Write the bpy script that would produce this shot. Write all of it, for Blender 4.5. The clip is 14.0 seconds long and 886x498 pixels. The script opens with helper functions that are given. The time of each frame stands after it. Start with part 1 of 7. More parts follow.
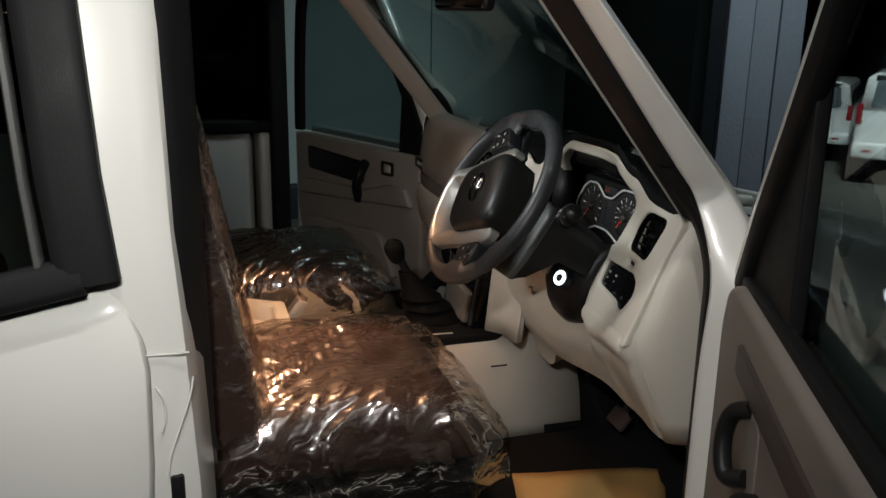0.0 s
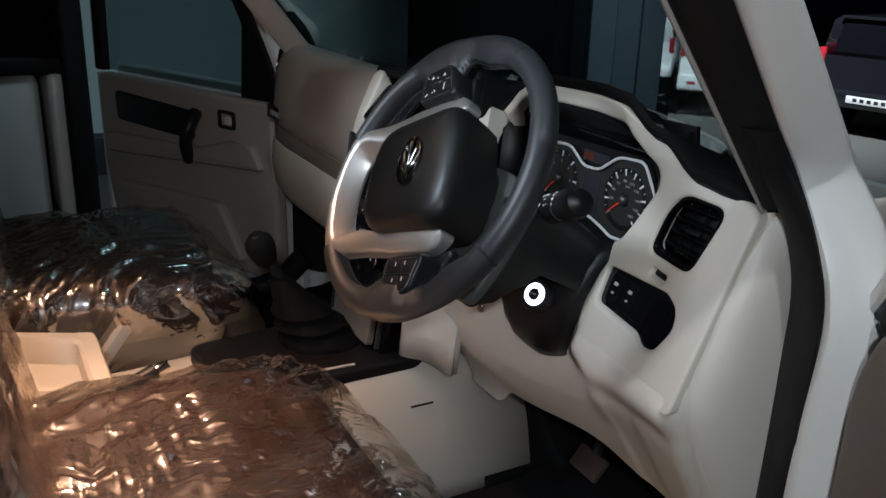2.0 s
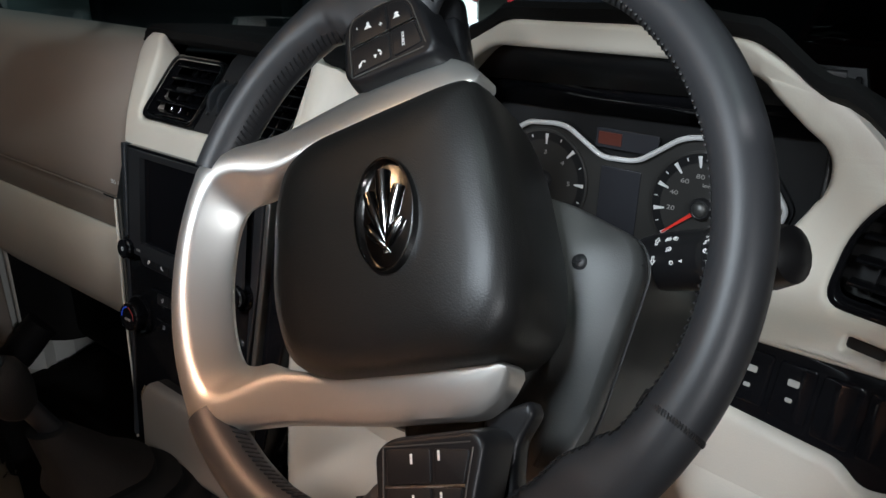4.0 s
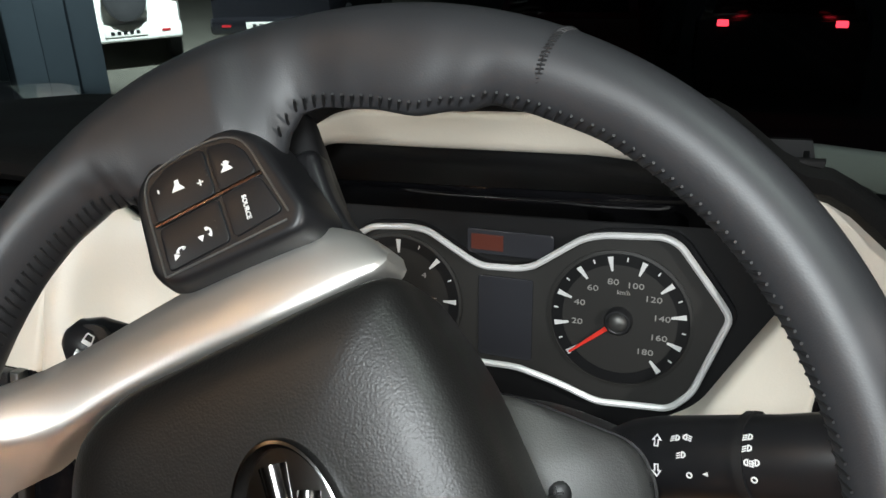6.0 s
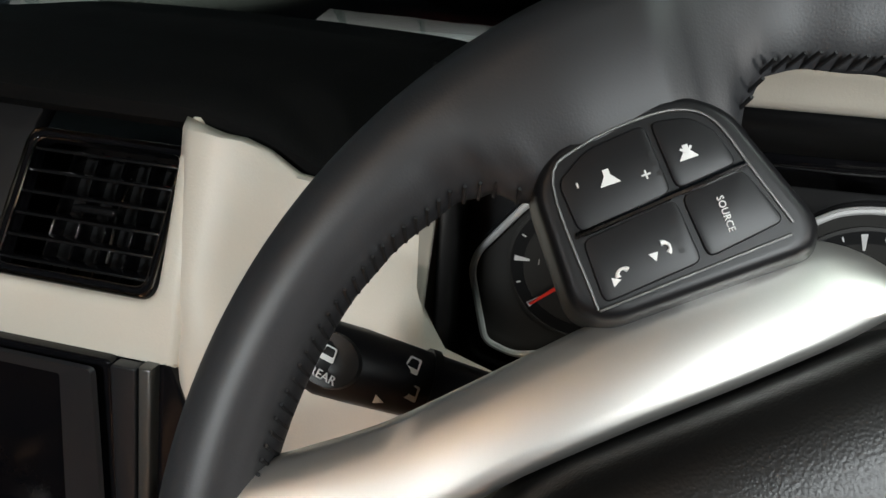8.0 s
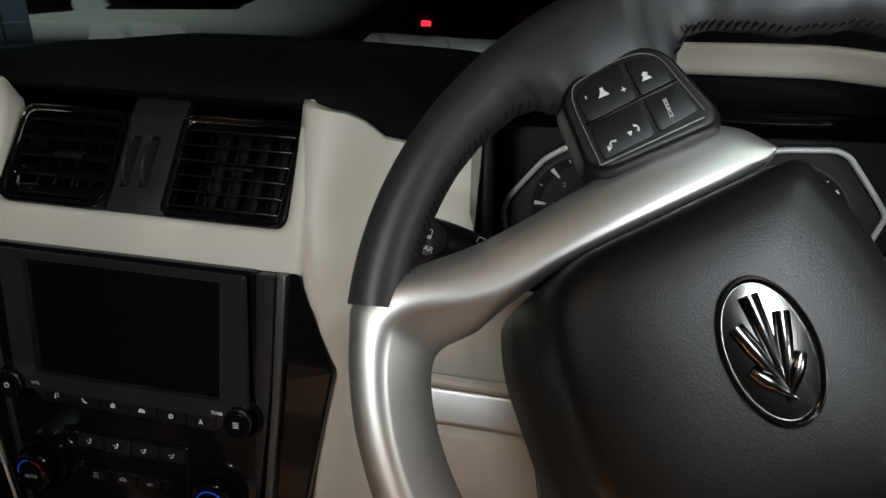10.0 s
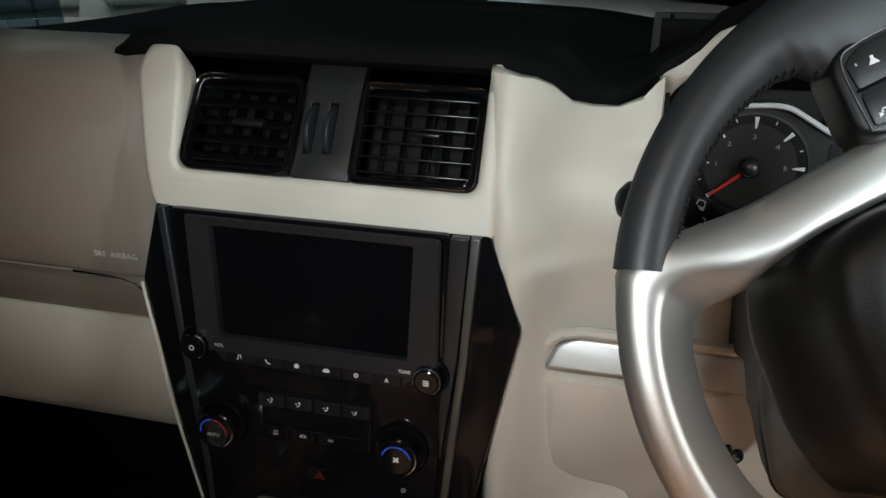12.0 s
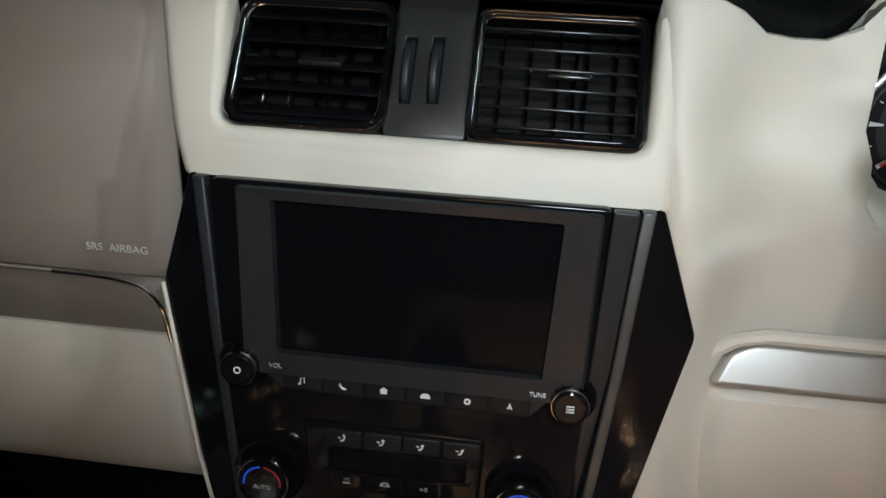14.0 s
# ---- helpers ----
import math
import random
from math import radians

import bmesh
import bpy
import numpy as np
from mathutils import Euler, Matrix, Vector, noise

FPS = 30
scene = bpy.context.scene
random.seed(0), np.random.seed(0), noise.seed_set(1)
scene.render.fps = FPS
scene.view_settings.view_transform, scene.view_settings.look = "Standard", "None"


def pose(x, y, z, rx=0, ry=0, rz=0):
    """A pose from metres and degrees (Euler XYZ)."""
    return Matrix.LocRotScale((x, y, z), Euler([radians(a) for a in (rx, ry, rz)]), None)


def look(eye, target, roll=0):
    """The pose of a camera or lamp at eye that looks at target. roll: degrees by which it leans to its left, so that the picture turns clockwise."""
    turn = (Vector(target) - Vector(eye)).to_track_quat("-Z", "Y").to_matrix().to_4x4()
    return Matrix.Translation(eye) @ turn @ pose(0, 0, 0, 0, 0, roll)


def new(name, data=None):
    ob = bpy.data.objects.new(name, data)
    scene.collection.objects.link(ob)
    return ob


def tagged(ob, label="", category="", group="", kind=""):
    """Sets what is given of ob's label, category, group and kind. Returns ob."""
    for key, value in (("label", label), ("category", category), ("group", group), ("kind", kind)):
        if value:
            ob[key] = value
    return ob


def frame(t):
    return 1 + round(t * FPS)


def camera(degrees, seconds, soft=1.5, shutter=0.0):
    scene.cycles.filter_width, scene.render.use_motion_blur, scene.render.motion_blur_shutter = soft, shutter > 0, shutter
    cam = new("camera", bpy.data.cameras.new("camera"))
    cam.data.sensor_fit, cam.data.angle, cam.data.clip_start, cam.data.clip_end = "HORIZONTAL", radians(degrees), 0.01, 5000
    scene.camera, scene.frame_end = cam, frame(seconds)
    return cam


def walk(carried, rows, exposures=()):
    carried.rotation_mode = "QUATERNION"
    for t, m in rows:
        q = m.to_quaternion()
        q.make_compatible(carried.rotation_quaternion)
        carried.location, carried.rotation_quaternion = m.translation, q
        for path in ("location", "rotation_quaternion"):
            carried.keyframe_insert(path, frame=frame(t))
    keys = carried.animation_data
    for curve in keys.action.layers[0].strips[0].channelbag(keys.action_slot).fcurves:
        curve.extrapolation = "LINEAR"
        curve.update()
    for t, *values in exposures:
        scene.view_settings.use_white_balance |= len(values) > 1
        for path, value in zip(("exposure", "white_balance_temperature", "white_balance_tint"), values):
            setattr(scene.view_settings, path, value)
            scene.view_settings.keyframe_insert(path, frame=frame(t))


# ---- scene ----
cam = camera(54.32, 14.0)
PATH = [
    (0, (1.8995, -0.5629, 1.5249), (0.9771, -0.2817, 1.2603), 0.92),
    (0.5, (1.7911, -0.5547, 1.5013), (0.8757, -0.2685, 1.2181), 1.30),
    (1, (1.5918, -0.5748, 1.4854), (0.7284, -0.1753, 1.1771), 2.18),
    (1.5, (1.4419, -0.5539, 1.4503), (0.6121, -0.1005, 1.1249), 2.16),
    (2, (1.2577, -0.4780, 1.4436), (0.4324, -0.0191, 1.1146), 1.84),
    (2.2, (1.1875, -0.4432, 1.4389), (0.3617, 0.0146, 1.1095), 1.88),
    (4.3, (0.6065, -0.3221, 1.3413), (0.0365, 0.4095, 0.9675), -1.37),
    (4.5, (0.5758, -0.3083, 1.3358), (0.0296, 0.4411, 0.9615), -1.61),
    (5, (0.5345, -0.2281, 1.3657), (0.1205, 0.5929, 0.9725), -1.32),
    (5.5, (0.5237, -0.2160, 1.3815), (0.1553, 0.6278, 0.9913), -2.20),
    (6, (0.4843, -0.1994, 1.3863), (0.1331, 0.6504, 0.9933), -2.77),
    (6.5, (0.4257, -0.1699, 1.3863), (0.0713, 0.6744, 0.9845), -2.59),
    (7, (0.3643, -0.1492, 1.3868), (0.0215, 0.6883, 0.9613), -0.86),
    (7.5, (0.3136, -0.1453, 1.3873), (0.0444, 0.6979, 0.9219), 0.09),
    (8, (0.2919, -0.1626, 1.3766), (0.0607, 0.6826, 0.8949), 1.39),
    (8.2, (0.2896, -0.1782, 1.3741), (0.0661, 0.6626, 0.8811), 1.77),
    (10.3, (0.3071, -0.3870, 1.4109), (0.0802, 0.4825, 0.9723), -0.78),
    (10.5, (0.2984, -0.4117, 1.4215), (0.0737, 0.4489, 0.9644), -1.05),
    (11, (0.2892, -0.4554, 1.4509), (0.0667, 0.3885, 0.9627), 0.29),
    (11.5, (0.2510, -0.4440, 1.4495), (0.0155, 0.3930, 0.9555), -0.29),
    (12, (0.1824, -0.3943, 1.4151), (-0.0432, 0.4466, 0.9231), -1.51),
    (12.5, (0.1233, -0.3621, 1.3650), (-0.0847, 0.4792, 0.8660), -0.21),
    (13, (0.0927, -0.3468, 1.3505), (-0.0970, 0.5007, 0.8549), 0.52),
    (13.5, (0.0380, -0.3171, 1.3223), (-0.1376, 0.5298, 0.8204), 0.14),
    (14, (0.0143, -0.2960, 1.3169), (-0.1001, 0.5789, 0.8462), 1.54),
]
walk(cam, [(t, look(eye, target, roll)) for t, eye, target, roll in PATH],
     exposures=[(0.0, 0.38, 6500, 10), (1.0, 0.45, 6300, 10), (2.2, 0.50, 5650, 9), (4.3, 0.88, 6100, 10), (5.0, 1.35, 6350, 10), (5.5, 1.30, 6400, 10), (6.5, 1.05, 6500, 10), (7.5, 0.75, 6500, 10), (8.2, 0.55, 6500, 10), (10.3, 0.05, 6200, 8),
                (11.0, 0.15, 6050, 7), (12.0, 0.6, 6100, 6), (13.0, 0.7, 5900, 5), (14.0, 0.95, 5950, 5)])

# night sky, assumed yard floodlight, warm cabin lamp, unseen fills for flashlight and facade
world = bpy.data.worlds.new("night")
scene.world = world
world.use_nodes = True
world.node_tree.nodes["Background"].inputs[0].default_value = (0.30, 0.36, 0.50, 1)
world.node_tree.nodes["Background"].inputs[1].default_value = 0.009


def lamp(name, kind, place, target, power, color, size):
    data = bpy.data.lights.new(name, kind)
    data.energy, data.color = power, color
    if kind == "AREA":
        data.shape, data.size = "DISK", size
    else:
        data.shadow_soft_size = size
    ob = new(name, data)
    ob.matrix_world = look(place, target)
    return ob


def fill_spot(name, place, target, power, color, size, cone):
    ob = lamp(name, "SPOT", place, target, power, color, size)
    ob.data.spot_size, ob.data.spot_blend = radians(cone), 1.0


# fixed fills in place of one flashlight carried along with the camera
fill_spot("fill_outside", (1.56, -0.62, 1.66), (0.80, -0.46, 1.32), 20.0, (1.0, 0.985, 0.95), 0.03, 118)
# added overhead fill without a known source; brightens jamb, sill and seat edge
fill_spot("fill_over_door", (1.50, -0.45, 3.40), (0.66, -0.20, 0.9), 58.0, (1.0, 0.985, 0.94), 0.04, 80)
fill_spot("fill_at_wheel", (0.45, -0.24, 1.435), (0.41, 0.18, 1.15), 4.4, (0.92, 0.985, 1.0), 0.06, 74)
fill_spot("fill_at_console", (0.07, -0.40, 1.44), (0.02, 0.12, 1.14), 6.0, (0.92, 0.985, 1.0), 0.05, 66)
cabin = lamp("cabin_lamp_light", "AREA", (-0.02, -0.42, 1.705), (0.24, -0.44, 0.85), 2.0, (1.0, 0.55, 0.31), 0.07)
cabin.data.spread = radians(70)
# source out of view is assumed; lights the yard and parked cars
flood = lamp("yard_floodlight", "AREA", (-4.0, 6.2, 6.2), (-8.6, 10.6, -0.9), 180.0, (0.92, 0.96, 1.0), 0.6)
flood.data.spread = radians(60)
# added fill with no known lamp behind it; brightens cladding and facade
canopy = lamp("facade_fill", "AREA", (-1.1, 2.9, 4.85), (-3.0, 1.9, 0.5), 22.0, (0.76, 0.93, 0.95), 1.2)
canopy.data.spread = radians(85)
# ---- materials ----
def material(name, color, rough=0.5, metal=0.0, grain=0.0, scale=400.0, spread=0.12, big=6.0, coat=0.0, spec=0.5, glow=0.0):
    """A surface with two scales of variation in colour and gloss, and a fine relief."""
    m = bpy.data.materials.new(name)
    m.use_nodes = True
    n, l = m.node_tree.nodes, m.node_tree.links
    b = n["Principled BSDF"]
    b.inputs["Metallic"].default_value = metal
    b.inputs["Coat Weight"].default_value = coat
    b.inputs["Coat Roughness"].default_value = 0.08
    b.inputs["Specular IOR Level"].default_value = spec
    at = n.new("ShaderNodeTexCoord")
    wide, fine = n.new("ShaderNodeTexNoise"), n.new("ShaderNodeTexNoise")
    wide.inputs["Scale"].default_value, wide.inputs["Detail"].default_value = big, 4.0
    fine.inputs["Scale"].default_value, fine.inputs["Detail"].default_value = scale, 3.0
    for tex in (wide, fine):
        l.new(at.outputs["Object"], tex.inputs["Vector"])
    both = n.new("ShaderNodeMath")
    both.operation = "MULTIPLY_ADD"
    l.new(fine.outputs["Fac"], both.inputs[0])
    both.inputs[1].default_value = 0.4
    l.new(wide.outputs["Fac"], both.inputs[2])
    tone = n.new("ShaderNodeMapRange")
    tone.inputs["From Min"].default_value, tone.inputs["From Max"].default_value = 0.35, 1.05
    tone.inputs["To Min"].default_value, tone.inputs["To Max"].default_value = 1 - spread, 1 + spread
    l.new(both.outputs[0], tone.inputs["Value"])
    paint = n.new("ShaderNodeVectorMath")
    paint.operation = "SCALE"
    paint.inputs[0].default_value = color
    l.new(tone.outputs[0], paint.inputs["Scale"])
    l.new(paint.outputs[0], b.inputs["Base Color"])
    gloss = n.new("ShaderNodeMapRange")
    gloss.inputs["From Min"].default_value, gloss.inputs["From Max"].default_value = 0.35, 1.05
    gloss.inputs["To Min"].default_value, gloss.inputs["To Max"].default_value = max(rough * (1 - spread), 0.02), min(rough * (1 + spread), 1)
    l.new(both.outputs[0], gloss.inputs["Value"])
    l.new(gloss.outputs[0], b.inputs["Roughness"])
    if grain:
        bump = n.new("ShaderNodeBump")
        bump.inputs["Strength"].default_value, bump.inputs["Distance"].default_value = grain, 0.4 / scale
        l.new(fine.outputs["Fac"], bump.inputs["Height"])
        l.new(bump.outputs[0], b.inputs["Normal"])
    if glow:
        b.inputs["Emission Color"].default_value = (*color, 1)
        b.inputs["Emission Strength"].default_value = glow
    return m


def leather(name, color, rough, scale, depth=0.16):
    """Cells of grained leather, pressed into the surface."""
    m = material(name, color, rough, 0, 0, scale, 0.10, 9.0)
    n, l = m.node_tree.nodes, m.node_tree.links
    at = n["Texture Coordinate"]
    cell = n.new("ShaderNodeTexVoronoi")
    cell.feature = "SMOOTH_F1"
    cell.inputs["Scale"].default_value = scale
    l.new(at.outputs["Object"], cell.inputs["Vector"])
    bump = n.new("ShaderNodeBump")
    bump.invert = True
    bump.inputs["Strength"].default_value, bump.inputs["Distance"].default_value = depth, 0.4 / scale
    l.new(cell.outputs["Distance"], bump.inputs["Height"])
    l.new(bump.outputs[0], n["Principled BSDF"].inputs["Normal"])
    return m


def pane(name, tint, gloss, rough=0.02):
    """Thin clear sheet: mostly lets light through, a part is mirrored."""
    m = bpy.data.materials.new(name)
    m.use_nodes = True
    n, l = m.node_tree.nodes, m.node_tree.links
    n.remove(n["Principled BSDF"])
    clear, shine, mix = n.new("ShaderNodeBsdfTransparent"), n.new("ShaderNodeBsdfGlossy"), n.new("ShaderNodeMixShader")
    clear.inputs[0].default_value = (*tint, 1)
    shine.inputs["Roughness"].default_value = rough
    edge, bend, share = n.new("ShaderNodeLayerWeight"), n.new("ShaderNodeMath"), n.new("ShaderNodeMath")
    edge.inputs["Blend"].default_value = 0.5
    bend.operation, bend.inputs[1].default_value = "POWER", 5.0
    l.new(edge.outputs["Facing"], bend.inputs[0])
    share.operation = "MULTIPLY_ADD"
    share.inputs[1].default_value, share.inputs[2].default_value = 1 - gloss, gloss
    l.new(bend.outputs[0], share.inputs[0])
    l.new(share.outputs[0], mix.inputs[0])
    l.new(clear.outputs[0], mix.inputs[1])
    l.new(shine.outputs[0], mix.inputs[2])
    l.new(mix.outputs[0], n["Material Output"].inputs[0])
    return m


def film(name, tint, share):
    """Crumpled clear wrapping film: see-through with sharp creased glints."""
    m = bpy.data.materials.new(name)
    m.use_nodes = True
    n, l = m.node_tree.nodes, m.node_tree.links
    n.remove(n["Principled BSDF"])
    clear, shine, mix = n.new("ShaderNodeBsdfTransparent"), n.new("ShaderNodeBsdfGlossy"), n.new("ShaderNodeMixShader")
    clear.inputs[0].default_value = (*tint, 1)
    shine.inputs["Color"].default_value = (1.0, 0.98, 0.95, 1)
    shine.inputs["Roughness"].default_value = 0.05
    mix.inputs[0].default_value = share
    at = n.new("ShaderNodeTexCoord")
    heights = []
    # a slow swirl pulls all creases about
    swirl = n.new("ShaderNodeTexNoise")
    swirl.inputs["Scale"].default_value, swirl.inputs["Detail"].default_value = 7.0, 3.0
    l.new(at.outputs["Object"], swirl.inputs["Vector"])
    pull = n.new("ShaderNodeVectorMath")
    pull.operation = "MULTIPLY_ADD"
    l.new(swirl.outputs["Color"], pull.inputs[0])
    pull.inputs[1].default_value = (0.16, 0.16, 0.16)
    l.new(at.outputs["Object"], pull.inputs[2])

    def laid(angle, along_it, across):
        turn = n.new("ShaderNodeMapping")
        turn.inputs["Rotation"].default_value = (0.2, 0.15, angle)
        turn.inputs["Scale"].default_value = (across, along_it, across * 0.7)
        l.new(pull.outputs[0], turn.inputs["Vector"])
        return turn.outputs[0]

    def heap(value, weight):
        add = n.new("ShaderNodeMath")
        add.operation = "MULTIPLY_ADD"
        add.inputs[1].default_value = weight
        l.new(value, add.inputs[0])
        if heights:
            l.new(heights[-1], add.inputs[2])
        else:
            add.inputs[2].default_value = 0.0
        heights.append(add.outputs[0])

    # long tension folds
    for angle, along_it, across, weight in ((0.75, 3.0, 17.0, 0.8), (-0.35, 6.0, 30.0, 0.7), (1.3, 9.0, 60.0, 0.45)):
        fold = n.new("ShaderNodeTexNoise")
        fold.noise_type = "RIDGED_MULTIFRACTAL"
        fold.inputs["Scale"].default_value, fold.inputs["Detail"].default_value = 1.0, 1.0
        l.new(laid(angle, along_it, across), fold.inputs["Vector"])
        heap(fold.outputs["Fac"], weight)
    # sharp-edged crinkles, gathered in patches
    patch = n.new("ShaderNodeTexNoise")
    patch.inputs["Scale"].default_value, patch.inputs["Detail"].default_value = 8.0, 2.0
    l.new(at.outputs["Object"], patch.inputs["Vector"])
    where = n.new("ShaderNodeMapRange")
    where.inputs["From Min"].default_value, where.inputs["From Max"].default_value = 0.42, 0.62
    where.inputs["To Min"].default_value, where.inputs["To Max"].default_value = 0.12, 1.0
    l.new(patch.outputs["Fac"], where.inputs["Value"])
    for angle, along_it, across, weight in ((0.6, 6.0, 56.0, 0.62), (1.2, 14.0, 110.0, 0.30), (0.1, 30.0, 200.0, 0.07)):
        facet = n.new("ShaderNodeTexVoronoi")
        l.new(laid(angle, along_it, across), facet.inputs["Vector"])
        facet.inputs["Scale"].default_value = 1.0
        share_of = n.new("ShaderNodeMath")
        share_of.operation = "MULTIPLY"
        l.new(facet.outputs["Distance"], share_of.inputs[0])
        l.new(where.outputs[0], share_of.inputs[1])
        heap(share_of.outputs[0], weight)
    bump = n.new("ShaderNodeBump")
    bump.inputs["Strength"].default_value, bump.inputs["Distance"].default_value = 0.85, 0.0044
    l.new(heights[-1], bump.inputs["Height"])
    l.new(bump.outputs[0], shine.inputs["Normal"])
    haze, both = n.new("ShaderNodeBsdfGlossy"), n.new("ShaderNodeMixShader")
    haze.inputs["Color"].default_value = (0.9, 0.86, 0.82, 1)
    haze.inputs["Roughness"].default_value = 0.30
    l.new(bump.outputs[0], haze.inputs["Normal"])
    both.inputs[0].default_value = 0.20
    l.new(shine.outputs[0], both.inputs[1])
    l.new(haze.outputs[0], both.inputs[2])
    l.new(clear.outputs[0], mix.inputs[1])
    l.new(both.outputs[0], mix.inputs[2])
    l.new(mix.outputs[0], n["Material Output"].inputs[0])
    return m


CREAM = material("cream_plastic", (0.62, 0.575, 0.50), 0.45, 0, 0.25, 900, 0.05, 5)
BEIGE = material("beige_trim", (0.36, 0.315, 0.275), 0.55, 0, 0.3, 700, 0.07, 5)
# driver's trim: beige darkened, the weaker light there put into its colour
SHADETRIM = material("beige_trim_shaded", (0.180, 0.155, 0.136), 0.55, 0, 0.3, 700, 0.07, 5)
DOORSTRIP = material("dark_door_strip", (0.040, 0.032, 0.028), 0.5, 0, 0.2, 700, 0.08, 8)
TAUPE = material("taupe_strip", (0.20, 0.17, 0.145), 0.45, 0, 0.2, 700, 0.08, 8)
BLACK = material("black_plastic", (0.0085, 0.0085, 0.009), 0.45, 0, 0.16, 1500, 0.12, 8, spec=0.35)
PAD = material("dash_pad", (0.0048, 0.0048, 0.0048), 0.75, 0, 0.5, 700, 0.2, 7, spec=0.15)
PIANO = material("piano_black", (0.005, 0.005, 0.006), 0.09, 0, 0, 300, 0.3, 12, coat=0.08, spec=0.2)
SATINBLACK = material("satin_black", (0.0095, 0.0095, 0.0105), 0.38, 0, 0, 900, 0.05, 12, spec=0.3)
SURROUND = material("surround_plastic", (0.016, 0.0165, 0.0185), 0.36, 0, 0.1, 1500, 0.08, 14)
GREYPLASTIC = material("grey_shroud", (0.064, 0.064, 0.061), 0.45, 0, 0.4, 1200, 0.08, 9)
LEATHER = leather("rim_leather", (0.026, 0.0268, 0.0295), 0.46, 1600)
PADSKIN = leather("hub_skin", (0.0075, 0.0072, 0.0068), 0.42, 1200, 0.3)
PADSKIN.node_tree.nodes["Principled BSDF"].inputs["Specular IOR Level"].default_value = 0.38
SEATSKIN = leather("seat_skin", (0.105, 0.063, 0.050), 0.55, 500)
SILVER = material("satin_silver", (0.60, 0.585, 0.555), 0.42, 0.9, 0.06, 2500, 0.06, 14)
CHROME = material("chrome", (0.78, 0.78, 0.78), 0.08, 1.0, 0, 300, 0.1, 20)
BADGE = material("badge_metal", (0.20, 0.195, 0.19), 0.16, 1.0, 0, 300, 0.1, 20)
BRIGHT = material("bright_edge", (0.82, 0.82, 0.81), 0.30, 0.25, 0, 300, 0.08, 20)
PAINT = material("white_paint", (0.74, 0.735, 0.69), 0.28, 0, 0.03, 900, 0.035, 3, coat=0.6)
RUBBER = material("black_rubber", (0.0075, 0.0075, 0.008), 0.6, 0, 0.3, 500, 0.25, 10, spec=0.22)
CARPET = material("black_carpet", (0.007, 0.007, 0.0075), 0.95, 0, 0.8, 900, 0.3, 12, spec=0.15)
LINER = material("grey_headliner", (0.30, 0.275, 0.24), 0.9, 0, 0.5, 800, 0.06, 4)
SCREEN = material("dark_screen", (0.004, 0.004, 0.005), 0.10, 0, 0, 300, 0.2, 6, spec=0.06)
GREYMETAL = material("grey_metal_strip", (0.13, 0.13, 0.125), 0.38, 0.7, 0.5, 1800, 0.15, 14)
BRIDGE = material("satin_grey_panel", (0.017, 0.017, 0.018), 0.42, 0, 0.1, 1500, 0.08, 14)
SLAT = material("satin_slat", (0.0065, 0.0065, 0.007), 0.22, 0, 0, 900, 0.05, 12, spec=0.35)
LCD = material("grey_display", (0.030, 0.031, 0.036), 0.25, 0, 0, 300, 0.05, 6)
DIAL = material("dial_face", (0.023, 0.022, 0.020), 0.55, 0, 0.1, 900, 0.06, 9)
MARK = material("white_print", (0.75, 0.75, 0.74), 0.5, 0, 0, 300, 0.05, 20)
GREYMARK = material("grey_print", (0.34, 0.33, 0.31), 0.5, 0, 0, 300, 0.05, 20)
RED = material("red_needle", (0.75, 0.045, 0.03), 0.4, 0, 0, 300, 0.05, 20)
AMBER = material("amber_display", (0.085, 0.02, 0.012), 0.4, 0, 0, 300, 0.05, 20, glow=0.02)
RINGLIGHT = material("ring_light", (0.80, 0.90, 1.0), 0.4, 0, 0, 300, 0.02, 20, glow=3.2)
BLUE = material("blue_mark", (0.03, 0.10, 0.75), 0.4, 0, 0, 300, 0.05, 20, glow=0.10)
DARKRED = material("dark_red_print", (0.07, 0.008, 0.008), 0.5, 0, 0, 300, 0.05, 20)
REDMARK = material("red_mark", (0.26, 0.02, 0.022), 0.4, 0, 0, 300, 0.05, 20)
CARD = material("brown_card", (0.42, 0.25, 0.085), 0.75, 0, 0.3, 300, 0.10, 14)
PAPER = material("white_label", (0.62, 0.60, 0.55), 0.7, 0, 0, 300, 0.05, 14)
GLASS = pane("window_glass", (0.80, 0.87, 0.86), 0.035)
TINTED = pane("tinted_glass", (0.52, 0.58, 0.58), 0.04)
FILM = film("seat_wrapping", (0.93, 0.87, 0.82), 0.46)
THREAD = material("black_thread", (0.012, 0.012, 0.013), 0.55, 0, 0, 300, 0.1, 20)
ASPHALT = material("asphalt", (0.055, 0.053, 0.05), 0.9, 0, 0.6, 90, 0.25, 0.7)
CONCRETE = material("pale_concrete", (0.090, 0.086, 0.068), 0.9, 0, 0.4, 60, 0.14, 0.5)
FACADE = material("facade_panel", (0.30, 0.325, 0.385), 0.6, 0, 0.2, 40, 0.10, 0.6)
DARKMETAL = material("dark_metal", (0.02, 0.022, 0.026), 0.5, 0.2, 0.1, 60, 0.2, 1)
CURTAIN = material("pale_curtain", (0.52, 0.60, 0.57), 0.8, 0, 0.1, 40, 0.08, 0.9)
TYRE = material("tyre_rubber", (0.011, 0.011, 0.012), 0.8, 0, 0.4, 80, 0.2, 6)
DARKPAINT = material("dark_paint", (0.008, 0.008, 0.010), 0.25, 0, 0, 80, 0.1, 2, coat=0.6)
REDPAINT = material("red_paint", (0.07, 0.004, 0.006), 0.25, 0, 0, 80, 0.1, 2, coat=0.6)
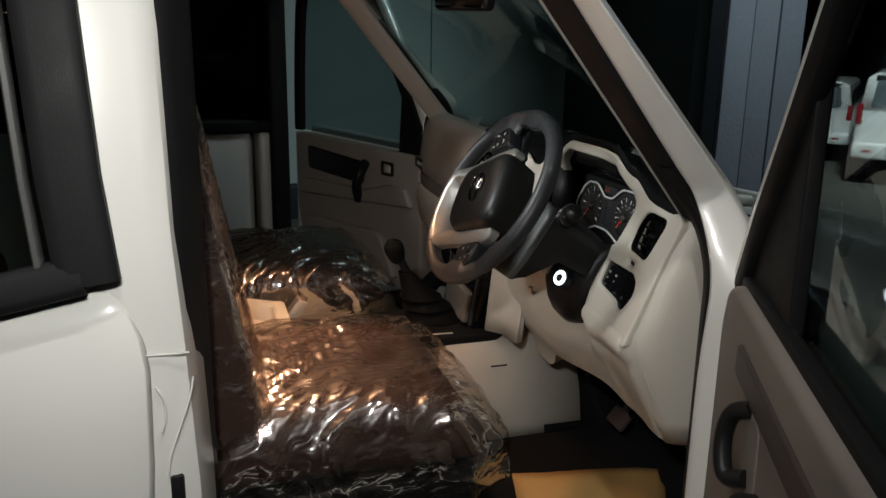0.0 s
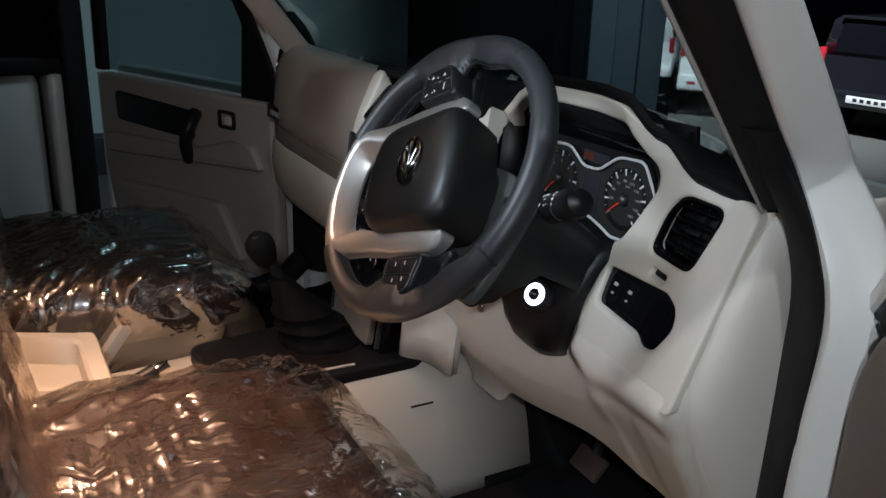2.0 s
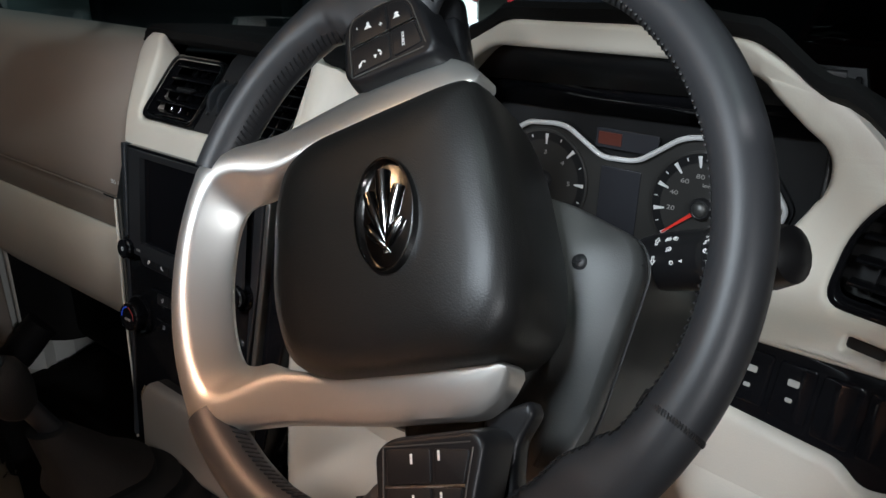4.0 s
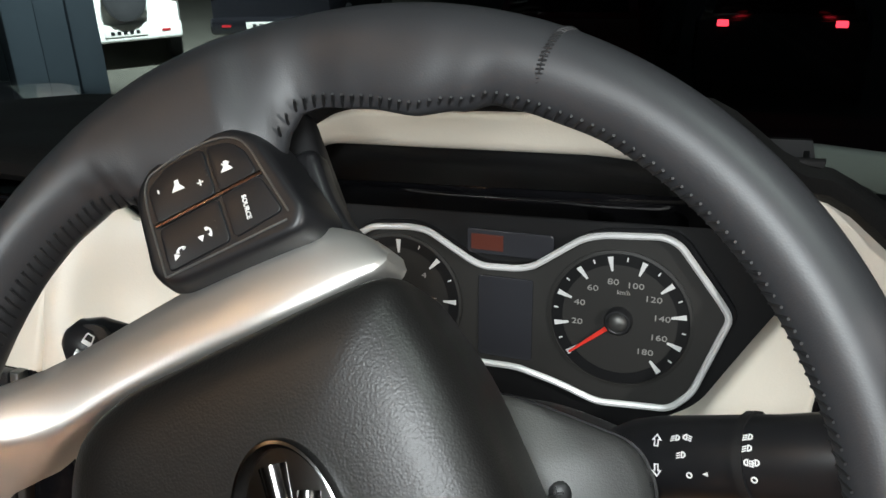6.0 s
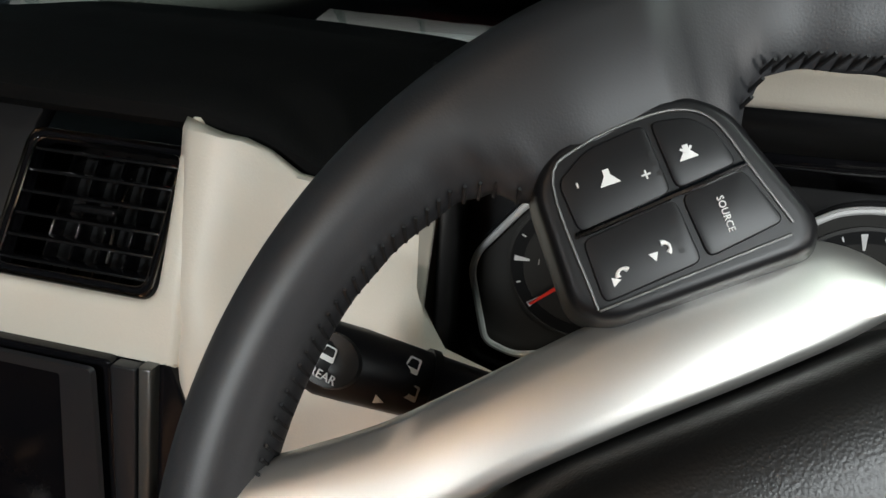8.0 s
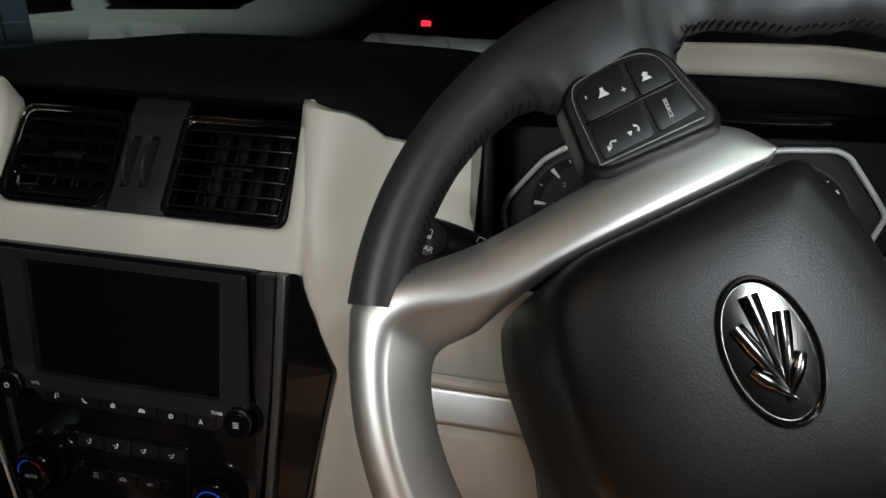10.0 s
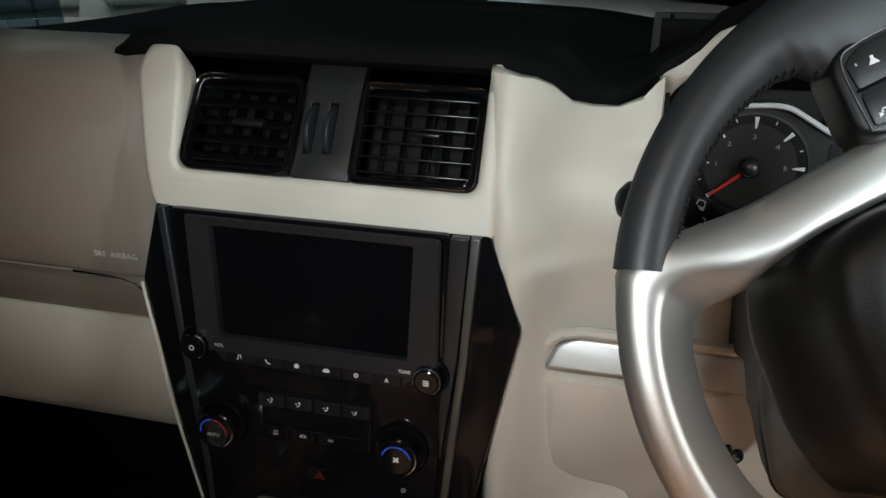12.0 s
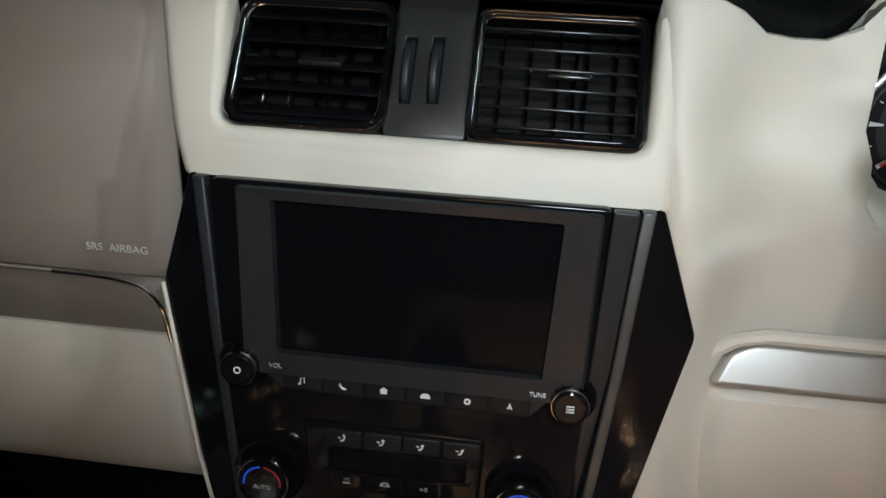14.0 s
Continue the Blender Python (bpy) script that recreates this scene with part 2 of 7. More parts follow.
# opaque rear glass, painted grey for the light that shows through it
LITGLASS = material("lit_rear_glass", (0.10, 0.115, 0.12), 0.15, 0, 0, 80, 0.25, 1.5)
LAMPRED = material("red_lens", (0.30, 0.015, 0.02), 0.2, 0, 0, 80, 0.05, 6)
TAILLIT = material("lit_red_lens", (1.0, 0.03, 0.05), 0.3, 0, 0, 80, 0.02, 6, glow=2.2)
REFLECTOR = material("pale_reflector", (0.75, 0.75, 0.75), 0.2, 0.3, 0, 80, 0.05, 30)
WHITEWALL = material("white_column", (0.72, 0.72, 0.74), 0.8, 0, 0.1, 40, 0.05, 1)
# ---- building blocks ----
WORLD = {}


def thing(name, label, category, m=None, group="", kind=""):
    """An Empty at the thing's base, which parents its parts."""
    ob = tagged(new(name), label, category, group, kind)
    ob.matrix_basis = m if m is not None else Matrix()
    WORLD[ob] = ob.matrix_basis.copy()
    ob.empty_display_size = 0.05
    return ob


def as_mesh(name, shape, mat, smooth=True):
    if isinstance(shape, bmesh.types.BMesh):
        me = bpy.data.meshes.new(name)
        bmesh.ops.recalc_face_normals(shape, faces=shape.faces)
        shape.to_mesh(me)
        shape.free()
    else:
        me = shape
        me.name = name
    me.materials.clear()
    me.materials.append(mat)
    if smooth:
        me.shade_smooth()
        me.set_sharp_from_angle(angle=radians(38))
    return me


def part(name, shape, mat, parent=None, label="", local=False, smooth=True, thick=0.0):
    """ONE mesh object under a thing or a part; its points are in the world's metres, or local: in its parent's."""
    ob = new(name, as_mesh(name, shape, mat, smooth))
    if parent is not None:
        ob.parent = parent
        if local:
            WORLD[ob] = WORLD[parent].copy()
        else:
            ob.matrix_parent_inverse = WORLD[parent].inverted()
            WORLD[ob] = Matrix()
    else:
        WORLD[ob] = Matrix()
    if label:
        ob["label"] = label
    if thick:
        mod = ob.modifiers.new("thickness", "SOLIDIFY")
        mod.thickness, mod.offset = thick, -1
    return ob


def box(a, b, bevel=0.004, seg=2):
    bm = bmesh.new()
    bmesh.ops.create_cube(bm, size=1)
    for v in bm.verts:
        v.co = Vector([(a[i] + b[i]) / 2 + v.co[i] * (b[i] - a[i]) for i in range(3)])
    if bevel:
        bmesh.ops.bevel(bm, geom=bm.edges[:], offset=bevel, segments=seg, affect="EDGES", profile=0.5)
    return bm


def moved(bm, m):
    bmesh.ops.transform(bm, matrix=m, verts=bm.verts)
    return bm


def joined(*shapes):
    out = bmesh.new()
    for bm in shapes:
        me = bpy.data.meshes.new("piece")
        bm.to_mesh(me)
        bm.free()
        out.from_mesh(me)
        bpy.data.meshes.remove(me)
    return out


def slab(loops, depth, bevel=0.0, seg=2, curve=None):
    """A flat plate in the xy plane, its top at z = 0, from closed outlines (inner ones are holes), with rounded edges."""
    cu = bpy.data.curves.new("plate", "CURVE")
    cu.dimensions, cu.fill_mode = "2D", "BOTH"
    cu.extrude, cu.bevel_depth, cu.bevel_resolution, cu.offset = depth / 2 - bevel, bevel, seg, -bevel
    for pts in loops:
        sp = cu.splines.new("POLY")
        sp.points.add(len(pts) - 1)
        for q, p in zip(sp.points, pts):
            q.co = (p[0], p[1], 0, 1)
        sp.use_cyclic_u = True
    ob = bpy.data.objects.new("plate", cu)
    scene.collection.objects.link(ob)
    bpy.context.view_layer.update()
    me = bpy.data.meshes.new_from_object(ob.evaluated_get(bpy.context.evaluated_depsgraph_get()))
    bm = bmesh.new()
    bm.from_mesh(me)
    bpy.data.objects.remove(ob)
    bpy.data.curves.remove(cu)
    bpy.data.meshes.remove(me)
    bmesh.ops.remove_doubles(bm, verts=bm.verts, dist=1e-6)
    for v in bm.verts:
        v.co.z -= depth / 2
    return bm


def words(body, size, depth=0.0004):
    cu = bpy.data.curves.new("print", "FONT")
    cu.body, cu.size, cu.extrude, cu.align_x, cu.align_y, cu.resolution_u = body, size, depth, "CENTER", "CENTER", 3
    ob = bpy.data.objects.new("print", cu)
    scene.collection.objects.link(ob)
    bpy.context.view_layer.update()
    me = bpy.data.meshes.new_from_object(ob.evaluated_get(bpy.context.evaluated_depsgraph_get()))
    bm = bmesh.new()
    bm.from_mesh(me)
    bpy.data.objects.remove(ob)
    bpy.data.curves.remove(cu)
    bpy.data.meshes.remove(me)
    bmesh.ops.remove_doubles(bm, verts=bm.verts, dist=1e-7)
    return bm


def rounded(pts, r, n=5):
    """An outline with its corners rounded by r."""
    out = []
    k = len(pts)
    for i in range(k):
        p, a, b = Vector(pts[i]), Vector(pts[i - 1]), Vector(pts[(i + 1) % k])
        d = min(r, (a - p).length * 0.45, (b - p).length * 0.45)
        s, e = p + (a - p).normalized() * d, p + (b - p).normalized() * d
        for j in range(n + 1):
            f = j / n
            q = s * (1 - f) ** 2 + p * 2 * f * (1 - f) + e * f ** 2
            out.append((q.x, q.y))
    return out


def ellipse(cx, cy, a, b, n=40):
    return [(cx + a * math.cos(math.tau * i / n), cy + b * math.sin(math.tau * i / n)) for i in range(n)]


def tube(points, radius, seg=10, closed=False, flat=1.0, caps=True):
    """A round bar along points; radius: a number or one for each point."""
    bm = bmesh.new()
    pts = [Vector(p) for p in points]
    k = len(pts)
    rr = radius if isinstance(radius, (list, tuple)) else [radius] * k
    rings, ref = [], None
    for i in range(k):
        a = pts[i - 1] if (i or closed) else pts[0]
        b = pts[(i + 1) % k] if (i < k - 1 or closed) else pts[-1]
        d = (b - a).normalized()
        if ref is None:
            ref = d.orthogonal().normalized()
        ref = (ref - d * ref.dot(d)).normalized()
        side = d.cross(ref)
        rings.append([bm.verts.new(pts[i] + (ref * math.cos(math.tau * j / seg) * flat + side * math.sin(math.tau * j / seg)) * rr[i]) for j in range(seg)])
    for i in range(k if closed else k - 1):
        a, b = rings[i], rings[(i + 1) % k]
        for j in range(seg):
            bm.faces.new((a[j], a[(j + 1) % seg], b[(j + 1) % seg], b[j]))
    if caps and not closed:
        bm.faces.new(rings[0])
        bm.faces.new(rings[-1])
    return bm


def loft(sections, closed=False, caps=False):
    """A skin over rows of points, all of one length; closed: each row is a ring."""
    bm = bmesh.new()
    rows = [[bm.verts.new(p) for p in s] for s in sections]
    n = len(rows[0])
    for a, b in zip(rows, rows[1:]):
        for j in range(n if closed else n - 1):
            bm.faces.new((a[j], a[(j + 1) % n], b[(j + 1) % n], b[j]))
    if caps:
        bm.faces.new(rows[0])
        bm.faces.new(rows[-1])
    return bm


def turned(profile, seg=32):
    """A body turned about z from (radius, height) pairs."""
    return loft([[(r * math.cos(math.tau * j / seg), r * math.sin(math.tau * j / seg), z) for j in range(seg)] for r, z in profile], closed=True, caps=True)


def along(x, table):
    """Piecewise smooth value at x from (x, value) pairs."""
    if x <= table[0][0]:
        return table[0][1]
    for (a, p), (b, q) in zip(table, table[1:]):
        if x <= b:
            f = (x - a) / (b - a)
            f = f * f * (3 - 2 * f)
            return p + (q - p) * f
    return table[-1][1]


def steps(a, b, n):
    return [a + (b - a) * i / n for i in range(n + 1)]


def upright(x, y, z, lean=0.0, yaw=0.0):
    """A frame on a face that looks back at the seats: local x to the right, y up the face, z out of it. lean: degrees that the top tips forward."""
    return pose(x, y, z, 0, 0, yaw) @ pose(0, 0, 0, 90 - lean, 0, 0)


def smooth_path(pts, n=6):
    """A rounded line through points."""
    p = [Vector(q) for q in pts]
    p = [p[0] * 2 - p[1]] + p + [p[-1] * 2 - p[-2]]
    out = []
    for i in range(1, len(p) - 2):
        for k in range(n):
            t = k / n
            out.append(0.5 * ((2 * p[i]) + (p[i + 1] - p[i - 1]) * t + (2 * p[i - 1] - 5 * p[i] + 4 * p[i + 1] - p[i + 2]) * t * t + (3 * p[i] - p[i - 1] - 3 * p[i + 1] + p[i + 2]) * t ** 3))
    out.append(p[-2])
    return out


# ---- steering wheel: turned 64 degrees clockwise ----
WN = Vector((math.sin(radians(4.1)) * math.cos(radians(33.2)), -math.cos(radians(4.1)) * math.cos(radians(33.2)), math.sin(radians(33.2))))
WU = Vector((math.cos(radians(4.1)), math.sin(radians(4.1)), 0))
WV = WN.cross(WU)
WO = Vector((0.3578, 0.0019, 1.1841))


def wheel_frame(turn):
    c, s = math.cos(radians(turn)), math.sin(radians(turn))
    m = Matrix.Identity(4)
    for i in range(3):
        m[i][0], m[i][1], m[i][2], m[i][3] = WU[i] * c - WV[i] * s, WU[i] * s + WV[i] * c, WN[i], WO[i]
    return m


COLUMN = wheel_frame(0)


def steering_wheel():
    w = thing("steering_wheel", "black leather steering wheel with satin silver spokes, turned sideways", "steering wheel", wheel_frame(64))

    GROW = [(-70, 0.0), (124, 0.0), (134.5, 0.002), (140.4, 0.003), (145, 0.0085), (151.7, 0.0127), (159.5, 0.0102), (165.5, 0.0080), (168.5, 0.0088), (170.5, 0.0145), (173.5, 0.031), (187, 0.031), (194, 0.024), (197, 0.0165), (199, 0.0085), (203, 0.004), (212, 0.001), (218, 0.0), (250, 0.0)]

    DISH = [(-70, 0.0), (138, 0.0), (148, -0.0012), (157, -0.0034), (166, -0.0056), (172, -0.0030), (179, 0.0014), (187, 0.0022), (195, 0.0012), (203, 0.0), (250, 0.0)]

    def flap(a):
        """How far the leather reaches inwards, to hold the thumb pods."""
        return along(a if a > 90 else 180 - a, GROW)

    HOLLOW = [(90, 0.0), (154, 0.0), (160, 0.0012), (166, 0.0024), (171, 0.0030), (174.5, 0.0024), (177, 0.0009), (179, 0.0), (270, 0.0)]
    rings = []
    for a in steps(-62.4, 242.4, 380):
        k = flap(a)
        c, s = math.cos(radians(a)), math.sin(radians(a))
        ring = []
        for j in range(24):
            q = math.tau * j / 24
            out, up = math.cos(q), math.sin(q)
            r = 0.1752 + out * (0.0150 + (k if out < 0 else 0.0))
            swell = along(a if a > 90 else 180 - a, DISH)
            hollow = along(a if a > 90 else 180 - a, HOLLOW) * max(0.0, min(1.0, (0.180 - r) / 0.018)) if up > 0 else 0.0
            ring.append((r * c, r * s, up * (0.0158 + swell) + 0.001 - hollow * min(1.0, up * 2.5)))
        rings.append(ring)
    rim = part("rim", loft(rings, closed=True, caps=True), LEATHER, w, "black grained leather rim", local=True)
    # cross stitches on the inner edge of the leather
    thread = []
    for i in range(210):
        a = -58 + 296 * i / 209
        k = flap(a)
        if k > 0.02:
            continue
        r0 = 0.1752 - 0.0137 - 0.93 * k
        pts = []
        for f, da, dz in ((0, -0.55, 0.0098), (0.5, 0.0, 0.0062), (1, 0.65, 0.0008)):
            r = r0 - 0.0013 * f
            pts.append((r * math.cos(radians(a + da)), r * math.sin(radians(a + da)), dz))
        thread.append(tube(pts, 0.0006, 5))
    seam = part("stitching", joined(*thread), THREAD, rim, "black cross stitching", local=True)
    tagged(seam, kind="stuff")
    for a in (134.5, 45.5):
        def on_seam(q, b, proud):
            r = 0.1752 + math.cos(q) * (0.0150 + proud)
            return (r * math.cos(radians(b)), r * math.sin(radians(b)), 0.001 + math.sin(q) * (0.0158 + proud))
        line = [(radians(-70 + 250 * j / 44)) for j in range(45)]
        seam = part("seam", tube([on_seam(q, a + 0.8 * math.sin(q), 0.00005) for q in line], 0.0004, 5), BLACK, rim, "sewn leather seam", local=True)
        thread = [tube([on_seam(q, a + 0.8 * math.sin(q) - 0.45, 0.0), on_seam(q + 0.02, a + 0.8 * math.sin(q), 0.0004), on_seam(q + 0.05, a + 0.8 * math.sin(q) + 0.45, 0.0)], 0.00042, 5) for q in line[2:-1]]
        tagged(part("stitching", joined(*thread), THREAD, seam, "fine black stitches", local=True), kind="stuff")

    # silver lower trim: two arms and the bottom arc
    left = [((-0.0860, 0.0455), (-0.0815, 0.0455)), ((-0.0945, 0.0395), (-0.0785, 0.0425)), ((-0.1005, 0.0325), (-0.0770, 0.0345)), ((-0.1045, 0.022), (-0.0750, 0.022)), ((-0.1030, -0.004), (-0.0728, -0.004)),
            ((-0.1008, -0.032), (-0.0710, -0.030)), ((-0.0980, -0.054), (-0.0690, -0.052)), ((-0.0950, -0.076), (-0.0662, -0.074)), ((-0.0925, -0.100), (-0.0600, -0.098)),
            ((-0.0930, -0.126), (-0.0540, -0.113)), ((-0.0935, -0.1475), (-0.0530, -0.125)), ((-0.0875, -0.1660), (-0.0525, -0.1325))]
    arc = []
    for a, i in ((246, (-0.0500, -0.1385)), (251, (-0.0440, -0.1430)), (257, (-0.0330, -0.1470)), (263, (-0.0170, -0.1500)), (270, (0, -0.1510))):
        arc.append(((0.1880 * math.cos(radians(a)), 0.1880 * math.sin(radians(a))), i))
    half = left + arc
    def other(p):
        return (-p[0] + 0.002 * max(0, min(1, (p[1] + 0.15) / 0.07)), p[1])

    rows = half + [(other(o), other(i)) for o, i in reversed(half[:-1])]
    outer, inner = smooth_path([(*o, 0) for o, i in rows], 3), smooth_path([(*i, 0) for o, i in rows], 3)
    ARM = [(-1, -0.014), (-1, -0.0040), (-0.97, -0.0010), (-0.90, 0.0012), (-0.5, 0.0042), (0, 0.0066), (0.5, 0.0078), (0.74, 0.0079), (0.87, 0.0070), (0.96, 0.0046), (1, 0.000), (1, -0.014)]
    ARC = [(-0.88, -0.010), (-1, -0.002), (-0.97, 0.0045), (-0.84, 0.0100), (-0.6, 0.0132), (-0.25, 0.0142), (0.0, 0.0132), (0.12, 0.0112), (0.6, 0.0010), (0.93, -0.0065), (1, -0.0095), (0.9, -0.014)]
    rings = []
    for o, i in zip(outer, inner):
        mid = (o + i) / 2
        f = max(0.0, min(1.0, (-0.085 - mid.y) / 0.060))
        f = f * f * (3 - 2 * f)
        lift = 0.002 - 0.007 * max(0, min(1, (mid.y + 0.02) / 0.065)) ** 2
        ring = []
        for (s0, h0), (s1, h1) in zip(ARM, ARC):
            p = mid + (i - mid) * (s0 + (s1 - s0) * f)
            ring.append((p.x, p.y, lift * (1 - f) + h0 + (h1 - h0) * f))
        rings.append(ring)
    part("spoke_trim", loft(rings, closed=True, caps=True), SILVER, w, "brushed satin silver spoke trim", local=True)

    # padded hub
    edge = rounded([(-0.0735, 0.051), (-0.039, 0.062), (0.008, 0.0665), (0.036, 0.068), (0.066, 0.062), (0.082, 0.045), (0.0815, 0.0), (0.0765, -0.058), (0.062, -0.082), (0.030, -0.091), (-0.030, -0.089),
                    (-0.058, -0.080), (-0.0680, -0.058), (-0.0722, -0.004), (-0.0750, 0.036)], 0.016, 4)
    rings = []
    for k, z in ((0.95, -0.050), (0.98, -0.032), (0.99, -0.014), (1.0, 0.004), (0.992, 0.014), (0.965, 0.0215), (0.92, 0.0265), (0.84, 0.0302), (0.70, 0.0325), (0.5, 0.0336), (0.28, 0.0340), (0.02, 0.0341)):
        low = along(z, [(-0.050, 0.027), (-0.030, 0.026), (-0.008, 0.014), (0.006, 0.006), (0.022, 0.0)])
        rings.append([(x * k, (y + 0.015) * k - 0.015 - low * max(0.0, min(1.0, (-y - 0.03) / 0.05)), z) for x, y in edge])
    part("hub_pad", loft(rings, closed=True, caps=True), PADSKIN, w, "black grained airbag cover", local=True)

    badge = part("badge", oval(0.0325, 0.0192, [(1.0, 0.029), (1.0, 0.0372), (0.98, 0.0386), (0.945, 0.0388), (0.915, 0.0376), (0.90, 0.0352)]), BADGE, w, "oval chrome badge", local=True)
    part("badge_field", oval(0.0297, 0.0175, [(1.0, 0.0352), (0.7, 0.0362), (0.3, 0.0368), (0.02, 0.0369)]), BADGE, badge, "bright dished field", local=True)
    for k in range(-2, 3):
        a = 180 + 23 * k
        base = Vector((0.0215, 0.0010 * k, 0.0358))
        far = (0.0455, 0.038, 0.024)[abs(k)]
        tip = base + Vector((far * math.cos(radians(a)), far * math.sin(radians(a)) * 0.72, 0.0004))
        part("ridge", tube([base, base.lerp(tip, 0.35) + Vector((0, 0, 0.0008)), base.lerp(tip, 0.7) + Vector((0, 0, 0.0009)), tip], [0.0010, 0.0026, 0.0038, 0.0046 - 0.0008 * abs(k)], 14, flat=0.9), BADGE, badge, "raised chrome ridge", local=True)

    # thumb pods with four keys each
    for side in (-1, 1):
        pod_line = rounded([(-0.105, -0.0385), (-0.139, -0.0382), (-0.1478, -0.028), (-0.1502, -0.004), (-0.1488, 0.0058), (-0.1415, 0.0152), (-0.107, 0.0262), (-0.1005, 0.022), (-0.099, -0.030)], 0.010)
        pod_line = [(-side * x, y) for x, y in pod_line] if side > 0 else pod_line
        cx, cy = sum(p[0] for p in pod_line) / len(pod_line), sum(p[1] for p in pod_line) / len(pod_line)
        layers = [[(cx + (x - cx) * k, cy + (y - cy) * k, z) for x, y in pod_line] for k, z in ((1.10, -0.0115), (1.085, 0.0010), (1.05, 0.0072), (1.02, 0.0108), (0.998, 0.0130), (0.965, 0.0142), (0.930, 0.0147), (0.88, 0.0147))]
        pod = part("button_pod", loft(layers, closed=True, caps=True), SATINBLACK, w, "satin black thumb switch pod", local=True)
        if side > 0:
            pod.location = (0.014, 0.010, 0)
        keys = (("volume", [(-0.1445, -0.0060), (-0.1255, -0.0052), (-0.1232, -0.0305), (-0.1375, -0.0315), (-0.1432, -0.022)]),
                ("mute", [(-0.1445, -0.0045), (-0.1425, 0.0050), (-0.1370, 0.0100), (-0.1270, 0.0125), (-0.1256, -0.0038)]),
                ("phone", [(-0.1236, -0.0050), (-0.1064, -0.0040), (-0.1040, -0.0305), (-0.1212, -0.0305)]),
                ("source", [(-0.1238, -0.0034), (-0.1254, 0.0130), (-0.1095, 0.0182), (-0.1066, -0.0024)]))
        for key, line in keys:
            line = rounded([(-side * x, y) for x, y in line] if side > 0 else line, 0.0025, 3)
            part("button", moved(slab([line], 0.004, 0.0005), pose(0, 0, 0.0156)), SATINBLACK, pod, local=True)
        wing = rounded([(-side * x, y) if side > 0 else (x, y) for x, y in ((-0.1425, 0.0255), (-0.1220, 0.0262), (-0.1060, 0.0295), (-0.0925, 0.0405), (-0.0850, 0.0390), (-0.090, 0.010), (-0.1425, 0.008))], 0.005)
        part("pod_wing", moved(slab([wing], 0.016, 0.004, 3), pose(0, 0, -0.0150)), SATINBLACK, pod, "black filler beside the switches", local=True)
        d = 1 if side > 0 else -1
        part("divider", tube([(d * 0.1227, -0.0315, 0.0152), (d * 0.1262, 0.0142, 0.0152)], 0.0010, 8), CHROME, pod, "bright chrome divider line", local=True)
        # raised grey lines draw the highlight along the pod's bevel
        rim_line = smooth_path([(d * 0.1030, -0.0325, 0.0150), (d * 0.1375, -0.0328, 0.0150), (d * 0.1446, -0.0225, 0.0150), (d * 0.1462, -0.004, 0.0150), (d * 0.1438, 0.0062, 0.0150), (d * 0.1378, 0.0115, 0.0150), (d * 0.1255, 0.0150, 0.0150), (d * 0.1085, 0.0198, 0.0150)], 5)
        part("edge_line", tube(rim_line, 0.00042, 6), GREYMETAL, pod, "thin grey line for the bevel's highlight", local=True)
        part("edge_line", tube([(d * 0.1028, -0.0322, 0.0150), (d * 0.1058, 0.0185, 0.0150)], 0.00042, 6), GREYMETAL, pod, "thin grey line for the bevel's highlight", local=True)
        if side < 0:
            part("print", moved(words("SOURCE", 0.0025), pose(-0.1158, 0.0052, 0.0158)), MARK, pod, local=True)
            part("print", moved(words("+", 0.0050), pose(-0.1318, -0.0100, 0.0158)), MARK, pod, local=True)
            part("print", moved(words("-", 0.0055), pose(-0.1350, -0.0265, 0.0158)), MARK, pod, local=True)
            part("symbol", moved(slab([[(-0.1366, -0.0182), (-0.1350, -0.0182), (-0.1324, -0.0162), (-0.1324, -0.0216), (-0.1350, -0.0198), (-0.1366, -0.0198)]], 0.0006), pose(0, 0, 0.0160)), MARK, pod, local=True)
            part("symbol", moved(slab([[(-0.1358, 0.0024), (-0.1343, 0.0024), (-0.1320, 0.0042), (-0.1320, -0.0008), (-0.1343, 0.0010), (-0.1358, 0.0010)]], 0.0006), pose(0, 0, 0.0160)), MARK, pod, local=True)
            for turn in (45, 135):
                part("symbol", moved(box((-0.0020, -0.0003, 0), (0.0020, 0.0003, 0.0006), 0), pose(-0.1336, 0.0017, 0.0156, 0, 0, turn)), MARK, pod, local=True, smooth=False)
            for cx, cy, turn in ((-0.1125, -0.0120, 30), (-0.1095, -0.0235, 120)):
                arc_line = [(0.0016 * math.cos(radians(a)), 0.0016 * math.sin(radians(a)), 0) for a in steps(0, 160, 8)]
                part("symbol", moved(tube(arc_line, [0.0008, 0.0007, 0.0005, 0.0004, 0.0004, 0.0004, 0.0005, 0.0007, 0.0008][:len(arc_line)], 6), pose(cx, cy, 0.0160, 0, 0, turn)), MARK, pod, local=True)
                part("symbol", moved(slab([[(-0.0013, -0.0009), (0.0013, -0.0009), (0, 0.0012)]], 0.0006), pose(cx + 0.0008, cy - 0.0026, 0.0160, 0, 0, turn)), MARK, pod, local=True, smooth=False)
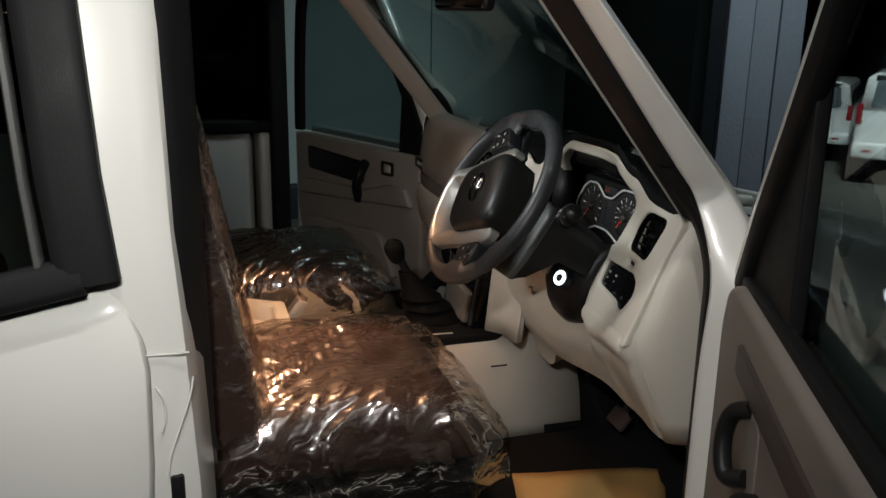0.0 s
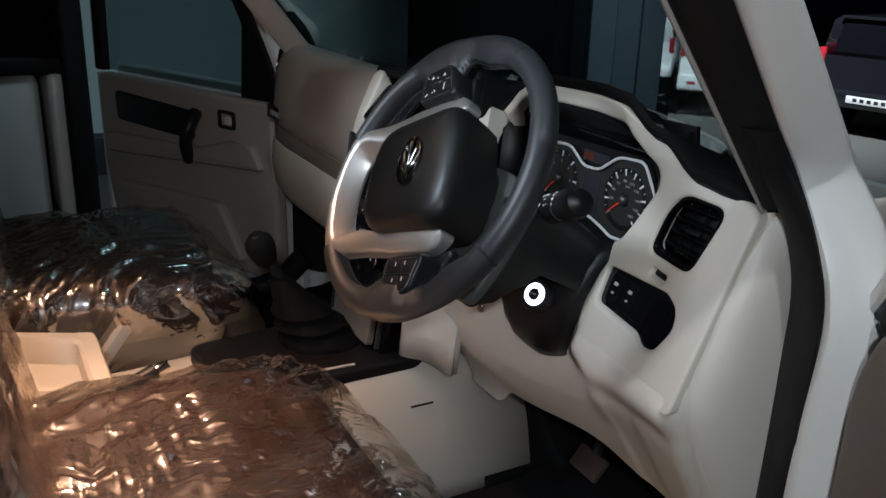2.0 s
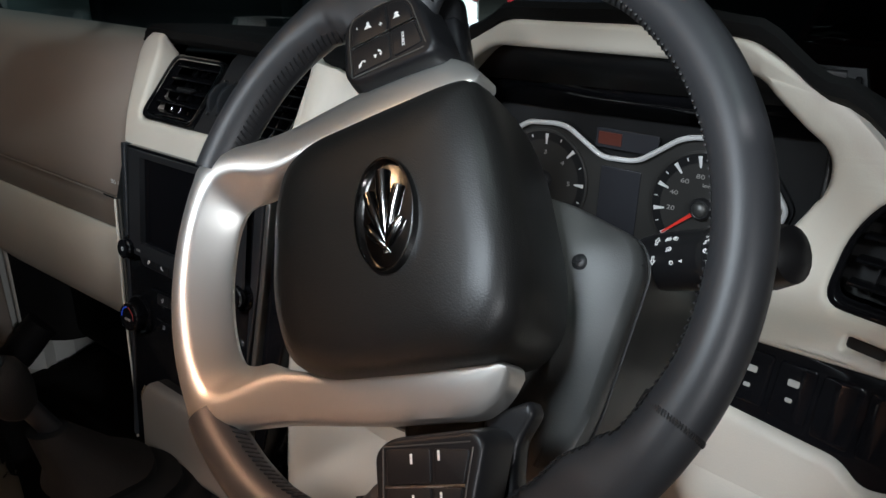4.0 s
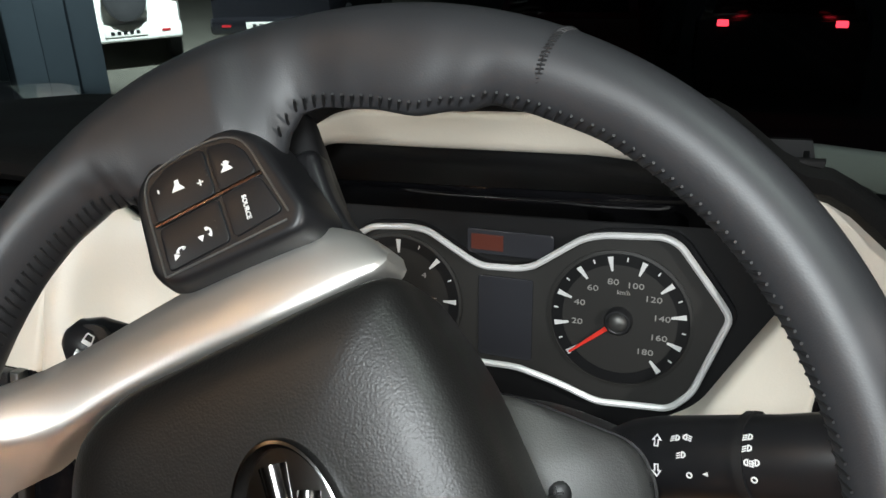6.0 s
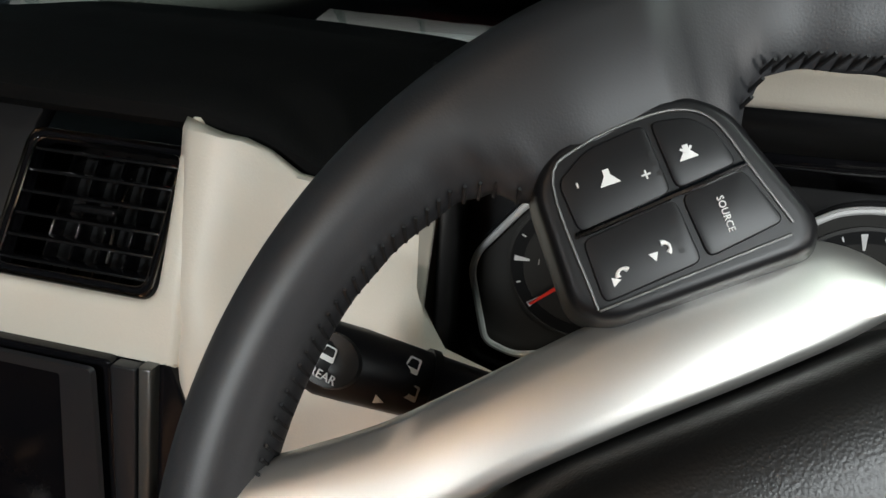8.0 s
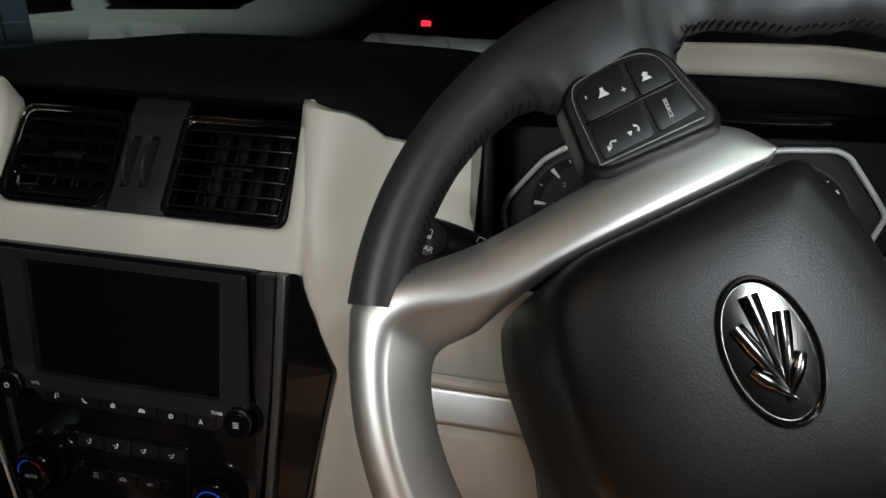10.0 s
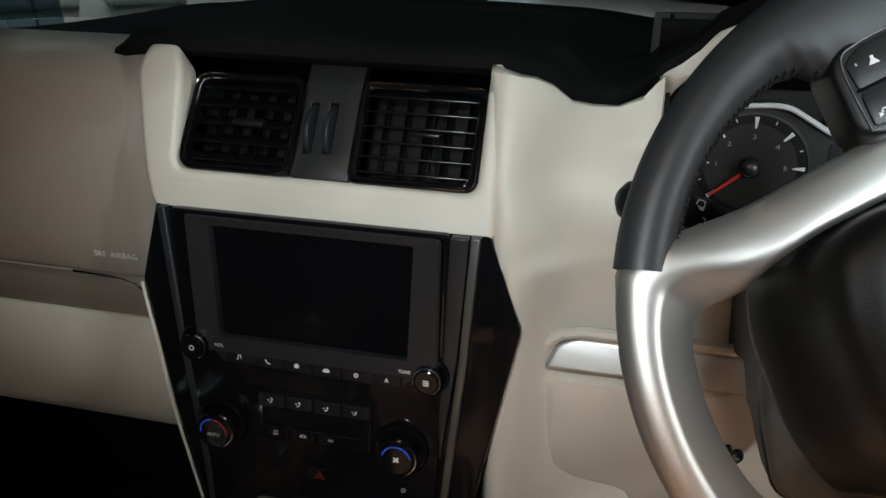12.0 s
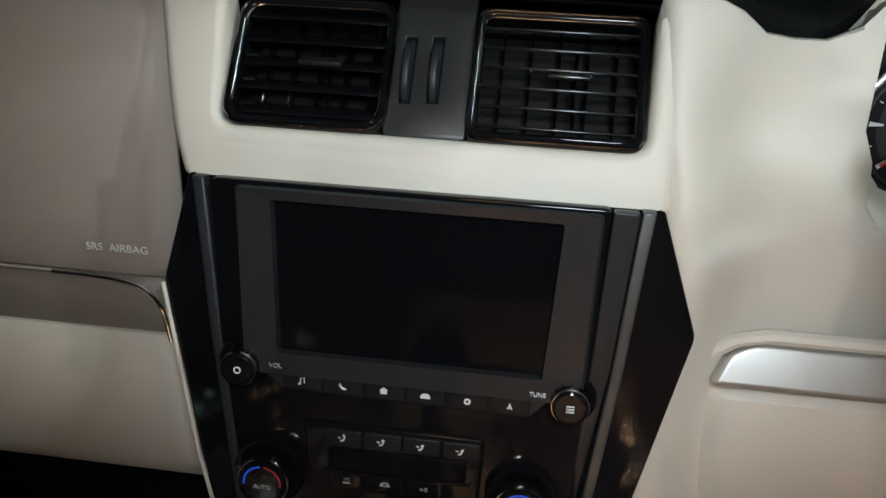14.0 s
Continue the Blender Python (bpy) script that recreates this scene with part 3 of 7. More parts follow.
            for k in range(3):
                for cx, cy in ((-0.1365, -0.0070), (-0.1160, -0.0085)):
                    part("dot", moved(turned([(0.00075, 0.0), (0.0005, -0.0005), (0.0001, -0.0006)], 10), pose(cx + 0.0027 * k, cy + 0.0003 * k, 0.01605)), BLACK, pod, "small sunk touch dot", local=True)
        else:
            for k in range(4):
                part("symbol", moved(slab([[(0, 0), (0.005, 0), (0.005, 0.0012), (0, 0.0012)]], 0.0006), pose(0.108 + 0.02 * (k % 2), -0.016 + 0.016 * (k // 2), 0.0160)), MARK, pod, local=True)
    # spokes under the pods and hub
    for d in (-1, 1):
        part("spoke", moved(slab([rounded([(d * 0.05, -0.035), (d * 0.165, -0.030), (d * 0.165, 0.024), (d * 0.05, 0.030)], 0.008)], 0.016, 0.004), pose(0, 0, -0.020)), BLACK, w, local=True)
    return w


def oval(a, b, profile, seg=48):
    return loft([[(a * k * math.cos(math.tau * j / seg), b * k * math.sin(math.tau * j / seg), z) for j in range(seg)] for k, z in profile], closed=True, caps=True)


steering_wheel()


def steering_column():
    c = thing("steering_column", "grey plastic steering column shroud with a screw and two stalks", "steering column", COLUMN)
    front = rounded([(-0.088, -0.118), (0.088, -0.118), (0.099, -0.070), (0.102, 0.022), (0.092, 0.039), (0.040, 0.052), (-0.040, 0.052), (-0.092, 0.039), (-0.102, 0.022), (-0.099, -0.070)], 0.014)
    face = [[(x * k, y * k, z) for x, y in front] for k, z in ((0.55, -0.070), (0.93, -0.0755), (0.975, -0.0785), (0.992, -0.0835), (0.985, -0.0900))]
    body = part("shroud", loft(face, closed=True, caps=True), GREYPLASTIC, c, "grey grained plastic shroud face", local=True)
    back = [[(x * k, max(y * k, low), z) for x, y in front] for k, z, low in ((0.90, -0.088, -0.12), (1.0, -0.090, -0.118), (1.0, -0.108, -0.100), (0.99, -0.130, -0.068), (0.98, -0.150, -0.042), (0.96, -0.222, -0.036))]
    part("shroud_back", loft(back, closed=True, caps=True), BLACK, c, "black rear half of the shroud", local=True)
    part("slot_rib", tube([(0.078, -0.066, -0.0760), (0.0745, -0.105, -0.0765)], 0.0022, 8), GREYPLASTIC, body, local=True)
    part("joint", tube([(0.0565, 0.026, -0.0735), (0.060, -0.010, -0.0738), (0.062, -0.105, -0.0745)], 0.0009, 6), BLACK, body, "thin black joint line", local=True)
    part("sleeve", turned_at(0.045, -0.085, -0.02), BLACK, c, local=True)
    part("joint", tube([(0.0985, 0.0235, -0.0805), (0.0565, 0.0255, -0.0735), (0.0, 0.026, -0.0712), (-0.0565, 0.0255, -0.0735), (-0.0985, 0.0235, -0.0805)], 0.0010, 6), BLACK, body, "thin black joint line", local=True)
    screw = part("screw", moved(turned([(0.0075, -0.004), (0.0075, 0.0), (0.0060, 0.0025), (0.0035, 0.0035), (0.0005, 0.0037)], 20), pose(0.0625, 0.0150, -0.0742)), SATINBLACK, c, "black cross-head screw", local=True)
    for turn in (20, 110):
        part("slot", moved(box((-0.0032, -0.0006, 0), (0.0032, 0.0006, 0.0006), 0.0002, 1), pose(0.0625, 0.0150, -0.0704, 0, 0, turn)), BLACK, screw, local=True)
    return c


def turned_at(r, z0, z1):
    return turned([(r * 1.1, z0), (r, (z0 + z1) / 2), (r * 0.9, z1)], 32)


steering_column()


def stalk(name, label, pts, sizes, flat):
    s = thing(name, label, "control stalk", Matrix.Translation(pts[0]))
    body = part("lever", tube(pts, sizes, 18, flat=flat), SATINBLACK, s, "satin black lever")
    return s, body


def facing(p, toward, up=(0, 0, 1), spin=0):
    """A frame at p whose z points toward the given direction."""
    z = Vector(toward).normalized()
    x = Vector(up).cross(z).normalized()
    y = z.cross(x)
    m = Matrix.Identity(4)
    for i in range(3):
        m[i][0], m[i][1], m[i][2], m[i][3] = x[i], y[i], z[i], p[i]
    return m @ pose(0, 0, 0, 0, 0, spin)


def stalks():
    s, body = stalk("light_stalk", "black light and indicator stalk with white printed symbols", [(0.425, 0.130, 1.141), (0.440, 0.122, 1.148), (0.452, 0.118, 1.153), (0.500, 0.105, 1.172), (0.518, 0.1008, 1.1792), (0.530, 0.098, 1.184), (0.535, 0.0968, 1.186)],
                    [0.010, 0.017, 0.0185, 0.0185, 0.019, 0.016, 0.006], 0.95)
    n = Vector((0.10, -0.85, 0.52))
    ax = Vector((0.048, -0.013, 0.019))
    def on(f, h):
        along_ax = ax.normalized()
        out = (n - along_ax * n.dot(along_ax)).normalized()
        side = out.cross(along_ax)
        turn = out * math.cos(h / 0.0188) + side * math.sin(h / 0.0188)
        return facing(Vector((0.452, 0.118, 1.153)) + along_ax * f + turn * 0.0186, turn, (-0.33, 0, 0.95))
    def beam(k, tilt):
        """A headlamp symbol: a D and its rays."""
        d_shape = [(0.0, -0.0013), (0.0008, -0.0013), (0.0018, -0.0006), (0.0018, 0.0006), (0.0008, 0.0013), (0.0, 0.0013)]
        d_hole = [(0.0004, -0.0008), (0.0008, -0.0008), (0.0013, -0.0003), (0.0013, 0.0003), (0.0008, 0.0008), (0.0004, 0.0008)]
        shapes = [slab([d_shape, d_hole], 0.0005)] + [moved(box((-0.0022, -0.0002, -0.0005), (-0.0004, 0.0002, 0), 0), pose(0, y, 0, 0, 0, tilt)) for y in (-0.0009, 0, 0.0009)]
        return moved(joined(*shapes), Matrix.Diagonal((k, 1, 1, 1)))

    for f, h, kind in ((0.006, 0.0062, "up"), (0.006, -0.0008, "down"), (0.0145, 0.0100, "fog"), (0.0195, 0.0102, "gof"), (0.0175, 0.0030, "fog"), (0.0200, -0.0052, "dot"), (0.0270, -0.0045, "tri"), (0.0450, 0.0105, "fog"), (0.0450, 0.0060, "fog"), (0.0452, 0.0005, "gof"), (0.0478, 0.0005, "fog"), (0.0465, -0.0062, "dot")):
        if kind in ("up", "down"):
            k = 1 if kind == "up" else -1
            wide = [(-0.0010, 0), (0.0010, 0), (0.0010, k * 0.0026), (0.0022, k * 0.0026), (0, k * 0.0054), (-0.0022, k * 0.0026), (-0.0010, k * 0.0026)]
            slim = [(-0.0005, k * 0.0005), (0.0005, k * 0.0005), (0.0005, k * 0.0030), (0.0012, k * 0.0030), (0, k * 0.0046), (-0.0012, k * 0.0030), (-0.0005, k * 0.0030)]
            shape = slab([wide, slim], 0.0005)
        elif kind in ("fog", "gof"):
            shape = beam(1 if kind == "fog" else -1, 18)
        elif kind == "tri":
            shape = slab([[(0.0010, 0.0009), (-0.0012, 0), (0.0010, -0.0009)]], 0.0005)
        else:
            shape = slab([ellipse(0, 0, 0.0013, 0.0013, 14), ellipse(0, 0, 0.0008, 0.0008, 14)], 0.0005)
        part("symbol", moved(shape, on(f, h) @ pose(0, 0, 0.0004)), MARK, body, smooth=False)
    part("collar", tube([(0.487, 0.1085, 1.1668), (0.4905, 0.1075, 1.1682)], 0.0193, 18), BLACK, s)

    axis = [(0.268, 0.112, 1.150), (0.250, 0.105, 1.157), (0.232, 0.097, 1.164), (0.205, 0.086, 1.176), (0.190, 0.080, 1.183), (0.178, 0.0755, 1.188), (0.169, 0.072, 1.1915), (0.165, 0.0705, 1.193)]
    sunk = Vector((0.05, -0.80, 0.60)).normalized() * -0.0115
    s, body = stalk("wiper_stalk", "black rear wiper stalk with a printed symbol and word", [Vector(p) + sunk for p in axis],
                    [0.008, 0.011, 0.0132, 0.0148, 0.0156, 0.0156, 0.0115, 0.005], 0.95)
    n = Vector((0.05, -0.80, 0.60))
    ax = Vector((1.0, 0.42, -0.42))
    side = n.cross(ax).normalized()
    def onw(f, h):
        return facing(Vector((0.186, 0.0780, 1.185)) + sunk + ax.normalized() * f + n.normalized() * 0.0157 + side * h, n, (0.25, 0, 0.95))
    part("end_cap", moved(oval(0.0125, 0.0105, [(1, -0.003), (0.95, 0.0), (0.02, 0.0012)], 28), onw(-0.002, 0.0) @ pose(0, 0, -0.0012)), BLACK, body, "oval black end cap")
    part("print", moved(words("REAR", 0.0046), onw(-0.002, -0.0060) @ pose(0, 0, 0.0010)), MARK, body, smooth=False)
    part("symbol", moved(slab([rounded([(-0.004, -0.003), (0.004, -0.003), (0.003, 0.004), (-0.003, 0.004)], 0.001), rounded([(-0.0031, -0.0005), (0.0031, -0.0005), (0.0023, 0.0033), (-0.0023, 0.0033)], 0.0008)], 0.0006), onw(-0.002, 0.002) @ pose(0, 0, 0.0014) @ Matrix.Scale(0.8, 4)), MARK, body, smooth=False)
    for f, h in ((0.030, 0.006), (0.032, -0.004)):
        part("symbol", moved(slab([rounded([(-0.003, -0.003), (0.003, -0.003), (0.0024, 0.003), (-0.0024, 0.003)], 0.0008), rounded([(-0.0022, -0.001), (0.0022, -0.001), (0.0016, 0.0023), (-0.0016, 0.0023)], 0.0006)], 0.0006), onw(f, h) @ pose(0, 0, -0.0002)), MARK, body, smooth=False)
    part("symbol", moved(slab([[(-0.0016, 0.0016), (0.0024, 0.0002), (-0.0014, -0.0018)]], 0.0006), onw(0.020, -0.010) @ pose(0, 0, -0.0012)), MARK, body, smooth=False)
    part("collar", tube([Vector((0.2135, 0.0895, 1.172)) + sunk, Vector((0.2165, 0.0907, 1.1707)) + sunk], 0.0150, 18), BLACK, s)


stalks()
# ---- dashboard ----
PAD_Z = [(-0.84, 1.208), (-0.26, 1.216), (-0.215, 1.237), (0.065, 1.237), (0.098, 1.230), (0.130, 1.211), (0.160, 1.211), (0.194, 1.240), (0.224, 1.268), (0.26, 1.286), (0.40, 1.290), (0.448, 1.286), (0.503, 1.253), (0.56, 1.216), (0.645, 1.197), (0.67, 1.19)]
PAD_Y = [(-0.84, 0.215), (-0.26, 0.205), (-0.215, 0.192), (0.065, 0.186), (0.138, 0.195), (0.19, 0.212), (0.45, 0.214), (0.56, 0.232), (0.67, 0.262)]


SIDE_VENT = [(0.540, 1.181), (0.606, 1.176), (0.590, 1.101), (0.512, 1.105), (0.520, 1.152)]
SWITCHES = [(0.458, 1.069), (0.573, 1.074), (0.596, 1.064), (0.604, 1.044), (0.588, 1.012), (0.566, 1.008), (0.550, 1.019), (0.462, 1.024)]


def dash_face(x, z):
    """How far forward the driver's fascia lies at x, z."""
    lower = 0.205 + 0.45 * (z - 1.07) - 0.10 * (x - 0.5)
    upper = 0.214 + 0.02 * (z - 1.25)
    f = max(0.0, min(1.0, (z - 1.10) / 0.12))
    right = max(0.0, min(1.0, (x - 0.47) / 0.12))
    return (lower * (1 - f) + upper * f) * (1 - right) + lower * right


def on_face(bm, shift=0.0):
    """Lays a plate drawn in x and z onto the driver's fascia."""
    for v in bm.verts:
        x, z, h = v.co
        v.co = Vector((x, dash_face(x, z) - h - shift, z))
    return bm


def cut(bm, axis, places):
    for p in places:
        co, no = Vector((0, 0, 0)), Vector((0, 0, 0))
        co[axis], no[axis] = p, 1
        bmesh.ops.bisect_plane(bm, geom=bm.verts[:] + bm.edges[:] + bm.faces[:], plane_co=co, plane_no=no)
    return bm


def bent(bm, table):
    """Bends a plate drawn in x and w: w runs along the (y, z) line of the table, z stands off it."""
    for v in bm.verts:
        x, w, h = v.co
        for (w0, y0, z0), (w1, y1, z1) in zip(table, table[1:]):
            if w <= w1 or (w1, y1, z1) == table[-1]:
                f = (w - w0) / (w1 - w0)
                d = Vector((y1 - y0, z1 - z0)).normalized()
                v.co = Vector((x, y0 + (y1 - y0) * f - d.y * h, z0 + (z1 - z0) * f + d.x * h))
                break
    return bm


VENT_LINE = [(-0.02, 0.125, 1.103), (0.0, 0.128, 1.123), (0.036, 0.143, 1.156), (0.115, 0.197, 1.214), (0.15, 0.225, 1.232)]


def on_line(x, w, h):
    for (w0, y0, z0), (w1, y1, z1) in zip(VENT_LINE, VENT_LINE[1:]):
        if w <= w1 or w1 == 0.15:
            f = (w - w0) / (w1 - w0)
            d = Vector((y1 - y0, z1 - z0)).normalized()
            return Vector((x, y0 + (y1 - y0) * f - d.y * h, z0 + (z1 - z0) * f + d.x * h))


def vent_frame(x, w, h=0.0):
    """A frame on the sloping vent face: local x right, y up the slope, z out."""
    p = on_line(x, w, h)
    return upright(p.x, p.y, p.z, math.degrees(math.atan2(0.054, 0.058)))


def air_vent(parent_label, m, wide, high, slats, blades, group, tab=True, tilt=24, slat_mat=None, corner=0.008):
    v = thing("air_vent", parent_label, "air vent", m, group)
    box_line = lambda e: [(-wide / 2 + e, -high / 2 + e), (wide / 2 - e, -high / 2 + e), (wide / 2 - e, high / 2 - e), (-wide / 2 + e, high / 2 - e)]
    part("surround", slab([rounded(box_line(0), corner), rounded(box_line(0.0050), corner * 0.8)], 0.012, 0.0022, 3), PIANO, v, "glossy black vent frame", local=True)
    part("chrome_edge", tube([(x, y, 0.0002) for x, y in rounded(box_line(0.0012), corner)], 0.0010, 6, closed=True), BADGE, v, "thin chrome edge", local=True)
    part("inner_edge", tube([(x, y, -0.0006) for x, y in rounded(box_line(0.0052), corner * 0.8)], 0.0006, 6, closed=True), CHROME, v, "thin chrome edge", local=True)
    part("duct", box((-wide / 2 + 0.002, -high / 2 + 0.002, -0.045), (wide / 2 - 0.002, high / 2 - 0.002, -0.040), 0.001, 1), BLACK, v, local=True)
    for k in range(slats):
        y = -high / 2 + 0.0105 + (high - 0.021) * k / (slats - 1)
        part("slat", moved(box((-wide / 2 + 0.005, -0.0009, -0.011), (wide / 2 - 0.005, 0.0009, 0.004), 0.0008, 2), pose(0, y, -0.005, tilt, 0, 0)), PIANO, v, local=True)
        if slat_mat:
            part("slat_edge", moved(box((-wide / 2 + 0.006, -0.0008, 0.0030), (wide / 2 - 0.006, 0.0008, 0.0044), 0.0005, 2), pose(0, y, -0.005, tilt, 0, 0)), slat_mat, v, "satin front edge", local=True)
    for k in range(blades):
        x = -wide / 2 + wide * (k + 1) / (blades + 1)
        part("blade", moved(box((-0.0007, -high / 2 + 0.004, -0.012), (0.0007, high / 2 - 0.004, 0.0), 0.0005, 2), pose(x, 0, -0.019, 0, 6 - 3 * k, 0)), PIANO, v, local=True)
        # metal strips stand in for glints on the glossy blades
        part("blade_glint", moved(box((-0.0005, -high / 2 + 0.006, -0.0006), (0.0005, high / 2 - 0.006, 0.0004), 0.0003, 1), pose(x, 0, -0.0188, 0, 6 - 3 * k, 0)), BADGE, v, "metal strip for the blade's glint", local=True)
    if tab:
        part("tab", moved(box((-0.0125, -0.0019, -0.004), (0.0125, 0.0019, 0.0045), 0.0014, 3), pose(wide * 0.06, 0.0, 0.0, tilt, 0, 0)), slat_mat or SATINBLACK, v, "small adjusting tab", local=True)
        part("tab_link", tube([(wide * 0.10, -high * 0.30, -0.014), (wide * 0.09, 0, -0.012), (wide * 0.10, high * 0.28, -0.014)], 0.0011, 8), BADGE, v, "bright linkage behind the slats", local=True)
    return v


def dashboard():
    d = thing("dashboard", "two-tone dashboard, black top pad over cream and beige plastic", "dashboard", Matrix.Translation((-0.055, 0.30, 0.62)))
    # black top pad, from its overhanging lip to the windscreen
    xs = steps(-0.79, 0.665, 130)
    rows = []
    for x in xs:
        zf, yf = along(x, PAD_Z), along(x, PAD_Y)
        row = [(x, yf + 0.05, zf - 0.030), (x, yf + 0.012, zf - 0.020), (x, yf + 0.002, zf - 0.012), (x, yf + 0.001, zf - 0.004), (x, yf + 0.008, zf)]
        zt = min(zf, 1.235) - 0.005
        back = along(x, [(-0.79, 1.166), (-0.48, 1.168), (-0.30, 1.190), (-0.18, 1.198), (0.10, 1.196), (0.20, 1.190), (0.665, 1.172)])
        for f in (0.12, 0.3, 0.5, 0.75, 1.0):
            y = yf + (0.50 - 0.46 * (x + 0.055) ** 2 + 0.16 * max(0, min(1, (x - 0.40) / 0.25)) - yf) * f
            hood = max(0, zf - zt) * max(0.0, 1 - f / 0.42) ** 0.7
            row.append((x, y, zt + (back - zt) * f ** 1.6 + hood))
        rows.append(row)
    part("top_pad", loft(rows), PAD, d, "black soft-grained top pad", thick=0.004)

    # passenger side: beige face, taupe strip and glovebox
    def band(name, table, x0, x1, mat, label, n=24):
        secs = []
        for x in steps(x0, x1, n):
            end = max(0.0, (-0.60 - x) / 0.24)
            secs.append([(x, y + 0.035 * end * end, z - 0.004 * end) for y, z in table])
        return part(name, loft(secs), mat, d, label, thick=0.006)

    band("passenger_panel", [(0.235, 1.222), (0.196, 1.214), (0.176, 1.196), (0.164, 1.165), (0.156, 1.12), (0.152, 1.08), (0.151, 1.045), (0.155, 1.036), (0.170, 1.034)], -0.79, -0.206, BEIGE, "beige grained dash panel")
    band("trim_strip", [(0.172, 1.036), (0.160, 1.034), (0.1555, 1.030), (0.1535, 1.020), (0.153, 1.005), (0.155, 0.993), (0.168, 0.988)], -0.79, -0.222, TAUPE, "taupe trim strip")
    band("glovebox_lid", [(0.172, 0.994), (0.153, 0.992), (0.147, 0.984), (0.143, 0.94), (0.150, 0.885), (0.165, 0.860), (0.20, 0.852), (0.30, 0.85)], -0.79, -0.206, CREAM, "cream glovebox lid")
    part("strip_end", tube(smooth_path([(-0.300, 0.1530, 1.0345), (-0.262, 0.1525, 1.0335), (-0.240, 0.1515, 1.0290), (-0.228, 0.1505, 1.0170), (-0.2250, 0.1500, 1.0050), (-0.2235, 0.1500, 0.9900)], 5), 0.0014, 8), CHROME, d, "thin bright end of the trim strip")
    part("strip_edge", tube([(-0.60, 0.1540, 1.0350), (-0.45, 0.1535, 1.0350), (-0.300, 0.1530, 1.0345)], 0.0010, 6), BEIGE, d)
    part("print", moved(words("SRS  AIRBAG", 0.0074, 0.0002), upright(-0.250, 0.1487, 1.0575, 1)), MARK, d, "white printed words", smooth=False)
    part("under_panel", box((-0.80, 0.30, 0.62), (-0.20, 0.50, 0.852), 0.02), CARPET, d)
    plate = part("label_plate", moved(box((-0.075, -0.016, -0.002), (0.075, 0.016, 0.002), 0.002), upright(-0.72, 0.160, 1.058, 3)), BLACK, d, "small black label plate")
    for k in range(4):
        part("print", moved(box((-0.013, -0.006, 0), (0.008, 0.006, 0.0006), 0.001, 1), upright(-0.72 - 0.03 + 0.027 * k, 0.1575, 1.058, 3)), GREYMARK, plate)

    # cream frame round the centre vents, with raised horns on both sides
    frame_line = rounded([(-0.188, -0.006), (0.080, -0.006), (0.080, 0.036), (0.079, 0.085), (0.075, 0.123), (0.068, 0.124), (0.0645, 0.110), (0.0640, 0.060), (0.0635, 0.0290), (-0.1715, 0.0290), (-0.1720, 0.060), (-0.174, 0.112), (-0.180, 0.125), (-0.206, 0.125), (-0.213, 0.105), (-0.205, 0.060), (-0.197, 0.02)], 0.010)
    bm = slab([frame_line], 0.030, 0.006, 3)
    cut(bm, 1, [0.0, 0.018, 0.036, 0.060, 0.09, 0.115])
    for v in bm.verts:
        rise = max(0.0, min(1.0, (v.co.y - 0.036) / 0.085)) * max(0.0, min(1.0, (abs(v.co.x + 0.054) - 0.112) / 0.008))
        v.co.z += 0.019 * rise
        v.co.y -= 0.006 * rise
    part("vent_frame", bent(bm, VENT_LINE), CREAM, d, "cream frame round the centre vents")
    bm = cut(slab([rounded([(-0.180, 0.030), (0.070, 0.030), (0.070, 0.132), (-0.180, 0.132)], 0.004)], 0.006), 1, [0.036, 0.06, 0.09, 0.115])
    for v in bm.verts:
        v.co.z -= 0.050
    part("vent_backing", bent(bm, VENT_LINE), BLACK, d)
    bm = cut(slab([rounded([(-0.0790, 0.0285), (-0.0330, 0.0285), (-0.0345, 0.132), (-0.0790, 0.132)], 0.003), [(-0.0722, 0.0500), (-0.0722, 0.0905), (-0.0660, 0.0905), (-0.0660, 0.0500)], [(-0.0567, 0.0510), (-0.0567, 0.0915), (-0.0505, 0.0915), (-0.0505, 0.0510)]], 0.010, 0.001), 1, [0.06, 0.09, 0.115])
    for v in bm.verts:
        v.co.z -= 0.005
    bridge = part("vent_bridge", bent(bm, VENT_LINE), BRIDGE, d, "satin grey panel between the vents")
    for x in (-0.0691, -0.0536):
        part("thumb_wheel", moved(turned([(0.002, -0.0026), (0.0195, -0.0026), (0.0210, -0.0016), (0.0214, 0.0), (0.0210, 0.0016), (0.0195, 0.0026), (0.002, 0.0026)], 40), vent_frame(x, 0.0705, -0.0165) @ pose(0, 0, 0, 0, 90, 0)), DARKMETAL, bridge, "dark metallic thumb wheel")

    # driver's fascia with the opening for the dials, the side vent and the switches
    line = [(0.150, 1.060), (0.150, 1.198), (0.164, 1.204), (0.197, 1.233), (0.227, 1.261), (0.262, 1.274), (0.400, 1.276), (0.448, 1.272), (0.503, 1.240), (0.560, 1.207), (0.640, 1.190), (0.652, 1.180), (0.652, 0.965), (0.456, 0.965), (0.436, 1.020), (0.428, 1.085), (0.455, 1.100),
            (0.503, 1.180), (0.502, 1.203), (0.457, 1.250), (0.400, 1.2545), (0.245, 1.2515), (0.228, 1.242), (0.196, 1.210), (0.180, 1.180), (0.183, 1.060)]
    vent_hole = rounded(SIDE_VENT, 0.016)
    switch_hole = rounded(SWITCHES, 0.009)
    slot_hole = rounded([(0.535, 1.0915), (0.561, 1.0895), (0.560, 1.0810), (0.534, 1.0830)], 0.003, 3)
    bm = slab([rounded(line, 0.010), vent_hole, switch_hole, slot_hole], 0.026, 0.005, 3)
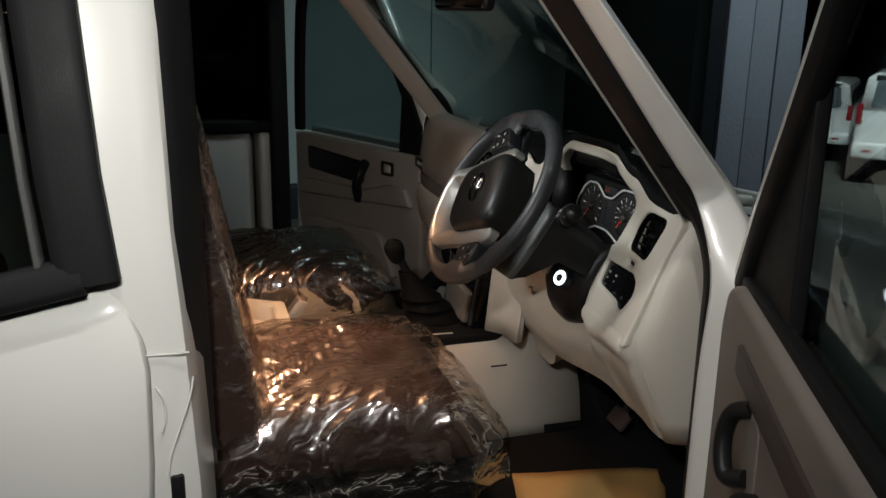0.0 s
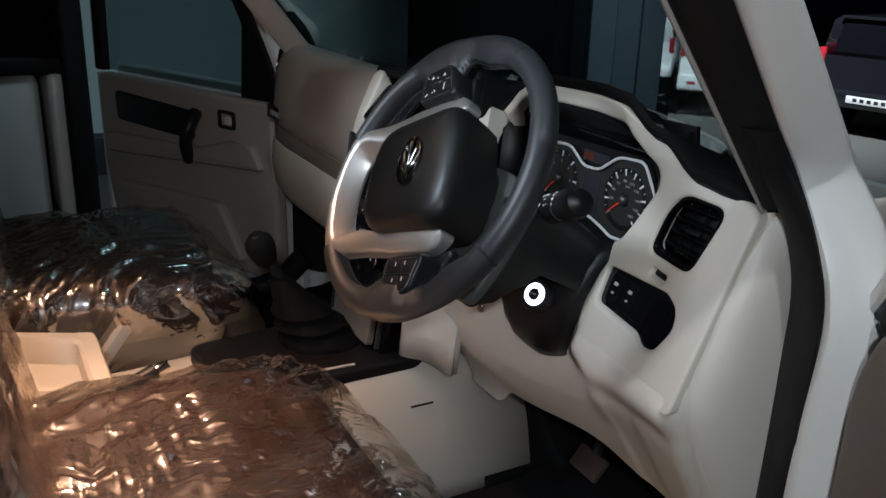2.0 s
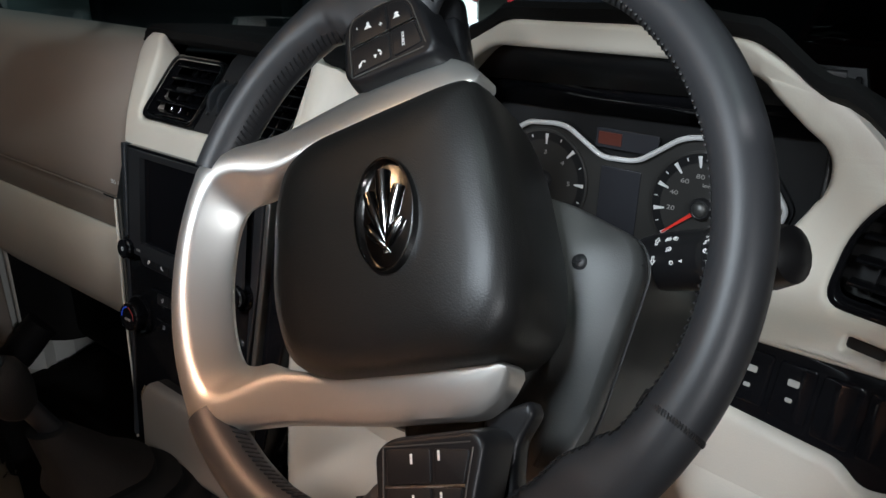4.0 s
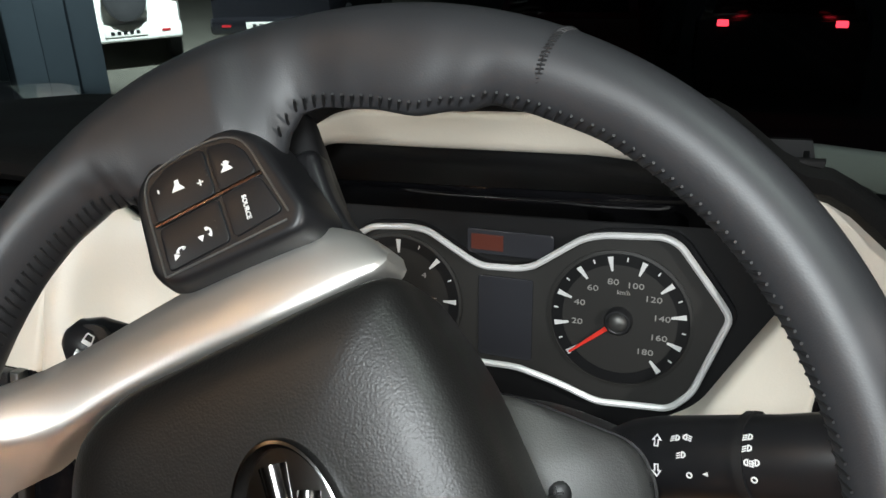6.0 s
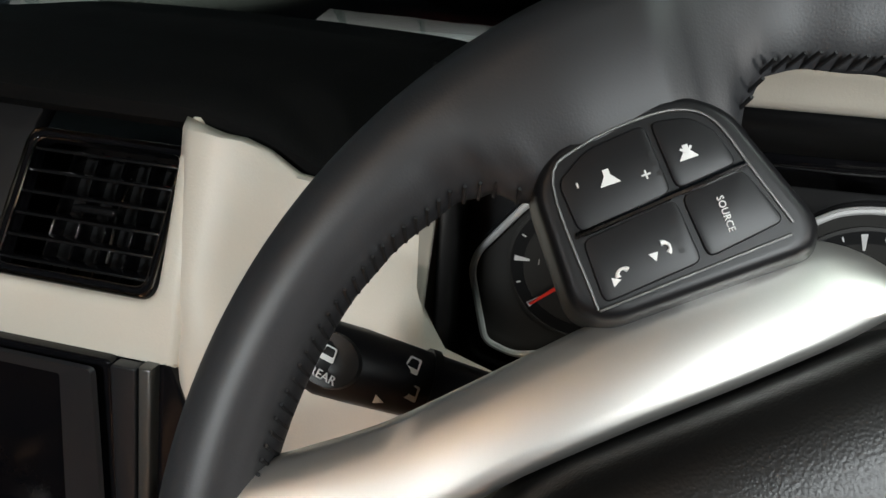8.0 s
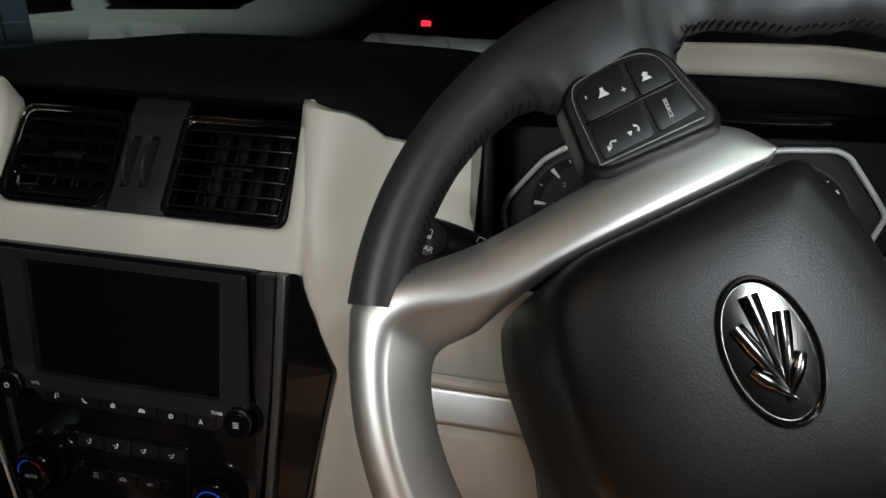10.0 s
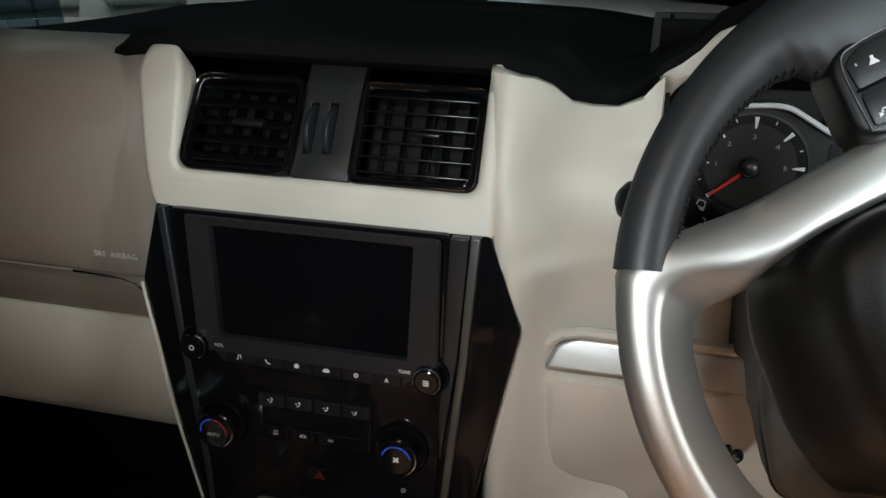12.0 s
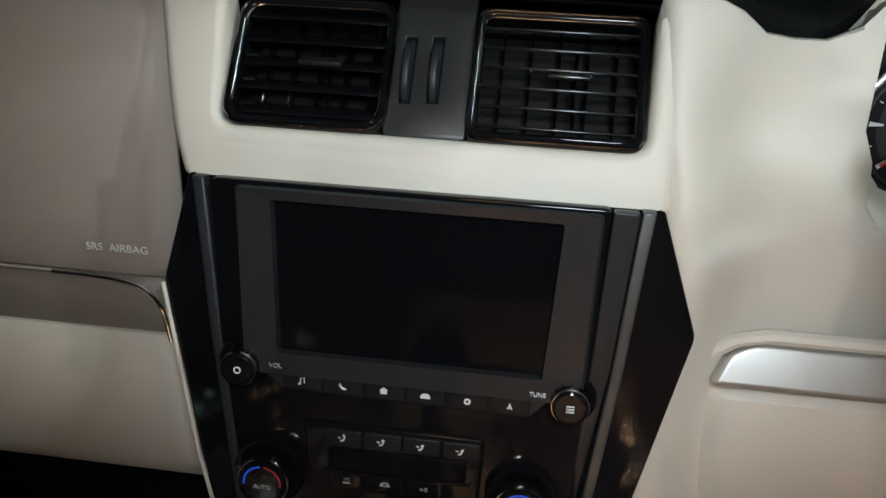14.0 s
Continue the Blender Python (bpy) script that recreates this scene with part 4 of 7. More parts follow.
    cut(bm, 1, steps(1.0, 1.26, 13))
    cut(bm, 0, steps(0.46, 0.66, 8))
    part("driver_fascia", on_face(bm), CREAM, d, "cream fascia round the dials")
    part("slot_plate", on_face(slab([[(0.528, 1.076), (0.566, 1.074), (0.568, 1.097), (0.530, 1.099)]], 0.004), -0.008), BLACK, d)
    big = lambda pts, k, cx, cz: [(cx + (x - cx) * k, cz + (z - cz) * k) for x, z in pts]
    panel = part("switch_panel", on_face(slab([rounded(big(SWITCHES, 1.06, 0.53, 1.043), 0.009)], 0.006, 0.001), -0.008), PIANO, d, "glossy black switch panel")
    for k, x in enumerate((0.467, 0.497, 0.527, 0.557)):
        part("switch", on_face(slab([rounded([(x, 1.030 - 0.002 * k), (x + 0.026, 1.030 - 0.003 * k), (x + 0.027, 1.064), (x + 0.001, 1.063)], 0.003, 3)], 0.004, 0.001), -0.0065), PIANO, panel)
        if k < 2:
            part("symbol", on_face(slab([rounded([(x + 0.009, 1.050), (x + 0.017, 1.050), (x + 0.017, 1.054), (x + 0.009, 1.054)], 0.001, 2)], 0.0006), -0.0058), GREYMARK, panel)
            part("symbol", on_face(slab([rounded([(x + 0.010, 1.040), (x + 0.015, 1.040), (x + 0.015, 1.0425), (x + 0.010, 1.0425)], 0.001, 2)], 0.0006), -0.0058), GREYMARK, panel)

    # cream side wall between the centre frame and the dials
    def wall_base(z):
        if z <= 1.123:
            return 0.128 - (1.123 - z) * 0.10
        if z <= 1.156:
            return 0.128 + (z - 1.123) * 0.4545
        return 0.143 + (z - 1.156) * 0.50
    secs = []
    for z in (1.238, 1.225, 1.21, 1.19, 1.17, 1.156, 1.14, 1.125, 1.112, 1.10, 1.094, 1.085, 1.075, 1.06, 1.0, 0.95, 0.90, 0.85, 0.80):
        base = wall_base(z)
        row = []
        for x, dy in ((0.0665, 0.012), (0.074, 0.0025), (0.080, 0.0005), (0.088, 0.002), (0.098, 0.010), (0.110, 0.021), (0.123, 0.030), (0.138, 0.034), (0.155, 0.0355), (0.172, 0.0365), (0.1805, 0.0385), (0.1845, 0.042)):
            top = along(x, PAD_Z) - 0.008
            slope = 1.0 if z < 1.15 else max(0.15, 1 - (z - 1.15) * 9)
            row.append((x + (0.012 if 1.0 < z < 1.1 else 0.006 if z < 1.15 else 0.0), base + dy * slope, min(z, top)))
        run = max(0.0, min(1.0, (1.128 - z) / 0.034, (z - 0.97) / 0.03))
        for k, x in enumerate((0.215, 0.260, 0.340)):
            p, q = Vector((0.1852 + 0.0004 * k, base + 0.047 + 0.004 * k, min(z, 1.212))), Vector((x, base + 0.044 + 0.002 * k, min(z, 1.098)))
            row.append(tuple(p.lerp(q, run)))
        secs.append(row)
    part("side_wall", loft(secs), CREAM, d, "cream curved side wall", thick=0.004)

    # knee panel across the driver's side, hollowed under the column, with a channel beside the door
    LEFT = [(0.76, 0.215), (0.80, 0.195), (0.84, 0.164), (0.89, 0.143), (0.94, 0.131), (0.995, 0.130), (1.010, 0.137), (1.014, 0.153)]
    RIGHT = [(0.76, 0.255), (0.80, 0.232), (0.86, 0.200), (0.91, 0.175), (0.95, 0.164), (0.975, 0.162), (0.995, 0.166), (1.010, 0.172)]
    def flow(z, table):
        """A smooth curve through (z, y) pairs."""
        k = max(0, min(len(table) - 2, sum(1 for q in table if q[0] <= z) - 1))
        q = [table[max(0, min(len(table) - 1, k + j))] for j in (-1, 0, 1, 2)]
        h = q[2][0] - q[1][0]
        t = max(0.0, min(1.0, (z - q[1][0]) / h))
        m0 = (q[2][1] - q[0][1]) / (q[2][0] - q[0][0]) * h
        m1 = (q[3][1] - q[1][1]) / (q[3][0] - q[1][0]) * h
        return (2 * t ** 3 - 3 * t * t + 1) * q[1][1] + (t ** 3 - 2 * t * t + t) * m0 + (3 * t * t - 2 * t ** 3) * q[2][1] + (t ** 3 - t * t) * m1

    ease = lambda v: max(0.0, min(1.0, v)) ** 2 * (3 - 2 * max(0.0, min(1.0, v)))
    secs = []
    for x in steps(0.112, 0.664, 92):
        f = ease((x - 0.28) / 0.20)
        bottom = 0.808 - 0.030 * ease((x - 0.40) / 0.25) - 0.06 * (1 - ease((x - 0.20) / 0.10))
        top = 1.012 - 0.014 * f
        row = [(x, flow(bottom, LEFT) * (1 - f) + flow(bottom, RIGHT) * f + 0.035, bottom + 0.012)]
        for z in steps(bottom, top, 30):
            y = flow(z, LEFT) * (1 - f) + flow(z, RIGHT) * f
            y += 0.018 * (1 - ease((x - 0.112) / 0.022)) ** 2
            y += 0.045 * math.exp(-((x - 0.372) / 0.100) ** 4) * ease((z - 0.865) / 0.09)
            y -= 0.009 * math.exp(-((x - 0.495) / 0.05) ** 2) * ease((z - 0.86) / 0.06) * ease((1.0 - z) / 0.03)
            a, b = 0.505 + 0.20 * (0.965 - z), 0.560 + 0.18 * (0.965 - z)
            y += 0.0035 * (ease((x - a + 0.010) / 0.022) - ease((x - b + 0.012) / 0.026)) * ease((0.995 - z) / 0.03)
            y += 0.022 * ease((x - 0.636) / 0.028) ** 2
            y -= 0.03 * (x - 0.5) * f
            meet = ease((z - 0.925) / 0.045) * ease((x - 0.425) / 0.035) * ease((0.66 - x) / 0.03)
            y += (dash_face(x, z) - 0.0035 + 0.010 * ease((z - 0.975) / 0.020) - y) * meet
            row.append((x, y, z))
        row.append((x, 0.215, top + 0.004))
        secs.append(row)
    part("knee_panel", loft(secs), CREAM, d, "cream moulded knee panel", thick=0.005)
    bm = slab([rounded([(0.117, -0.0145), (0.340, -0.0145), (0.340, 0.0135), (0.140, 0.0135), (0.126, 0.0065)], 0.006)], 0.016, 0.004, 3)
    part("silver_strip", moved(bm, upright(0, 0.133, 1.0275, 24)), SILVER, d, "satin silver accent strip")
    part("strip_lip", tube([(0.345, 0.139, 1.045), (0.146, 0.139, 1.045), (0.130, 0.140, 1.040), (0.119, 0.142, 1.030), (0.113, 0.145, 1.015)], 0.0045, 8), CREAM, d)

    # end cap of the dash towards the door
    secs = []
    for z, y0 in ((1.197, 0.275), (1.188, 0.258), (1.17, 0.245), (1.13, 0.222), (1.08, 0.197), (1.03, 0.176), (0.99, 0.166), (0.95, 0.166), (0.90, 0.178), (0.86, 0.198), (0.82, 0.218), (0.775, 0.242)):
        dent = 0.010 * math.exp(-((z - 1.05) / 0.035) ** 2) + 0.010 * math.exp(-((z - 0.88) / 0.05) ** 2)
        secs.append([(0.632, y0 + 0.012, z), (0.646, y0 + 0.004, z), (0.658, y0 + 0.004 + dent, z), (0.669, y0 + 0.016 + dent, z), (0.676, y0 + 0.036 + dent * 0.6, z), (0.680, y0 + 0.07, z), (0.684, y0 + 0.12, z), (0.690, 0.46, z)])
    part("end_cap", loft(secs), CREAM, d, "cream end cap beside the door", thick=0.005)
    part("core", box((-0.76, 0.34, 0.70), (0.64, 0.50, 1.10), 0.02), BLACK, d)
    return d


dashboard()
VG = "dashboard air vents"
air_vent("glossy black slatted vent of the dash centre", vent_frame(-0.1240, 0.0700, -0.002), 0.0935, 0.0800, 5, 5, VG, tilt=44, corner=0.013)
air_vent("glossy black slatted vent with chrome edge", vent_frame(0.0145, 0.0700, -0.002), 0.0965, 0.0800, 6, 5, VG, tilt=20, slat_mat=SLAT)


def side_vent():
    """The driver's outer vent follows the curved fascia."""
    v = thing("air_vent", "glossy black side vent near the driver's door", "air vent", Matrix.Translation((0.56, 0.225, 1.14)), VG)
    big = lambda k: [(0.556 + (x - 0.556) * k, 1.142 + (z - 1.142) * k) for x, z in SIDE_VENT]
    part("surround", on_face(slab([rounded(big(1.03), 0.016), rounded(big(0.88), 0.012)], 0.012, 0.002), -0.004), PIANO, v, "glossy black vent frame")
    part("duct", on_face(slab([rounded(big(1.0), 0.014)], 0.003), -0.034), BLACK, v)
    for k in range(4):
        z = 1.117 + 0.0155 * k
        part("slat", on_face(slab([[(0.522 + 0.12 * (z - 1.105), z), (0.590 + 0.18 * (z - 1.105), z - 0.001), (0.590 + 0.18 * (z - 1.105), z + 0.001), (0.522 + 0.12 * (z - 1.105), z + 0.002)]], 0.012, 0.0004, 1), -0.012), PIANO, v)
    for k in range(3):
        x = 0.536 + 0.019 * k
        part("blade", on_face(slab([[(x, 1.110), (x + 0.0014, 1.110), (x + 0.0115, 1.172), (x + 0.0101, 1.172)]], 0.010), -0.022), SATINBLACK, v)
    part("tab", on_face(slab([rounded([(0.550, 1.138), (0.574, 1.138), (0.574, 1.1415), (0.550, 1.1415)], 0.0015, 2)], 0.006, 0.001), -0.009), SATINBLACK, v, "small adjusting tab")


side_vent()
air_vent("black side vent at the passenger's end of the dash", upright(-0.740, 0.196, 1.165, 14, 8), 0.120, 0.080, 3, 4, VG, tilt=-4)


def instrument_cluster():
    c = thing("instrument_cluster", "black instrument cluster with a white speedometer dial and red needle", "instrument cluster", upright(0.330, 0.272, 1.135, 6))
    P = lambda x, z: (x - 0.330, z - 1.135)
    housing = [(0.172, 1.245), (0.50, 1.250), (0.515, 1.19), (0.49, 1.05), (0.17, 1.05)]
    part("face", moved(slab([[P(*p) for p in housing]], 0.006), pose(0, 0, -0.004)), BLACK, c, "matt black dial face", local=True)
    ring = [(0.240, 1.1790), (0.2225, 1.1675), (0.1955, 1.1335), (0.1925, 1.121), (0.2035, 1.076), (0.222, 1.070), (0.262, 1.080), (0.290, 1.092), (0.312, 1.0940), (0.341, 1.0945), (0.368, 1.088), (0.393, 1.0795), (0.438, 1.0825), (0.450, 1.095), (0.468, 1.146), (0.462, 1.155), (0.437, 1.187), (0.428, 1.191),
            (0.392, 1.1885), (0.380, 1.185), (0.350, 1.164), (0.340, 1.1615), (0.318, 1.1605), (0.310, 1.163), (0.280, 1.180), (0.268, 1.1815)]
    loop = rounded([P(*p) for p in ring], 0.006, 4)
    part("bezel", tube([(x, y, 0.005) for x, y in loop], 0.0022, 8, closed=True), BRIGHT, c, "bright silver bezel line", local=True)
    part("dial_plate", moved(slab([loop], 0.003), pose(0, 0, -0.0002)), DIAL, c, "dark grey plate behind the dials", local=True)
    part("bezel_wall", slab([[(x * 1.03, y * 1.05) for x, y in loop], loop], 0.006), SATINBLACK, c, local=True)
    # sloping gloss band over the dials
    band = [[P(0.178, 1.250)[0:2] + (0.055,), P(0.505, 1.252)[0:2] + (0.055,)], [P(0.178, 1.216)[0:2] + (0.030,), P(0.500, 1.226)[0:2] + (0.030,)], [P(0.185, 1.192)[0:2] + (0.006,), P(0.490, 1.200)[0:2] + (0.006,)]]
    part("visor", loft(band[:2]), BLACK, c, local=True, thick=0.003)
    part("lens_band", loft(band[1:]), PIANO, c, "glossy dark band above the dials", local=True, thick=0.003)
    for x0, x1 in ((0.1895, 0.1865), (0.498, 0.496)):
        reach = 0.064 if x0 < 0.3 else 0.040
        side = [[P(x0, 1.188 if x0 < 0.3 else 1.228) + (reach,), P(x0, 1.05) + (reach,)], [P(x1, 1.245) + (0.0,), P(x1, 1.05) + (0.0,)]]
        part("side_wall", loft(side), BLACK, c, local=True, thick=0.003)

    def gauge(name, label, cx, cz, first, step, count, numbers, needle):
        g = part(name, moved(turned([(0.0445, -0.002), (0.0445, 0.0012), (0.0425, 0.0016), (0.0420, 0.0004), (0.001, 0.0004)], 60), pose(*P(cx, cz), 0)), DIAL, c, label, local=True)
        part("scale_ring", moved(slab([ellipse(0, 0, 0.0425, 0.0425, 60), ellipse(0, 0, 0.0352, 0.0352, 60)], 0.0006), pose(*P(cx, cz), 0.00085)), BLACK, g, "black scale ring", local=True, smooth=False)
        for k in range(count):
            a = radians(first - step * k)
            m = pose(*P(cx, cz), 0.0012) @ pose(0, 0, 0, 0, 0, math.degrees(a))
            part("tick", moved(slab([[(0.0315, -0.0006), (0.0405, -0.0017), (0.0405, 0.0017), (0.0315, 0.0006)]], 0.0006), m), MARK, g, local=True, smooth=False)
            if k < count - 1:
                part("small_tick", moved(box((0.038, -0.0004, -0.0004), (0.0405, 0.0004, 0.0002), 0), m @ pose(0, 0, 0, 0, 0, -step / 2)), MARK, g, local=True, smooth=False)
            if numbers[k]:
                r = 0.0245
                part("number", moved(words(numbers[k], 0.0056, 0.0002), pose(*P(cx + r * math.cos(a) * 1.06, cz + r * math.sin(a) * 1.0), 0.0014) @ Matrix.Diagonal((1.3, 0.92, 1, 1))), GREYMARK, g, local=True, smooth=False)
        m = pose(*P(cx, cz), 0.0035) @ pose(0, 0, 0, 0, 0, needle)
        part("needle", moved(slab([[(0.004, -0.0016), (0.0385, -0.0006), (0.0385, 0.0006), (0.004, 0.0016)]], 0.0012), m), RED, g, "red needle", local=True, smooth=False)
        part("needle_cap", moved(turned([(0.0085, -0.002), (0.0085, 0.004), (0.0075, 0.0055), (0.0068, 0.0056), (0.0062, 0.0052)], 32), pose(*P(cx, cz), 0.001)), BRIDGE, g, local=True)
        part("needle_dome", moved(turned([(0.0062, 0.004), (0.0060, 0.0058), (0.0048, 0.0074), (0.0028, 0.0084), (0.0003, 0.0088)], 32), pose(*P(cx, cz), 0.001)), GREYMETAL, g, "satin grey cap", local=True)
        return g

    g = gauge("speedometer", "round speedometer with white ticks and numbers", 0.4035, 1.1345, 220, 30, 10, ["", "20", "40", "60", "80", "100", "120", "140", "160", "180"], 220)
    part("print", moved(words("km/h", 0.0040, 0.0002), pose(*P(0.4055, 1.1525), 0.0014)), GREYMARK, g, local=True, smooth=False)
    gauge("rev_counter", "round rev counter with white ticks", 0.2570, 1.1300, 222, 44, 7, ["", "1", "2", "3", "4", "5", ""], 222)
    part("display", moved(slab([rounded([P(0.313, 1.153), P(0.349, 1.153), P(0.349, 1.098), P(0.313, 1.098)], 0.002, 3)], 0.003, 0.0005), pose(0, 0, 0.0015)), LCD, c, "unlit grey trip display", local=True)
    part("clock_window", moved(slab([rounded([P(0.306, 1.184), P(0.362, 1.184), P(0.362, 1.168), P(0.306, 1.168)], 0.002, 3)], 0.003, 0.0005), pose(0, 0, 0.0035)), LCD, c, local=True)
    part("clock_window", moved(slab([[P(0.309, 1.181), P(0.330, 1.181), P(0.330, 1.171), P(0.309, 1.171)]], 0.0008), pose(0, 0, 0.0042)), AMBER, c, "dim amber segment", local=True)
    return c


instrument_cluster()


def start_button():
    p = thing("starter_panel", "black panel under the column with a glowing start button", "ignition panel", Matrix.Translation((0.37, 0.20, 0.95)))
    secs = []
    for z, y, xl, xr in ((1.095, 0.200, 0.27, 0.456), (1.06, 0.170, 0.262, 0.453), (1.02, 0.152, 0.262, 0.449), (0.985, 0.146, 0.268, 0.443), (0.955, 0.147, 0.285, 0.433), (0.935, 0.153, 0.305, 0.420), (0.920, 0.166, 0.325, 0.405), (0.915, 0.190, 0.335, 0.395)):
        secs.append([(xl + (xr - xl) * f, y + 0.030 * abs(2 * f - 1) ** 4, z) for f in steps(0, 1, 14)])
    part("panel", loft(secs), BLACK, p, "black plastic panel", thick=0.004)
    m = facing((0.402, 0.138, 1.020), (0.25, -0.80, 0.42))
    part("button_collar", moved(turned([(0.022, -0.015), (0.022, 0.0), (0.0205, 0.002), (0.0155, 0.0015)], 40), m), SATINBLACK, p)
    ring = part("light_ring", moved(turned([(0.0150, -0.001), (0.0150, 0.0030), (0.0135, 0.0038), (0.0085, 0.0038), (0.0080, 0.001)], 40), m), RINGLIGHT, p, "glowing white ring")
    part("button", moved(turned([(0.0078, 0.0), (0.0078, 0.0045), (0.007, 0.005), (0.001, 0.005)], 32), m), SATINBLACK, ring)
    part("print", moved(words("START", 0.0032, 0.0002), m @ pose(0, 0, 0.0053)), MARK, ring, smooth=False)
    for dx in (-0.012, 0.0, 0.010):
        part("key_lock", moved(turned([(0.006, 0), (0.006, 0.006), (0.004, 0.007), (0.0005, 0.007)], 16), facing((0.255 + dx, 0.142 + abs(dx) * 0.3, 0.953 - dx * 0.8), (0.3, -0.8, 0.3))), CHROME, p)
    return p


start_button()
# ---- centre stack ----
def centre_stack():
    s = thing("centre_stack", "glossy black centre stack with a blank screen, keys and three knobs", "car stereo", upright(-0.055, 0.1045, 1.0, 9))
    outline = rounded([(-0.131, 0.1270), (0.131, 0.1270), (0.157, 0.054), (0.135, -0.054), (0.116, -0.150), (0.110, -0.215), (-0.104, -0.215), (-0.112, -0.150), (-0.133, -0.054), (-0.150, 0.060)], 0.004, 3)
    part("base", moved(slab([outline], 0.03, 0.002), pose(0, 0, -0.004)), PIANO, s, "glossy black base plate", local=True)
    part("edge_line", tube([(-0.1505, 0.058, -0.003), (-0.1340, -0.054, -0.003), (-0.1130, -0.150, -0.003), (-0.105, -0.213, -0.003)], 0.0014, 8), CREAM, s, "thin cream edge", local=True)
    part("console_face", moved(slab([rounded([(-0.116, 0.1255), (0.104, 0.1255), (0.100, -0.04), (0.088, -0.205), (-0.092, -0.205), (-0.112, -0.05)], 0.004)], 0.010, 0.0015), pose(0, 0, 0.003)), PIANO, s, local=True)
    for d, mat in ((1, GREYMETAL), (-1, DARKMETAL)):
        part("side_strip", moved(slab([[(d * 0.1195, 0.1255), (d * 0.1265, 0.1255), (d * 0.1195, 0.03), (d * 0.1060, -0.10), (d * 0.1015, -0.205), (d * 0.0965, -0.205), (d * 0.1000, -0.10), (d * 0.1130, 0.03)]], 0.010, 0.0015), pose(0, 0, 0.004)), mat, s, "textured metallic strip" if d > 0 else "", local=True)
    part("side_panel", moved(slab([rounded([(0.1045, 0.1248), (0.1185, 0.1248), (0.1120, 0.030), (0.1000, -0.06), (0.0985, -0.03), (0.1015, 0.04)], 0.002, 3)], 0.008, 0.001), pose(0, 0, 0.0045)), SURROUND, s, local=True)
    # screen in its bevelled surround
    o = rounded([(-0.100, 0.1246), (0.100, 0.1246), (0.0985, 0.0120), (-0.098, 0.0120)], 0.004)
    i = rounded([(-0.079, 0.1175), (0.079, 0.1175), (0.0745, 0.026), (-0.0765, 0.026)], 0.002)
    rows = [[(x, y, 0.009) for x, y in o], [(x * 0.985, 0.0665 + (y - 0.0665) * 0.985, 0.011) for x, y in o], [(x * 1.01, y, 0.010) for x, y in i], [(x, y, 0.0015) for x, y in i]]
    part("screen_surround", loft(rows, closed=True), SURROUND, s, "bevelled satin black surround", local=True)
    part("screen", moved(slab([[(x * 1.01, y) for x, y in i]], 0.002), pose(0, 0, 0.0040)), SCREEN, s, "switched-off black touch screen", local=True)
    # key row under the screen
    part("key_band", moved(slab([rounded([(-0.090, 0.0165), (0.082, 0.0135), (0.0690, -0.0010), (-0.0775, 0.0012)], 0.003, 3)], 0.006, 0.0012), pose(0, 0, 0.0068)), SURROUND, s, "satin black key band", local=True)
    shapes = ("note", "phone", "house", "car", "round", "arrow")
    for k, kind in enumerate(shapes):
        x = -0.0630 + 0.0243 * k
        y = 0.0085 - 0.0004 * k
        key = part("key", moved(slab([rounded([(x - 0.0119, y - 0.0060), (x + 0.0119, y - 0.0060), (x + 0.0119, y + 0.0060), (x - 0.0119, y + 0.0060)], 0.0012, 3)], 0.006, 0.0012), pose(0, 0, 0.0085)), SATINBLACK, s, local=True)
        m = pose(x, y, 0.0089) @ Matrix.Scale(0.82, 4)
        if kind == "house":
            sh = slab([[(-0.0022, -0.002), (0.0022, -0.002), (0.0022, 0.0006), (0.0032, 0.0006), (0, 0.0032), (-0.0032, 0.0006), (-0.0022, 0.0006)]], 0.0006)
        elif kind == "round":
            sh = slab([ellipse(0, 0, 0.0024, 0.0024, 16), ellipse(0, 0, 0.0011, 0.0011, 12)], 0.0006)
        elif kind == "arrow":
            sh = slab([[(-0.0022, -0.0024), (0, -0.0012), (0.0022, -0.0024), (0, 0.003)]], 0.0006)
        elif kind == "car":
            sh = slab([rounded([(-0.0036, -0.0016), (0.0036, -0.0016), (0.0032, 0.0006), (0.0016, 0.0022), (-0.0016, 0.0022), (-0.0032, 0.0006)], 0.0006, 2)], 0.0006)
        elif kind == "phone":
            sh = tube([(-0.0022, 0.0022, 0), (-0.0012, -0.0004, 0), (0.0006, -0.0018, 0), (0.0026, -0.0020, 0)], 0.0008, 6)
        else:
            sh = joined(tube([(-0.0010, -0.002, 0), (-0.0010, 0.0024, 0), (0.0018, 0.003, 0), (0.0018, -0.0010, 0)], 0.0005, 5), slab([ellipse(-0.0018, -0.002, 0.0011, 0.0009, 10)], 0.0006))
        part("symbol", moved(sh, m), MARK, key, local=True, smooth=False)
    part("print", moved(words("TUNE", 0.0036), pose(0.0735, 0.0175, 0.0118)), MARK, s, local=True, smooth=False)
    part("print", moved(words("VOL", 0.0040), pose(-0.0780, 0.0185, 0.0118)), GREYMARK, s, local=True, smooth=False)

    def knob(name, label, x, y, r, h, mark=None):
        part("knob_collar", moved(turned([(r * 1.42, -0.004), (r * 1.42, 0.003), (r * 1.32, 0.0052), (r * 1.12, 0.0042), (r * 1.05, 0.001)], 44), pose(x, y, 0.004)), PIANO, s, local=True)
        k = part(name, moved(turned([(r, 0.0), (r, h * 0.8), (r * 0.95, h * 0.95), (r * 0.84, h), (r * 0.80, h * 0.94), (r * 0.02, h * 0.93)], 44), pose(x, y, 0.005)), PIANO, s, label, local=True)
